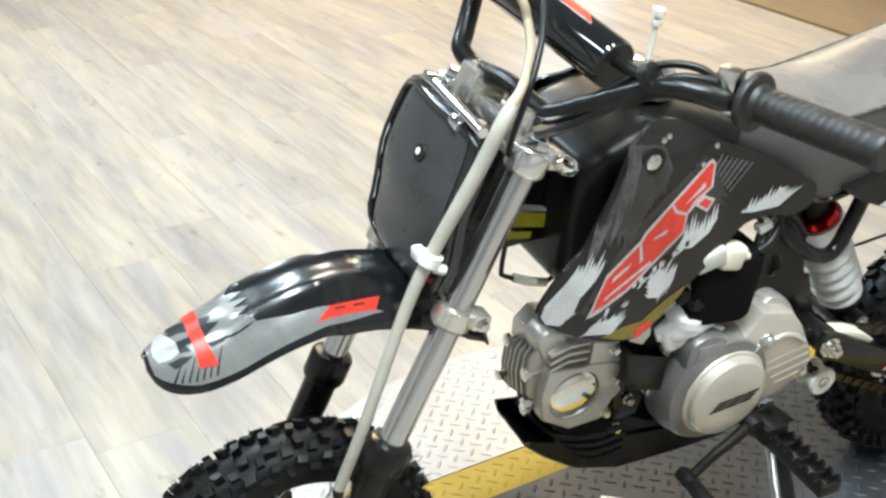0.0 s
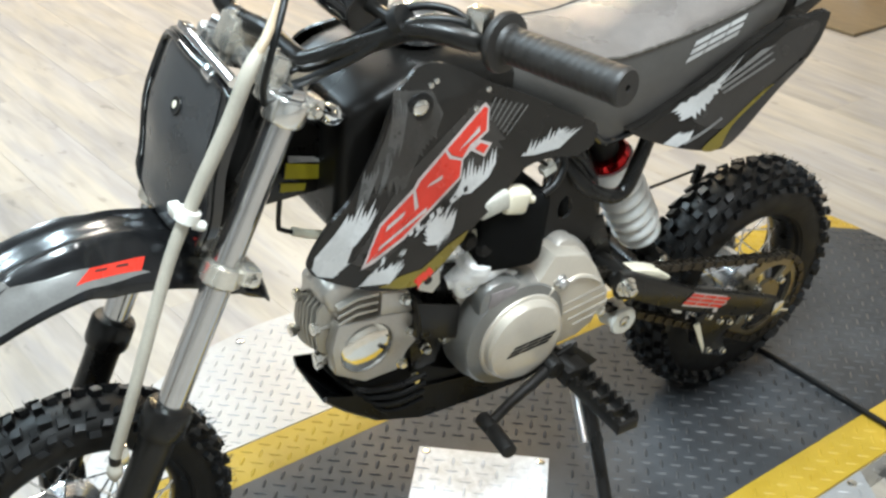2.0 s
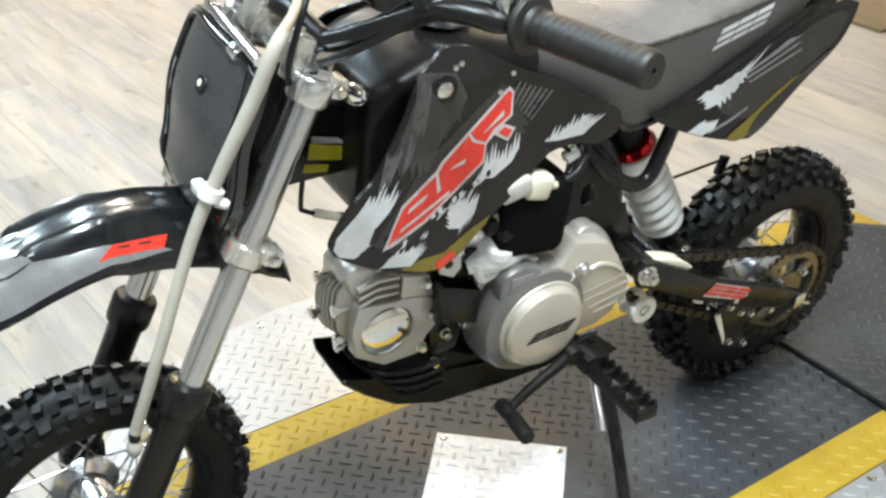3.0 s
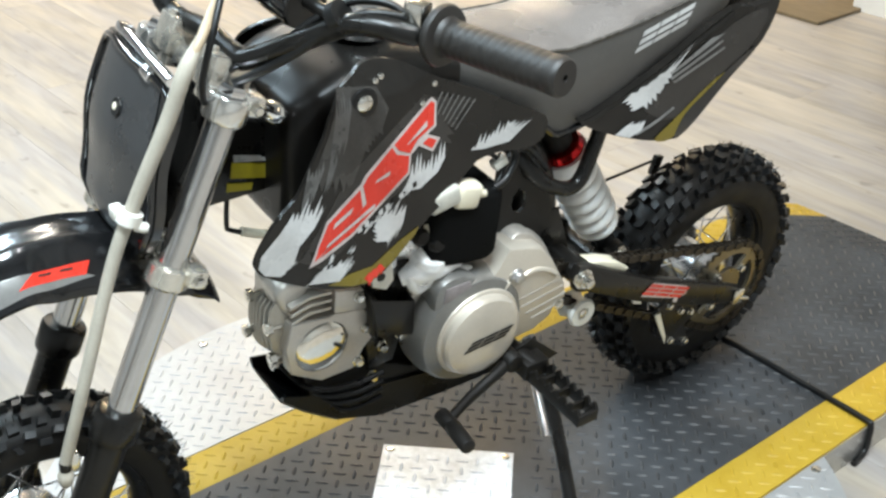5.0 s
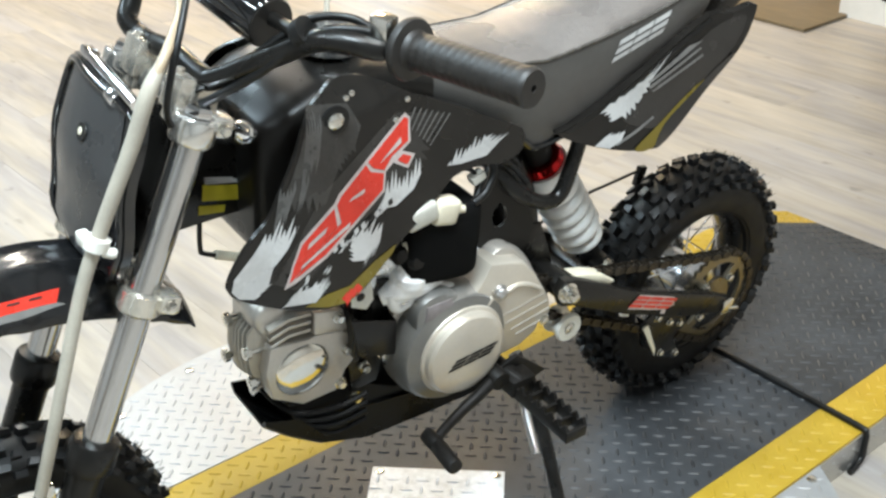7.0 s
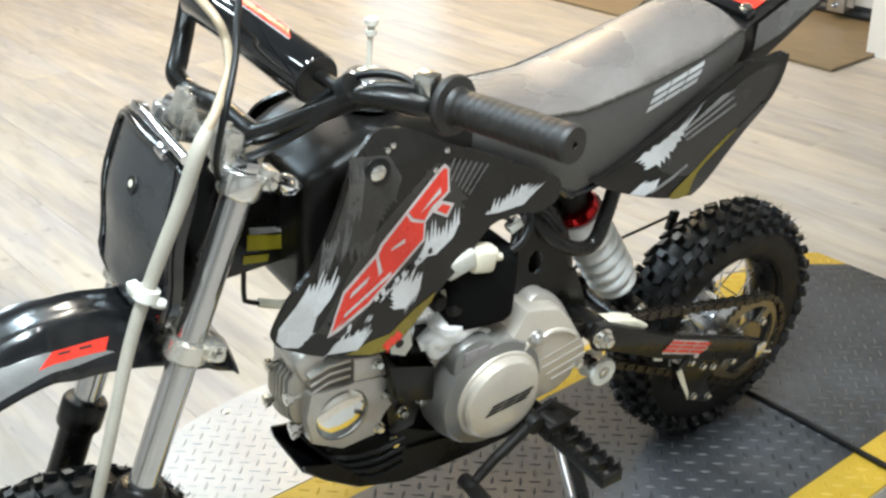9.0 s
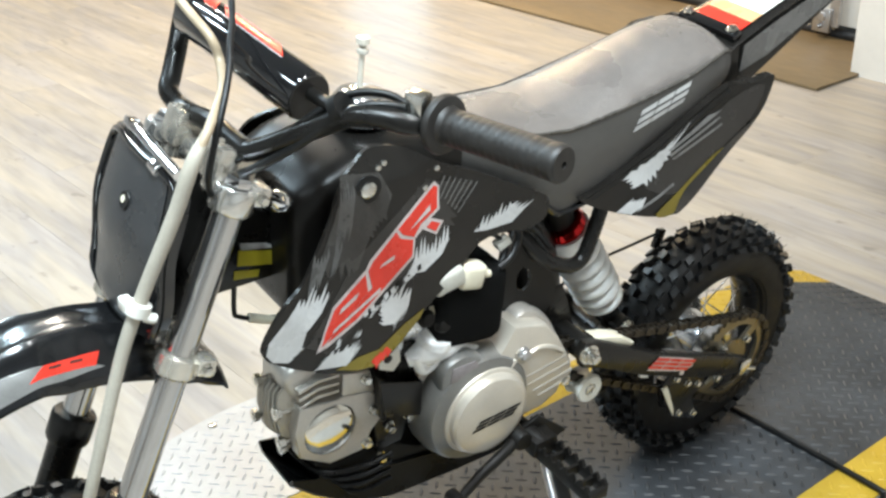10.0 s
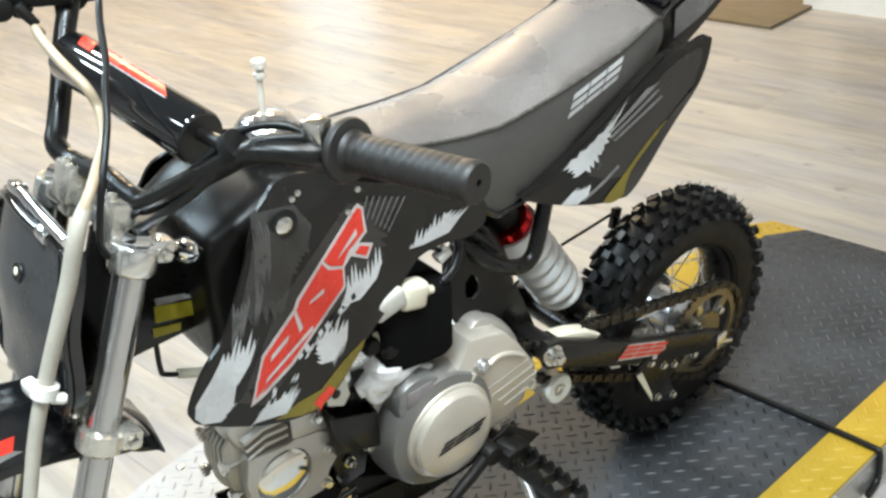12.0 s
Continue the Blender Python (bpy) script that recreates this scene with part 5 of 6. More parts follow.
    box(bm, fork_point(0.737, sg * 0.045, -0.012), (0.040, 0.075, 0.020), up @ Matrix.Rotation(radians(sg * 18), 4, "Z"), bevel=0.005)
box(bm, fork_point(0.738, 0, -0.022), (0.056, 0.060, 0.022), up, bevel=0.007)
top_clamp = part("upper_triple_clamp", bm, M_TRIPLE, bike, "bright silver upper fork clamp")
for sg in (-1, 1):
    bolt(top_clamp, fork_point(0.735, sg * 0.099, -0.024), (0, sg, 0), 0.006, 0.008)
    bolt(top_clamp, fork_point(0.752, sg * 0.030, -0.030), (0.394, 0, 1), 0.007, 0.008)
bolt(top_clamp, fork_point(0.753, 0, -0.026), (0.394, 0, 1), 0.013, 0.010)
bm = bmesh.new()
lathe(bm, (-0.818, -0.074, 0.704), (0.394, 0, 1), [(0, 0.009), (0.004, 0.014), (0.012, 0.016), (0.016, 0.013), (0.020, 0.007)], 18)
part("steering_stop", bm, M_CHROME, top_clamp, "chrome nut")
bm = bmesh.new()
for sg in (-1, 1):
    lathe(bm, fork_point(0.572, sg * 0.085), FD, [(0, 0.019), (0.002, 0.0225), (0.022, 0.0225), (0.026, 0.019)], 26)
    box(bm, fork_point(0.560, sg * 0.047, -0.010), (0.036, 0.075, 0.022), up @ Matrix.Rotation(radians(sg * 14), 4, "Z"), bevel=0.005)
    box(bm, fork_point(0.560, sg * 0.100, -0.021), (0.020, 0.024, 0.020), up, bevel=0.003)
box(bm, fork_point(0.56, 0, -0.020), (0.055, 0.06, 0.024), up, bevel=0.006)
low_clamp = part("lower_triple_clamp", bm, surface("cream_silver", (0.70, 0.66, 0.58), 0.25, metal=0.8), bike, "pale silver lower fork clamp")
for sg in (-1, 1):
    bolt(low_clamp, fork_point(0.560, sg * 0.113, -0.021), (0, sg, 0), 0.006, 0.006)
bm = bmesh.new()
rod(bm, fork_point(0.735, 0, -0.022), fork_point(0.56, 0, -0.022), 0.013)
part("steering_stem", bm, M_FRAME, low_clamp)

# ---- number plate ----
def plate_point(y, z, off=0.0):
    w = abs(y) / 0.09
    ahead = 0.050 * smoothstep(0.535, 0.605, z) + 0.020 * smoothstep(0.60, 0.70, z)
    return Vector((FK(z) - ahead + 0.014 * w * w - off, y, z))


PLATE = smooth_outline([(-0.064, 0.764), (-0.086, 0.742), (-0.091, 0.68), (-0.088, 0.60), (-0.058, 0.570), (-0.030, 0.545), (0.0, 0.540), (0.030, 0.545), (0.058, 0.570), (0.094, 0.60), (0.100, 0.68), (0.096, 0.742), (0.072, 0.764), (0.0, 0.768)], 4)


def wrap(bm, outline, place, step, thick=0.0):
    t = bmesh.new()
    t.faces.new([t.verts.new((y, 0, z)) for y, z in outline])
    ys, zs = [p[0] for p in outline], [p[1] for p in outline]
    for axis, lo, hi in ((0, min(ys), max(ys)), (2, min(zs), max(zs))):
        k = math.floor(lo / step) + 1
        while k * step < hi:
            co, no = [0, 0, 0], [0, 0, 0]
            co[axis], no[axis] = k * step, 1
            bmesh.ops.bisect_plane(t, geom=t.verts[:] + t.edges[:] + t.faces[:], dist=1e-6, plane_co=co, plane_no=no)
            k += 1
    for v in t.verts:
        v.co = place(v.co.x, v.co.z)
    if thick > 0:
        got = bmesh.ops.extrude_edge_only(t, edges=[e for e in t.edges if len(e.link_faces) == 1])
        for g in got["geom"]:
            if isinstance(g, bmesh.types.BMVert):
                g.co.x += thick
    return join(bm, t)


bm = wrap(bmesh.new(), PLATE, plate_point, 0.012, 0.010)
plate = part("number_plate", bm, M_GLOSS, bike, "gloss black front number plate with dark sticker", 60)
bm = bmesh.new()
loop = [plate_point(y * 0.94, 0.66 + (z - 0.66) * 0.955, 0.001) for y, z in PLATE]
tube(bm, loop + loop[:1], 0.0042, 8, 1, smooth=False)
part("plate_rim", bm, M_GLOSS, plate, "raised gloss rim", 60)
FACE = smooth_outline([(-0.048, 0.760), (-0.066, 0.738), (-0.070, 0.68), (-0.066, 0.615), (-0.040, 0.578), (-0.015, 0.560), (0.015, 0.560), (0.040, 0.578), (0.066, 0.615), (0.070, 0.68), (0.066, 0.738), (0.048, 0.760)], 4)
bm = wrap(bmesh.new(), FACE, lambda y, z: plate_point(y, z, 0.001), 0.012)
part("plate_sticker", bm, surface("dark_sticker", (0.036, 0.036, 0.037), 0.30, vary=0.15, scale=25), plate, "dark grey sticker", 60)
for sg in (1,):
    for z0, z1, w in ((0.605, 0.650, 0.010), (0.660, 0.705, 0.007)):
        ol = [(sg * 0.092, z0), (sg * (0.091 - w), z0 + 0.012), (sg * (0.092 - w * 0.6), z0 + 0.025), (sg * (0.092 - w), z1 - 0.006), (sg * 0.0945, z1)]
        bm = wrap(bmesh.new(), ol if sg < 0 else ol[::-1], lambda y, z: plate_point(y, z, 0.0015), 0.012)
        part("brush_mark", bm, M_SILVER, plate, "silver brush mark", 60)
bm = bmesh.new()
o = plate_point(-0.004, 0.715, 0.0015)
lathe(bm, o, FA, [(0, 0.0098), (0.0016, 0.0092), (0.0012, 0.0078)], 20)
ho = part("mount_hole", bm, M_INK, plate, "dark mounting hole with pale centre")
bm = bmesh.new()
lathe(bm, o + FA * 0.0018 + Vector((0, 0.002, 0)), FA, [(0, 0.0042), (0.0006, 0.0036)], 16)
part("hole_centre", bm, M_CREAM, ho)
bm = bmesh.new()
tube(bm, [(-0.918, 0.045, 0.772), (-0.920, 0.0, 0.773), (-0.922, -0.080, 0.770)], 0.0058, 10, 4)
box(bm, (-0.917, 0.044, 0.773), (0.013, 0.022, 0.010), up, bevel=0.002)
rod(bm, (-0.926, -0.028, 0.762), (-0.926, -0.046, 0.760), 0.008, soft=0.002)
part("plate_bracket", bm, M_CHROME, plate, "chrome plate bracket")

# ---- handlebar ----
LEFT = [(-0.850, 0.0, 0.778), (-0.846, -0.055, 0.774), (-0.839, -0.075, 0.777), (-0.795, -0.13, 0.817), (-0.778, -0.160, 0.836), (-0.756, -0.185, 0.838), (-0.738, -0.197, 0.834), (-0.7092, -0.2155, 0.8342), (-0.6794, -0.3438, 0.8438)]
RIGHT = [(-0.854, 0.060, 0.770), (-0.857, 0.093, 0.778), (-0.846, 0.110, 0.790), (-0.829, 0.130, 0.813), (-0.805, 0.155, 0.856), (-0.787, 0.172, 0.883), (-0.770, 0.194, 0.902), (-0.752, 0.214, 0.906), (-0.735, 0.224, 0.902), (-0.709, 0.354, 0.910)]
bm = bmesh.new()
tube(bm, LEFT[::-1] + RIGHT, 0.0111, 14, 6)
bars = part("handlebar", bm, M_FRAME, bike, "black handlebar with cross bar")
PA, PB = Vector((-0.791, -0.097, 0.832)), Vector((-0.817, 0.110, 0.857))
bm = bmesh.new()
rod(bm, (-0.785, -0.148, 0.836), (-0.814, 0.146, 0.842), 0.007)
part("cross_bar", bm, M_FRAME, bars)
bm = bmesh.new()
L = (PB - PA).length
lathe(bm, PA, PB - PA, [(0, 0.012), (0.0005, 0.0245), (0.004, 0.0264), (L - 0.004, 0.0264), (L - 0.0005, 0.0245), (L, 0.012)], 30)
pad = part("bar_pad", bm, M_GLOSS, bars, "gloss black round handlebar pad with red mark")
bm = bmesh.new()
lathe(bm, PA - (PB - PA) * 0.003, PB - PA, [(0, 0.0238), (0.0012, 0.0238)], 30)
part("pad_end", bm, M_GRIP, pad, "dark foam pad end")


def pad_patch(name, y0, y1, a0, a1, material, cut=0.0, r=0.0270):
    bm = bmesh.new()
    rows = []
    for i in range(9):
        t = i / 8
        row = []
        for j in range(7):
            a = radians(a0 + (a1 - a0) * j / 6)
            y = y0 + (y1 - y0) * t + cut * (j / 6 - 0.5) * (1 if i in (0, 8) else 1)
            c = PA.lerp(PB, (y - PA.y) / (PB.y - PA.y))
            row.append(bm.verts.new((c.x - r * math.cos(a), y, c.z + r * math.sin(a))))
        rows.append(row)
    for a, b in zip(rows, rows[1:]):
        for k in range(6):
            bm.faces.new((a[k], a[k + 1], b[k + 1], b[k]))
    return part(name, bm, material, pad, "red mark" if material is M_RED else "")


pad_patch("red_mark", -0.045, 0.055, 82, 118, M_RED, 0.03)
pad_patch("red_mark", 0.064, 0.086, 78, 112, M_RED, 0.015)
pad_patch("pale_edge", -0.060, 0.050, 78, 80, M_SILVER, 0.0)
pad_patch("pale_edge", -0.035, 0.062, 119, 121, M_SILVER, 0.0)
for sg in (-1, 1):
    bm = bmesh.new()
    a, b = (Vector((-0.7112, -0.2070, 0.8336)), Vector((-0.6784, -0.3480, 0.8442))) if sg < 0 else (Vector((-0.736, 0.218, 0.9025)), Vector((-0.708, 0.358, 0.9103)))
    d = (b - a).normalized()
    prof = [(-0.004, 0.014), (-0.0035, 0.025), (0.0, 0.0292), (0.004, 0.0302), (0.0075, 0.0288), (0.009, 0.024), (0.0095, 0.0200), (0.013, 0.0182)]
    L = (b - a).length
    k = 0.014
    while k < L - 0.010:
        prof += [(k, 0.0181), (k + 0.0006, 0.01792), (k + 0.0016, 0.01792), (k + 0.0022, 0.0181)]
        k += 0.0088
    prof += [(L - 0.006, 0.0188), (L - 0.002, 0.0182), (L, 0.0165), (L, 0.0035), (L - 0.006, 0.003)]
    lathe(bm, a, d, prof, 28)
    part("grip", bm, M_GRIP, bars, "black ribbed rubber grip")
bm = bmesh.new()
a = Vector((-0.728, -0.192, 0.849))
box(bm, a, (0.020, 0.022, 0.030), Matrix.Rotation(radians(20), 4, "Z"), bevel=0.004)
part("switch_clamp", bm, M_BOLT, bars, "bright metal switch clamp")
bm = bmesh.new()
a = Vector((-0.762, 0.196, 0.902))
box(bm, a, (0.042, 0.036, 0.045), Matrix.Rotation(radians(-18), 4, "Z"), bevel=0.008)
rod(bm, a + Vector((-0.075, -0.022, -0.004)), a + Vector((-0.062, -0.030, -0.026)), 0.007, 0.005, soft=0.001)
rod(bm, a + Vector((-0.030, -0.02, 0.0)), a + Vector((-0.036, -0.03, -0.022)), 0.006, 0.005, soft=0.001)
box(bm, a + Vector((-0.046, -0.014, 0.004)), (0.066, 0.034, 0.030), Matrix.Rotation(radians(-30), 4, "Z"), bevel=0.006)
throttle = part("throttle_housing", bm, M_MATT, bars, "black throttle and lever housing")
for dx, dy, dz, r in ((-0.09, -0.004, -0.006, 0.012), (-0.066, 0.012, -0.012, 0.013), (-0.028, -0.012, -0.010, 0.012), (-0.012, 0.004, -0.014, 0.014)):
    bm = bmesh.new()
    rod(bm, a + Vector((dx, dy - 0.018, dz)), a + Vector((dx + 0.006, dy + 0.016, dz - 0.004)), r, r * 0.9, soft=0.003)
    part("housing_boss", bm, M_MATT, throttle)
bm = bmesh.new()
tube(bm, [(-0.828, 0.178, 0.893), (-0.832, 0.21, 0.890), (-0.815, 0.28, 0.880), (-0.80, 0.345, 0.875)], 0.006, 10)
part("brake_lever", bm, M_MATT, throttle, "black brake lever")
for sg in (-1, 1):
    bm = bmesh.new()
    box(bm, (-0.855, sg * 0.049, 0.754), (0.046, 0.036, 0.040), up, bevel=0.004)
    box(bm, (-0.864, sg * 0.049, 0.733), (0.034, 0.030, 0.020), up, bevel=0.003)
    for dx in (-0.015, 0.015):
        rod(bm, (-0.850 + dx, sg * 0.049, 0.771 - dx * 0.394), (-0.848 + dx, sg * 0.049, 0.7775 - dx * 0.394), 0.0045, n=8, soft=0.001)
    part("bar_clamp", bm, M_CLAMP, bars, "silver handlebar clamp")

# ---- cables ----
bm = bmesh.new()
tube(bm, [(-0.822, 0.165, 0.868), (-0.841, 0.12, 0.889), (-0.852, 0.07, 0.892), (-0.857, 0.02, 0.888), (-0.852, -0.01, 0.874), (-0.848, -0.02, 0.853), (-0.860, -0.05, 0.839), (-0.880, -0.08, 0.834), (-0.902, -0.105, 0.822), (-0.922, -0.112, 0.795), (-0.940, -0.108, 0.745), (-0.9725, -0.10, 0.666), (-1.001, -0.10, 0.598), (-1.044, -0.11, 0.471), (-1.070, -0.104, 0.374)], 0.0048, 12, 8)
cable = part("front_brake_cable", bm, M_TAN, bike, "tan front brake cable")
bm = bmesh.new()
tube(bm, [(-0.902, -0.105, 0.822), (-0.922, -0.112, 0.795), (-0.940, -0.108, 0.745), (-0.9725, -0.10, 0.666), (-1.001, -0.10, 0.598), (-1.044, -0.11, 0.471), (-1.070, -0.104, 0.374)], lambda t: 0.0050 + 0.0026 * smoothstep(0, 0.16, t) - 0.0011 * smoothstep(0.3, 0.8, t), 14, 8)
part("cable_sleeve", bm, M_CABLE, cable, "thick cream cable sleeve")
bm = bmesh.new()
rod(bm, (-1.070, -0.104, 0.376), (-1.071, -0.104, 0.364), 0.0066, 0.0062, soft=0.001)
part("cable_ferrule", bm, M_INK, cable, "black cable ferrule")
bm = bmesh.new()
lathe(bm, (-1.071, -0.104, 0.364), (-0.06, 0, -1), [(0, 0.005), (0.006, 0.0085), (0.014, 0.0085), (0.020, 0.006), (0.024, 0.003)], 14)
part("cable_boot", bm, M_CABLE, cable, "cream rubber cable boot")
bm = bmesh.new()
rod(bm, (-1.073, -0.104, 0.342), (-1.094, -0.092, 0.262), 0.0014, n=6)
box(bm, (-1.060, -0.098, 0.366), (0.012, 0.010, 0.026), bevel=0.003)
part("cable_end", bm, M_BOLT, cable, "zinc cable stop and inner wire")
bm = bmesh.new()
a, b = Vector((-0.980, -0.100, 0.648)), Vector((-0.9725, -0.100, 0.666))
d = (b - a).normalized()
lathe(bm, a - d * 0.006, d, [(0, 0.0095), (0.001, 0.0120), (0.013, 0.0120), (0.014, 0.0095)], 18)
box(bm, a + Vector((-0.008, 0.010, 0.004)), (0.012, 0.014, 0.014), bevel=0.003)
lathe(bm, a + Vector((0.004, -0.003, -0.008)), (0.8, -0.5, -0.2), [(0, 0.0055), (0.010, 0.0055), (0.013, 0.0035)], 14)
part("cable_clip", bm, M_NYLON, cable, "white nylon cable clip")
bm = bmesh.new()
tube(bm, [(-0.755, 0.180, 0.900), (-0.775, 0.11, 0.925), (-0.800, 0.05, 0.928), (-0.815, 0.02, 0.916), (-0.832, -0.018, 0.894), (-0.847, -0.043, 0.880), (-0.860, -0.067, 0.863), (-0.874, -0.086, 0.846), (-0.888, -0.10, 0.824), (-0.897, -0.104, 0.80), (-0.900, -0.098, 0.769), (-0.885, -0.075, 0.735), (-0.85, -0.05, 0.71), (-0.80, -0.03, 0.69)], 0.0034, 10)
part("throttle_cable", bm, M_INK, bike, "thin black throttle cable")
bm = bmesh.new()
tube(bm, [(-0.730, -0.190, 0.842), (-0.748, -0.180, 0.848), (-0.772, -0.164, 0.846), (-0.792, -0.144, 0.828), (-0.814, -0.118, 0.796), (-0.848, -0.085, 0.762), (-0.868, -0.060, 0.742), (-0.85, -0.045, 0.715), (-0.80, -0.03, 0.685)], 0.0048, 10)
part("switch_cable", bm, M_INK, bike, "black switch cable along the bar")
bm = bmesh.new()
tube(bm, [(-0.725, -0.185, 0.838), (-0.742, -0.165, 0.852), (-0.768, -0.142, 0.850), (-0.792, -0.122, 0.830), (-0.820, -0.098, 0.798), (-0.846, -0.075, 0.775), (-0.862, -0.050, 0.748), (-0.84, -0.03, 0.71)], 0.0042, 10)
part("clutch_cable", bm, M_INK, bike, "second black cable over the bar")
bm = bmesh.new()
rod(bm, (-0.786, -0.142, 0.836), (-0.782, -0.150, 0.843), 0.0150, n=16)
part("cable_tie", bm, M_INK, bars)

# ---- front fender ----
FEN = [(-0.870, 0.506, 0.053, 0.014), (-0.880, 0.521, 0.056, 0.017), (-0.898, 0.541, 0.056, 0.021), (-0.924, 0.562, 0.055, 0.027), (-0.965, 0.585, 0.056, 0.034), (-1.02, 0.602, 0.060, 0.038), (-1.08, 0.599, 0.063, 0.038), (-1.13, 0.583, 0.066, 0.034), (-1.17, 0.567, 0.066, 0.026), (-1.205, 0.551, 0.060, 0.018), (-1.228, 0.540, 0.046, 0.010), (-1.241, 0.534, 0.024, 0.004)]
FEN_A = np.array(FEN)
crown = np.polyfit(FEN_A[:, 0] + 1.05, FEN_A[:, 1], 5)
FEN_F = []
for x in np.linspace(FEN[0][0], -1.2415, 72):
    flare = 1 - smoothstep(-1.072, -1.040, x)
    nose = math.sqrt(max(0.0, 1 - (max(0.0, -1.150 - x) / 0.0925) ** 2)) ** 0.85
    FEN_F.append([float(x), float(np.polyval(crown, x + 1.05)) - 0.006 * smoothstep(-0.92, -1.0, x), (0.054 + 0.009 * flare) * nose, (0.054 - 0.014 * flare) * nose * (0.5 + 0.5 * smoothstep(-0.87, -0.93, x))])


def fender_at(x, f, lift=0.0):
    """A point on the fender's skin: x along, f across from -1 to 1."""
    q = FEN_F[0]
    for a, b in zip(FEN_F, FEN_F[1:]):
        if b[0] <= x <= a[0]:
            t = (a[0] - x) / (a[0] - b[0])
            q = [p + (r - p) * t for p, r in zip(a, b)]
            break
        if x < b[0]:
            q = b
    _, z, w, drop = q
    ridge = 0.007 * (smoothstep(0.30, 0.42, abs(f)) - smoothstep(0.46, 0.66, abs(f))) * smoothstep(-1.175, -1.13, x) * (1 - smoothstep(-0.93, -0.88, x))
    groove = -0.004 * (1 - smoothstep(0.12, 0.34, abs(f))) * smoothstep(-1.17, -1.13, x)
    return Vector((x - lift * 0.3, f * w * (1 + lift * 2), z - drop * abs(f) ** 2.2 + ridge + groove + lift))


bm = bmesh.new()
n = 24
rows = [[bm.verts.new(fender_at(q[0], -1 + 2 * k / n)) for k in range(n + 1)] for q in FEN_F]
for a, b in zip(rows, rows[1:]):
    for k in range(n):
        bm.faces.new((a[k], a[k + 1], b[k + 1], b[k]))
low = {}
for e in [e for e in bm.edges if len(e.link_faces) == 1]:
    for v in e.verts:
        if v not in low:
            low[v] = bm.verts.new(v.co + Vector((0, -0.002 * (1 if v.co.y > 0 else -1), -0.0045)))
    bm.faces.new((e.verts[0], e.verts[1], low[e.verts[1]], low[e.verts[0]]))
fender = part("front_fender", bm, surface("black_fender_plastic", (0.007, 0.007, 0.0075), 0.20, vary=0.2, scale=20, coat=0.15, rough_vary=0.06), bike, "gloss black front fender with silver nose", 60)


def fender_patch(name, outline, material, lift=0.0008, label=""):
    """outline: x, f pairs laid on the fender's skin."""
    t = bmesh.new()
    t.faces.new([t.verts.new((x, f * 0.06, 0)) for x, f in outline])
    xs, fs = [p[0] for p in outline], [p[1] * 0.06 for p in outline]
    for axis, lo, hi in ((0, min(xs), max(xs)), (1, min(fs), max(fs))):
        k = math.floor(lo / 0.006) + 1
        while k * 0.006 < hi:
            co, no = [0, 0, 0], [0, 0, 0]
            co[axis], no[axis] = k * 0.006, 1
            bmesh.ops.bisect_plane(t, geom=t.verts[:] + t.edges[:] + t.faces[:], dist=1e-6, plane_co=co, plane_no=no)
            k += 1
    for v in t.verts:
        v.co = fender_at(v.co.x, v.co.y / 0.06, lift)
    return part(name, t, material, fender, label, 60)


r = random.Random(12)
nose = [(-1.238, -0.60), (-1.236, -0.86), (-1.20, -0.94), (-1.15, -0.95), (-1.09, -0.94), (-1.03, -0.90), (-1.00, -0.86), (-1.03, -0.76), (-1.07, -0.70), (-1.10, -0.66), (-1.135, -0.56), (-1.15, -0.30), (-1.135, -0.18), (-1.150, -0.08), (-1.13, 0.02), (-1.152, 0.10), (-1.135, 0.22), (-1.152, 0.32), (-1.135, 0.56), (-1.10, 0.66), (-1.07, 0.70), (-1.03, 0.76), (-1.00, 0.86), (-1.03, 0.90), (-1.09, 0.94), (-1.15, 0.95), (-1.20, 0.94), (-1.236, 0.86), (-1.238, 0.60)]
fender_patch("silver_nose", nose, M_FENDER, 0.0008, "silver nose graphic")
M_BLOT = surface("pale_silver_graphic", (0.30, 0.295, 0.29), 0.3, vary=0.1)
fender_patch("pale_blot", [(-1.232, 0.15), (-1.219, 0.93), (-1.216, 0.25), (-1.210, -0.15), (-1.210, -0.40), (-1.219, -0.47), (-1.230, -0.50), (-1.234, -0.27)], M_BLOT, 0.0011, "pale brush blot")
for streak in ([(-1.212, 0.65), (-1.196, 0.30), (-1.196, -0.05), (-1.207, 0.07), (-1.214, 0.10)], [(-1.210, -0.15), (-1.194, -0.20), (-1.194, -0.35), (-1.203, -0.32), (-1.199, -0.47), (-1.210, -0.42)], [(-1.223, -0.55), (-1.210, -0.50), (-1.199, -0.55), (-1.207, -0.62), (-1.217, -0.68)], [(-1.187, 0.12), (-1.172, 0.00), (-1.178, -0.12), (-1.167, -0.22), (-1.185, -0.35), (-1.187, -0.20)], [(-1.185, -0.45), (-1.163, -0.52), (-1.168, -0.55), (-1.181, -0.55)], [(-1.170, -0.52), (-1.152, -0.55), (-1.136, -0.55), (-1.145, -0.57), (-1.159, -0.57)]):
    fender_patch("dark_streak", streak, M_INK, 0.0014)
for k in range(7):
    x, f = -1.222 + k * 0.0065, -0.90 + 0.004 * (k % 3)
    fender_patch("thin_streak", [(x, f), (x + 0.0022, f), (x + 0.012, f + 0.30 + 0.05 * (k % 2)), (x + 0.011, f + 0.30)], M_INK, 0.0014)
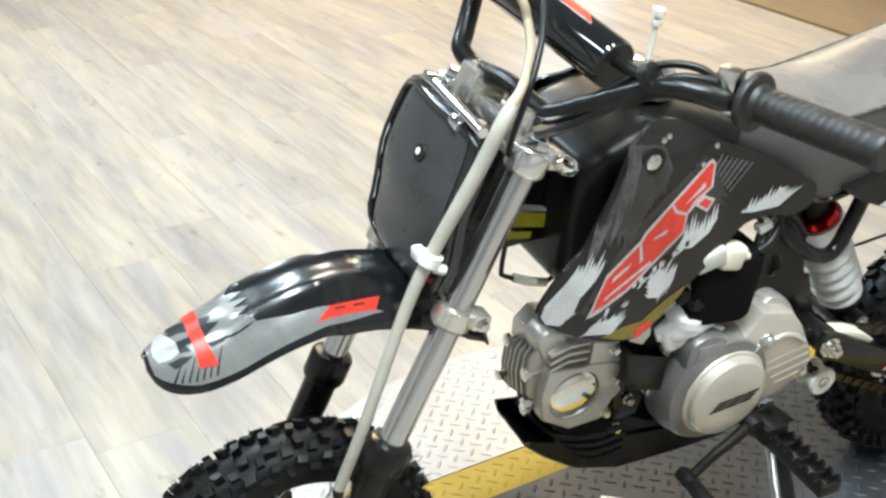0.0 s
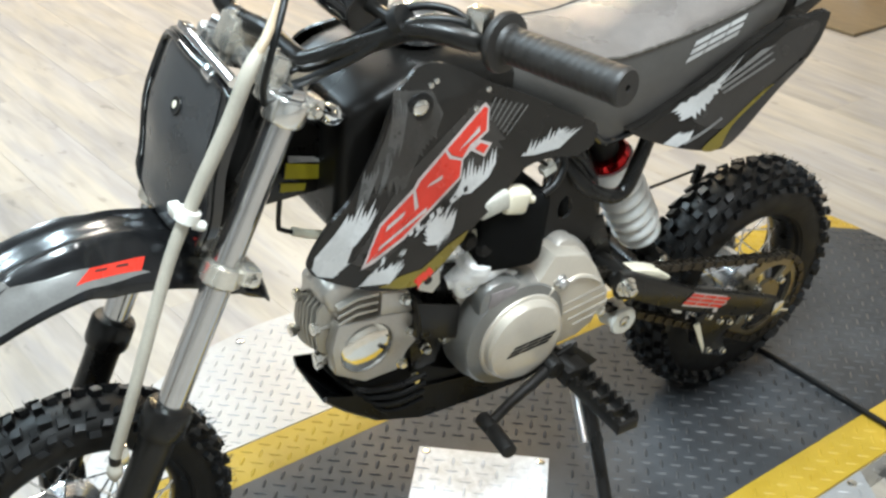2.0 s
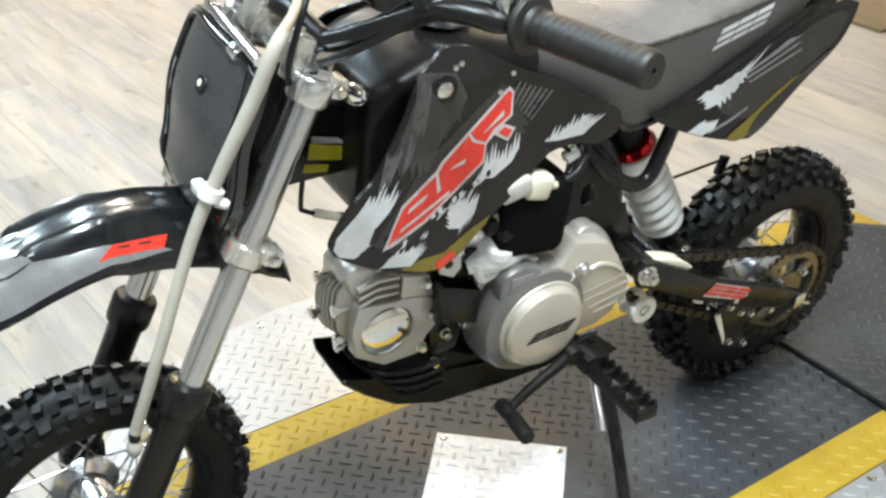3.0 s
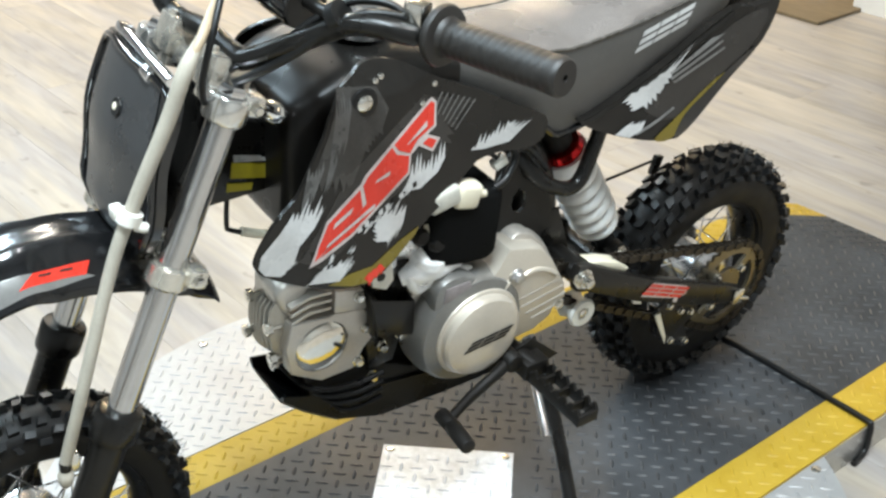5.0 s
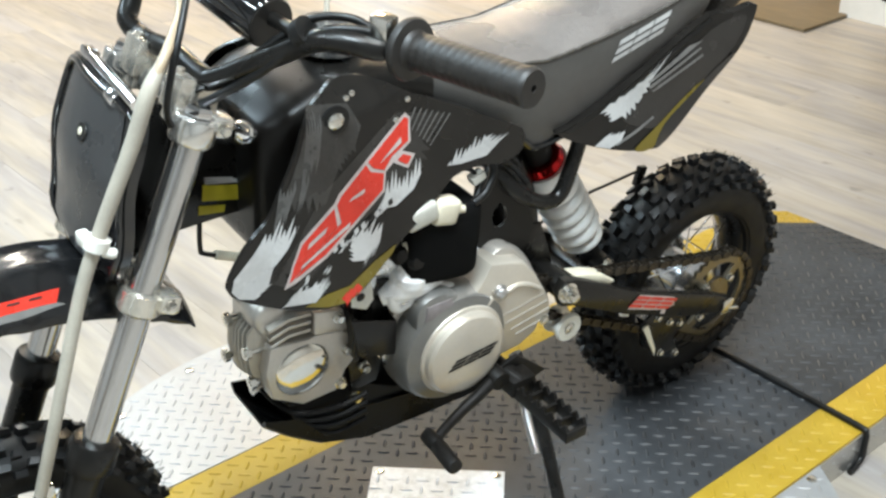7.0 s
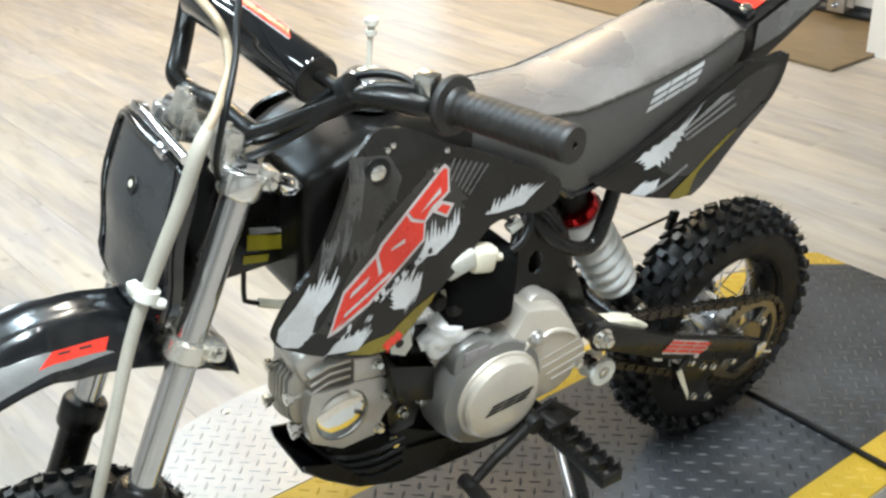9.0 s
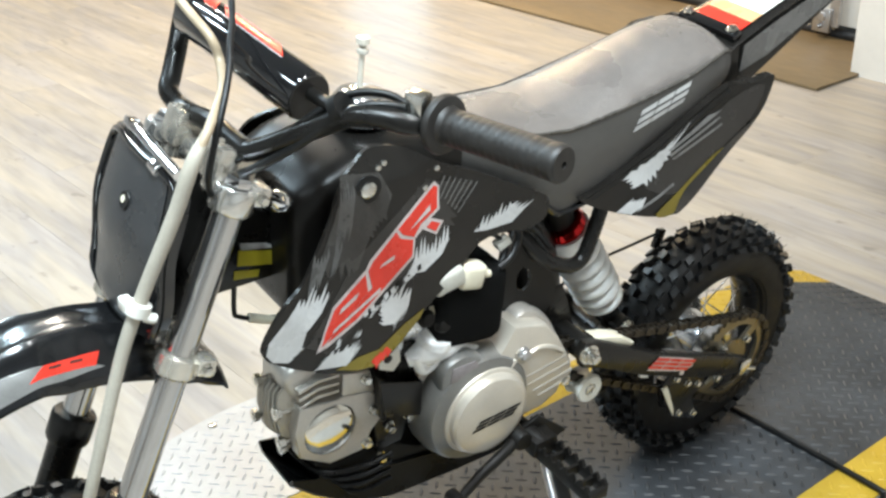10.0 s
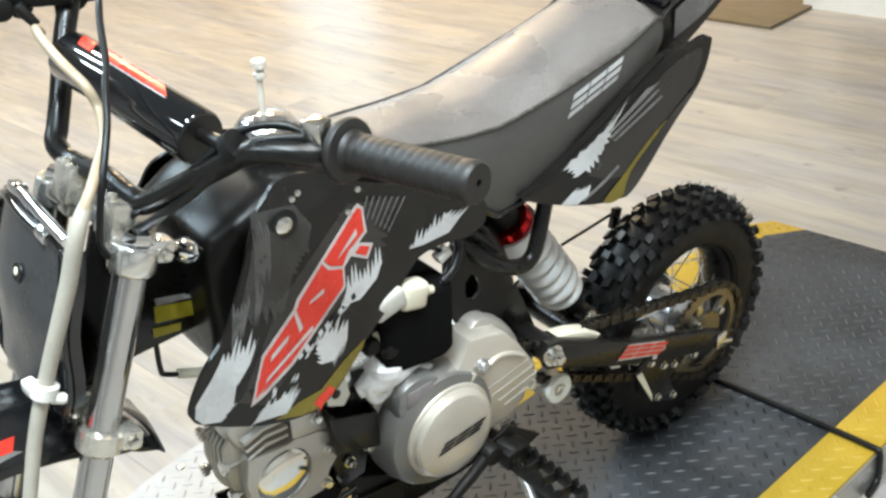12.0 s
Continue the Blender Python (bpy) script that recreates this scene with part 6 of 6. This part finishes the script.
fender_patch("red_mark", [(-1.194, 0.70), (-1.178, 0.90), (-1.185, -0.12), (-1.183, -0.52), (-1.178, -0.80), (-1.187, -0.78), (-1.196, -0.75), (-1.196, -0.60), (-1.197, -0.12)], M_RED, 0.0019, "red mark across the nose")
fender_patch("red_mark", [(-1.078, -0.86), (-1.06, -0.72), (-1.029, -0.72), (-1.002, -0.7), (-1.009, -0.84), (-1.043, -0.84)], M_RED, 0.0012, "red side mark")
for slit in ([(-1.056, -0.78), (-1.054, -0.76), (-1.041, -0.76), (-1.043, -0.78)], [(-1.034, -0.78), (-1.032, -0.76), (-1.02, -0.76), (-1.021, -0.78)]):
    fender_patch("mark_slit", slit, M_GREY, 0.0024)
# the fender's tail behind the fork
bm = bmesh.new()
slab(bm, [(-0.935, 0.535), (-0.905, 0.548), (-0.884, 0.516), (-0.867, 0.473), (-0.892, 0.484), (-0.915, 0.500)], -0.046, 0.046, 0.004)
part("fender_tail", bm, M_GLOSS, fender, "gloss black tail of the fender")


# ---- engine ----
bm = bmesh.new()
CASE = smooth_outline([(-0.628, 0.372), (-0.612, 0.325), (-0.575, 0.289), (-0.52, 0.268), (-0.46, 0.272), (-0.42, 0.282), (-0.377, 0.312), (-0.368, 0.345), (-0.390, 0.400), (-0.425, 0.440), (-0.462, 0.443), (-0.50, 0.425), (-0.56, 0.425), (-0.608, 0.415)], 4)
slab(bm, CASE, -0.066, 0.075, 0.010)
box(bm, (-0.64, 0, 0.395), (0.06, 0.10, 0.10), bevel=0.010)
engine = part("engine", bm, M_CAST, bike, "silver horizontal single-cylinder engine", 45)
# generator cover
bm = bmesh.new()
GC = (-0.533, 0.340)
lathe(bm, (-0.540, -0.055, 0.344), (0, -1, 0), [(0, 0.086), (0.020, 0.086), (0.024, 0.084), (0.038, 0.081), (0.044, 0.077), (0.046, 0.060)], 48)
slab(bm, smooth_outline([(-0.604, 0.400), (-0.598, 0.428), (-0.575, 0.438), (-0.548, 0.432), (-0.530, 0.410), (-0.540, 0.390), (-0.595, 0.385)], 4), -0.098, -0.05, 0.008)
part("generator_housing", bm, surface("grey_housing", (0.22, 0.215, 0.205), 0.38, metal=0.55, vary=0.08, scale=30, bump=0.06, bump_scale=600), engine, "darker grey generator housing", 45)
bm = bmesh.new()
slab(bm, [(-0.592, 0.404), (-0.590, 0.426), (-0.554, 0.427), (-0.540, 0.402), (-0.568, 0.403)], -0.0995, -0.0975, 0.001)
part("housing_label", bm, surface("grey_label", (0.20, 0.175, 0.175), 0.4, vary=0.2, scale=50), engine, "worn grey label")
bm = bmesh.new()
lathe(bm, (GC[0], -0.092, GC[1]), (0, -1, 0), [(0, 0.0660), (0.008, 0.0660), (0.011, 0.0645), (0.0125, 0.0605), (0.020, 0.0600), (0.0240, 0.0565), (0.0252, 0.050), (0.0258, 0.030), (0.0260, 0.004)], 64)
cover = part("generator_cover", bm, M_COVER, engine, "round champagne-silver generator cover")
emblem(cover, lambda x, z: 0.1180, (-0.563, 0.326), (0.068, 0.006), (0.006, 0.015), M_INK, None, 0.0006, name="dark_emblem", label="dark block emblem")
# sprocket cover with ribs behind the generator
bm = bmesh.new()
slab(bm, [(-0.52, 0.41), (-0.505, 0.428), (-0.491, 0.453), (-0.459, 0.446), (-0.436, 0.44), (-0.413, 0.413), (-0.384, 0.365), (-0.378, 0.338), (-0.396, 0.329), (-0.402, 0.314), (-0.428, 0.300), (-0.462, 0.296), (-0.48, 0.292)], -0.096, -0.05, 0.004)
sc = part("sprocket_cover", bm, M_COVER, engine, "champagne-silver sprocket cover with ribs", 45)
for x0, z0, x1, z1 in ((-0.467, 0.363, -0.396, 0.375), (-0.459, 0.349, -0.387, 0.361), (-0.448, 0.335, -0.381, 0.347), (-0.438, 0.323, -0.382, 0.333)):
    bm = bmesh.new()
    a, b = Vector((x0, -0.0944, z0)), Vector((x1, -0.0944, z1))
    tube(bm, [a, a.lerp(b, 0.5), b], 0.0024, 8, 2)
    part("rib", bm, M_RIB, sc)
# no recess here: a darker patch gives the pocket's shade by colour
bm = bmesh.new()
slab(bm, smooth_outline([(-0.486, 0.412), (-0.470, 0.414), (-0.466, 0.398), (-0.474, 0.390), (-0.484, 0.396)], 3), -0.0975, -0.094, 0)
part("pocket_shade", bm, M_FIN, sc, "darker flat patch for the shade of a pocket in the cover")
bm = bmesh.new()
lathe(bm, (-0.474, -0.094, 0.408), (0, -1, 0), [(0, 0.010), (0.006, 0.0095), (0.007, 0.0075), (0.012, 0.007), (0.013, 0.005)], 18)
part("shaft_boss", bm, M_STEEL, sc, "grey steel shaft boss")
bm = bmesh.new()
tube(bm, [(-0.512, -0.0955, 0.380), (-0.496, -0.0965, 0.392), (-0.486, -0.0965, 0.402)], 0.004, 8, 3)
tube(bm, [(-0.464, -0.0965, 0.402), (-0.446, -0.0965, 0.407), (-0.424, -0.0965, 0.400), (-0.404, -0.0955, 0.386)], 0.004, 8, 3)
part("cover_rim", bm, M_COVER, sc)
bolt(sc, (-0.390, -0.096, 0.330), (0, -1, 0), 0.006, 0.005)
bolt(engine, (-0.607, -0.070, 0.365), (0, -1, 0), 0.0055, 0.006)
bolt(engine, (-0.580, -0.070, 0.300), (0, -1, 0), 0.0055, 0.006)
# casting above the case
bm = bmesh.new()
slab(bm, smooth_outline([(-0.482, 0.430), (-0.472, 0.448), (-0.455, 0.455), (-0.434, 0.446), (-0.420, 0.420), (-0.44, 0.41)], 4), -0.074, -0.02, 0.006)
part("case_hump", bm, M_CAST, engine, "silver hump on the case")
# the lamplit glare on this casting comes from its near-white colour
bm = bmesh.new()
tube(bm, [(-0.636, -0.062, 0.438), (-0.614, -0.070, 0.446), (-0.586, -0.070, 0.446), (-0.552, -0.062, 0.436)], lambda t: 0.012 + 0.007 * math.sin(math.pi * t), 16, 6)
lathe(bm, (-0.602, -0.070, 0.458), (0.1, -0.2, 1), [(0, 0.024), (0.010, 0.022), (0.014, 0.016), (0.020, 0.014)], 20)
tube(bm, [(-0.63, -0.074, 0.449), (-0.62, -0.074, 0.423), (-0.605, -0.074, 0.424), (-0.586, -0.074, 0.432), (-0.558, -0.074, 0.431), (-0.529, -0.074, 0.422)], lambda t: 0.0085 - 0.003 * t, 12, 4)
part("intake_casting", bm, M_LITCAST, engine, "rounded casting above the case, whitened as if lamp-lit")
# cylinder
bm = bmesh.new()
rod(bm, (-0.600, 0, 0.385), (-0.680, 0, 0.388), 0.044, n=28)
cyl = part("cylinder", bm, M_MATT, engine, "black finned cylinder")
for k in range(6):
    bm = bmesh.new()
    box(bm, (-0.615 - k * 0.0105, 0, 0.387), (0.0035, 0.112, 0.122), bevel=0.001, segs=1)
    part("cylinder_fin", bm, M_MATT, cyl)
# cylinder head
HD = [(-0.788, 0.440), (-0.770, 0.458), (-0.740, 0.456), (-0.690, 0.444), (-0.674, 0.436), (-0.674, 0.366), (-0.684, 0.318), (-0.70, 0.308), (-0.755, 0.314), (-0.776, 0.336), (-0.788, 0.390)]
bm = bmesh.new()
slab(bm, HD, -0.046, 0.030, 0.004)
head = part("cylinder_head", bm, M_CAST, engine, "silver cylinder head with fins", 40)
bm = bmesh.new()
slab(bm, [(-0.786, 0.418), (-0.735, 0.413), (-0.727, 0.415), (-0.690, 0.408), (-0.679, 0.400), (-0.672, 0.358), (-0.684, 0.345), (-0.697, 0.318), (-0.744, 0.316), (-0.785, 0.342), (-0.793, 0.382)], -0.064, -0.04, 0.003)
slab(bm, [(-0.727, 0.447), (-0.688, 0.437), (-0.680, 0.404), (-0.727, 0.413)], -0.062, -0.04, 0.002)
part("head_cover", bm, M_CAST, head, "silver side cover", 40)
for k in range(3):
    bm = bmesh.new()
    z = 0.449 - k * 0.0115
    slab(bm, [(-0.786 + k * 0.001, z - 0.006), (-0.760, z + 0.002), (-0.731, z), (-0.731, z - 0.0045), (-0.760, z - 0.0025), (-0.786 + k * 0.001, z - 0.0105)], -0.0615, 0.02, 0.0008)
    part("fin", bm, M_CAST, head)
bm = bmesh.new()
slab(bm, smooth_outline([(-0.800, 0.455), (-0.787, 0.470), (-0.762, 0.462), (-0.756, 0.444), (-0.770, 0.426), (-0.790, 0.428)], 4), -0.052, -0.012, 0.008, 3)
part("head_boss", bm, M_CAST, head, "bright rounded boss on the head", 50)
for k in range(7):
    bm = bmesh.new()
    y = -0.046 + k * 0.0125
    x0 = -0.806 + 0.012 * (k / 6) ** 2
    z0, z1 = 0.446 - 0.0050 * k, 0.366 - 0.0060 * k
    slab(bm, [(-0.770, z0), (x0 + 0.008, z0), (x0, z0 - 0.010), (x0 - 0.002, (z0 + z1) / 2), (x0 + 0.004, z1 + 0.008), (x0 + 0.014, z1), (-0.770, z1)], y - 0.0020, y + 0.0020, 0.0008)
    part("fin", bm, M_FIN, head)
bm = bmesh.new()
lathe(bm, (-0.744, -0.058, 0.371), (0, -1, 0), [(0, 0.041), (0.004, 0.041), (0.006, 0.038), (0.0058, 0.0365), (0.009, 0.034), (0.0125, 0.024), (0.014, 0.010), (0.0142, 0.002)], 44)
part("valve_cap", bm, M_POLISH, head, "polished round valve cap")
for bx, by, bz in ((-0.802, -0.046, 0.410), (-0.796, -0.044, 0.362), (-0.800, 0.006, 0.425), (-0.800, 0.015, 0.365), (-0.790, -0.036, 0.345)):
    bm = bmesh.new()
    rod(bm, (bx + 0.02, by, bz), (bx - 0.010, by, bz), 0.0042, n=8)
    lathe(bm, (bx - 0.002, by, bz), (-1, 0, 0), [(0, 0.0085), (0.007, 0.0085)], 6)
    part("stud", bm, M_BOLT, head, "zinc stud and nut")
for bx, bz in ((-0.683, 0.378), (-0.695, 0.430), (-0.692, 0.328)):
    bolt(head, (bx, -0.062, bz), (0, -1, 0), 0.006, 0.008)
# mounting bracket and dark parts between head and case
bm = bmesh.new()
slab(bm, [(-0.686, 0.484), (-0.657, 0.476), (-0.653, 0.448), (-0.663, 0.436), (-0.683, 0.446)], -0.075, -0.071, 0.001)
brk = part("mount_bracket", bm, M_NYLON, engine, "pale mounting bracket with hole")
bm = bmesh.new()
lathe(bm, (-0.672, -0.0755, 0.458), (0, -1, 0), [(0, 0.006), (0.0006, 0.005)], 14)
part("bracket_hole", bm, M_INK, brk)
bm = bmesh.new()
slab(bm, [(-0.672, 0.455), (-0.628, 0.462), (-0.612, 0.420), (-0.618, 0.360), (-0.632, 0.300), (-0.670, 0.296), (-0.678, 0.36)], -0.056, 0.05, 0.004)
box(bm, (-0.640, -0.03, 0.452), (0.060, 0.07, 0.016), bevel=0.003)
dark = part("engine_cowl", bm, M_FRAME, engine, "black cowl over the cylinder")
for bx, bz in ((-0.642, 0.385), (-0.655, 0.335), (-0.628, 0.345), (-0.668, 0.292)):
    bolt(dark, (bx, -0.058, bz), (0, -1, 0), 0.0062, 0.010)
bm = bmesh.new()
BX = [(-0.687, 0.431), (-0.623, 0.407), (-0.621, 0.354), (-0.674, 0.371)]
slab(bm, BX, -0.080, -0.077, 0.001)
for (x0, z0), (x1, z1) in ((BX[0], BX[3]), (BX[1], BX[2])):
    box(bm, ((x0 + x1) / 2, -0.060, (z0 + z1) / 2), (0.003, 0.036, abs(z1 - z0)), bevel=0.001)
part("regulator_box", bm, M_FRAME, engine, "open black sheet-metal box")
bm = bmesh.new()
rod(bm, (-0.612, -0.062, 0.322), (-0.588, -0.072, 0.318), 0.010, 0.008, soft=0.002)
rod(bm, (-0.622, -0.058, 0.330), (-0.606, -0.064, 0.322), 0.006)
part("oil_fitting", bm, M_POLISH, engine, "bright brass-toned fitting")

# ---- carburettor, filter and wiring ----
bm = bmesh.new()
rod(bm, (-0.640, -0.035, 0.478), (-0.585, -0.045, 0.470), 0.026, 0.024, n=20, soft=0.004)
rod(bm, (-0.612, -0.042, 0.44), (-0.612, -0.042, 0.505), 0.020, n=18, soft=0.004)
box(bm, (-0.648, -0.03, 0.470), (0.012, 0.07, 0.050), bevel=0.004)
rod(bm, (-0.622, -0.056, 0.438), (-0.560, -0.062, 0.430), 0.021, 0.019, n=20, soft=0.004)
lathe(bm, (-0.603, -0.060, 0.436), (0.1, -1, 0.1), [(0, 0.019), (0.014, 0.019), (0.018, 0.014), (0.019, 0.006)], 20)
carb = part("carburettor", bm, M_BRIGHT, bike, "bright silver carburettor")
bm = bmesh.new()
for p in ((-0.655, -0.06, 0.500), (-0.625, -0.075, 0.505), (-0.600, -0.075, 0.488)):
    lathe(bm, p, (0, -1, 0.2), [(0, 0.010), (0.010, 0.012), (0.016, 0.008)], 14)
tube(bm, [(-0.66, -0.05, 0.52), (-0.63, -0.07, 0.512), (-0.60, -0.07, 0.515), (-0.585, -0.06, 0.50)], 0.006, 8)
part("choke_body", bm, M_MATT, carb, "black choke fittings")
bm = bmesh.new()
loops = []
for k, (x, g) in enumerate(((-0.611, 0.82), (-0.607, 0.94), (-0.595, 1.0), (-0.555, 1.03), (-0.522, 1.03), (-0.511, 0.97), (-0.507, 0.86))):
    L = []
    for j in range(24):
        a = 2 * math.pi * j / 24
        c, s = math.cos(a), math.sin(a)
        L.append((x + 0.012 * s * 0.3, -0.045 + 0.046 * g * math.copysign(abs(c) ** 0.28, c), 0.499 + 0.053 * g * math.copysign(abs(s) ** 0.28, s) + (x + 0.555) * -0.10))
    loops.append(L)
loft(bm, loops)
filt = part("air_filter", bm, M_FOAM, bike, "black foam air filter", 60)
bm = bmesh.new()
lathe(bm, (-0.618, -0.066, 0.506), (1, 0, 0), [(0, 0.013), (0.002, 0.0155), (0.012, 0.0155), (0.014, 0.013)], 18)
part("filter_collar", bm, M_CREAM, filt, "cream collar")
bm = bmesh.new()
box(bm, (-0.566, -0.086, 0.553), (0.036, 0.026, 0.034), Matrix.Rotation(radians(14), 4, "Y"), bevel=0.007, segs=3)
lathe(bm, (-0.548, -0.086, 0.549), (1, -0.1, -0.25), [(0, 0.009), (0.004, 0.006), (0.012, 0.005)], 16)
plug = part("wiring_plug", bm, M_CREAM, bike, "cream plastic wiring plug")
bm = bmesh.new()
box(bm, (-0.603, -0.090, 0.560), (0.044, 0.022, 0.028), Matrix.Rotation(radians(-12), 4, "Y"), bevel=0.006, segs=3)
part("plug_cover", bm, surface("milky_plastic", (0.50, 0.485, 0.43), 0.3, vary=0.12, scale=60), plug, "milky translucent plug cover")
bm = bmesh.new()
tube(bm, [(-0.520, -0.085, 0.548), (-0.500, -0.083, 0.558), (-0.485, -0.075, 0.580), (-0.495, -0.068, 0.596), (-0.53, -0.065, 0.598), (-0.56, -0.06, 0.575)], 0.0052, 10)
tube(bm, [(-0.522, -0.084, 0.544), (-0.504, -0.075, 0.565), (-0.52, -0.07, 0.588), (-0.555, -0.07, 0.592)], 0.003, 8)
tube(bm, [(-0.49, -0.06, 0.55), (-0.475, -0.055, 0.57), (-0.44, -0.05, 0.565), (-0.41, -0.055, 0.53)], 0.0042, 8)
part("wire", bm, M_INK, plug, "black wires")
bm = bmesh.new()
box(bm, (-0.508, -0.072, 0.575), (0.020, 0.014, 0.012), Matrix.Rotation(radians(-25), 4, "Y"), bevel=0.002)
part("small_plug", bm, M_NYLON, plug, "small white plug")

# ---- skid plate ----
bm = bmesh.new()
SK = [(-0.787, 0.279, 0.046), (-0.756, 0.252, 0.049), (-0.710, 0.221, 0.053), (-0.647, 0.202, 0.056), (-0.55, 0.200, 0.057), (-0.47, 0.200, 0.056), (-0.415, 0.212, 0.052)]
loops = []
for x, z, w in SK:
    hgt = 0.050 * smoothstep(-0.80, -0.70, x) * (1 - 0.75 * smoothstep(-0.62, -0.42, x)) + 0.012
    loops.append([(x, -w, z + hgt), (x, -w - 0.001, z + 0.008), (x, -w + 0.008, z), (x, w - 0.008, z), (x, w + 0.001, z + 0.008), (x, w, z + hgt), (x, w - 0.003, z + hgt), (x, w - 0.010, z + 0.004), (x, -w + 0.010, z + 0.004), (x, -w + 0.003, z + hgt)])
loft(bm, loops)
skid = part("skid_plate", bm, M_SKID, bike, "black steel skid plate under the engine")
for k in range(4):
    bm = bmesh.new()
    z = 0.305 - k * 0.014
    tube(bm, [(-0.770 + k * 0.012, 0.02, z), (-0.755 + k * 0.012, -0.052, z - 0.004), (-0.70, -0.066, z - 0.012), (-0.655, -0.067, z - 0.008)], 0.004, 8, 5)
    part("louvre", bm, M_SKID, skid)
# solid black filler that stands in for the shade above the skid plate
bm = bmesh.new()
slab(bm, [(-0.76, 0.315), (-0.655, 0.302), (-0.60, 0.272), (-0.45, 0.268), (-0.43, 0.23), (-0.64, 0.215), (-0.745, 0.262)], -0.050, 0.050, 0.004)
part("belly_shade", bm, M_MATT, skid, "matt black filler for the shade between engine and plate")

# ---- foot peg, gear lever, kickstand ----
bm = bmesh.new()
rod(bm, (-0.445, -0.070, 0.275), (-0.438, -0.125, 0.270), 0.016, n=16, soft=0.002)
box(bm, (-0.436, -0.115, 0.271), (0.040, 0.030, 0.028), bevel=0.004)
slab(bm, [(-0.455, 0.290), (-0.425, 0.300), (-0.37, 0.252), (-0.405, 0.240), (-0.44, 0.255)], -0.098, -0.092, 0.001)
bmesh.ops.translate(bm, vec=(-0.006, 0, -0.014), verts=bm.verts)
peg = part("foot_peg", bm, M_MATT, bike, "black serrated foot peg")
bm = bmesh.new()
box(bm, (-0.4445, -0.185, 0.265), (0.005, 0.120, 0.018), bevel=0.0015)
box(bm, (-0.4145, -0.185, 0.265), (0.005, 0.120, 0.018), bevel=0.0015)
box(bm, (-0.4295, -0.243, 0.265), (0.035, 0.006, 0.018), bevel=0.0015)
for yy in (-0.16, -0.19, -0.22):
    box(bm, (-0.4295, yy, 0.265), (0.028, 0.004, 0.016))
for k in range(8):
    for xx in (-0.4445, -0.4145):
        y = -0.135 - k * 0.0148
        t = [bm.verts.new(p) for p in ((xx - 0.003, y - 0.006, 0.273), (xx + 0.003, y - 0.006, 0.273), (xx + 0.003, y + 0.006, 0.273), (xx - 0.003, y + 0.006, 0.273))]
        q = [bm.verts.new(p) for p in ((xx - 0.002, y - 0.0015, 0.282), (xx + 0.002, y - 0.0015, 0.282), (xx + 0.002, y + 0.0015, 0.282), (xx - 0.002, y + 0.0015, 0.282))]
        bm.faces.new(q)
        bridge(bm, t, q)
bmesh.ops.translate(bm, vec=(-0.010, 0.010, -0.014), verts=bm.verts)
part("peg_cage", bm, M_MATT, peg, "serrated peg cage")
bm = bmesh.new()
rod(bm, (-0.484, -0.080, 0.286), (-0.484, -0.130, 0.284), 0.014, n=16, soft=0.002)
tube(bm, [(-0.484, -0.118, 0.284), (-0.520, -0.127, 0.275), (-0.559, -0.134, 0.263), (-0.605, -0.148, 0.252)], lambda t: 0.0085 - 0.0022 * t, 12)
rod(bm, (-0.606, -0.133, 0.254), (-0.606, -0.165, 0.254), 0.0105, n=14, soft=0.002)
lever = part("gear_lever", bm, M_MATT, bike, "black gear lever")
bm = bmesh.new()
rod(bm, (-0.606, -0.158, 0.254), (-0.613, -0.206, 0.258), 0.0108, n=16, soft=0.003)
part("lever_rubber", bm, M_RUBBER, lever, "black rubber lever tip")
bm = bmesh.new()
tube(bm, [(-0.412, -0.070, 0.262), (-0.404, -0.100, 0.215), (-0.404, -0.140, 0.160), (-0.415, -0.185, 0.112), (-0.434, -0.256, 0.034)], 0.0100, 12, 4)
box(bm, (-0.435, -0.260, 0.033), (0.036, 0.030, 0.006), Matrix.Rotation(radians(-6.5), 4, "X"), bevel=0.002)
stand = part("kickstand", bm, M_FRAME, bike, "black kickstand, folded out")
bm = bmesh.new()
a, b = Vector((-0.425, -0.100, 0.232)), Vector((-0.424, -0.150, 0.142))
d, u, v = basis(b - a)
hel = [a.lerp(b, k / 240) + (u * math.cos(k * 0.75) + v * math.sin(k * 0.75)) * 0.0052 for k in range(241)]
tube(bm, hel, 0.0013, 5, 1, smooth=False)
part("return_spring", bm, M_STEEL, stand, "bright return spring")

# ---- tie-down cord across the stage ----
bm = bmesh.new()
tube(bm, [(0.668, 0.306, 0.006), (0.664, 0.20, 0.0055), (0.660, 0.05, 0.0055), (0.655, -0.05, 0.0055), (0.649, -0.18, 0.0055), (0.642, -0.300, 0.006), (0.641, -0.3145, 0.001), (0.640, -0.3165, -0.022), (0.637, -0.3165, -0.044), (0.622, -0.3175, -0.0525), (0.600, -0.320, -0.0535)], 0.0052, 10, 6)
tagged(part("tie_down_cord", bm, M_INK), "black cord laid across the stage behind the tyre", "cord")

# ---- floor planks ----
PW, PL = 0.181, 1.22
bm = bmesh.new()
box(bm, (0, 0, -0.004), (PW - 0.0003, PL - 0.0003, 0.008), bevel=0.00025, segs=1)
plank_mesh = mesh_of("plank", bm, M_FLOOR)
rnd = random.Random(5)
px = -3.8
while px < 2.78:
    oy = -3.9 - rnd.random() * 0.9
    while oy < 5.56:
        lo, hi = max(oy, -3.56), min(oy + PL, 5.56)
        if hi - lo > 0.15:
            share("plank", plank_mesh, floor, Matrix.Translation((px, (lo + hi) / 2, FLOOR)) @ Matrix.Diagonal((1, (hi - lo) / PL, 1, 1)))
        oy += PL
    px += PW
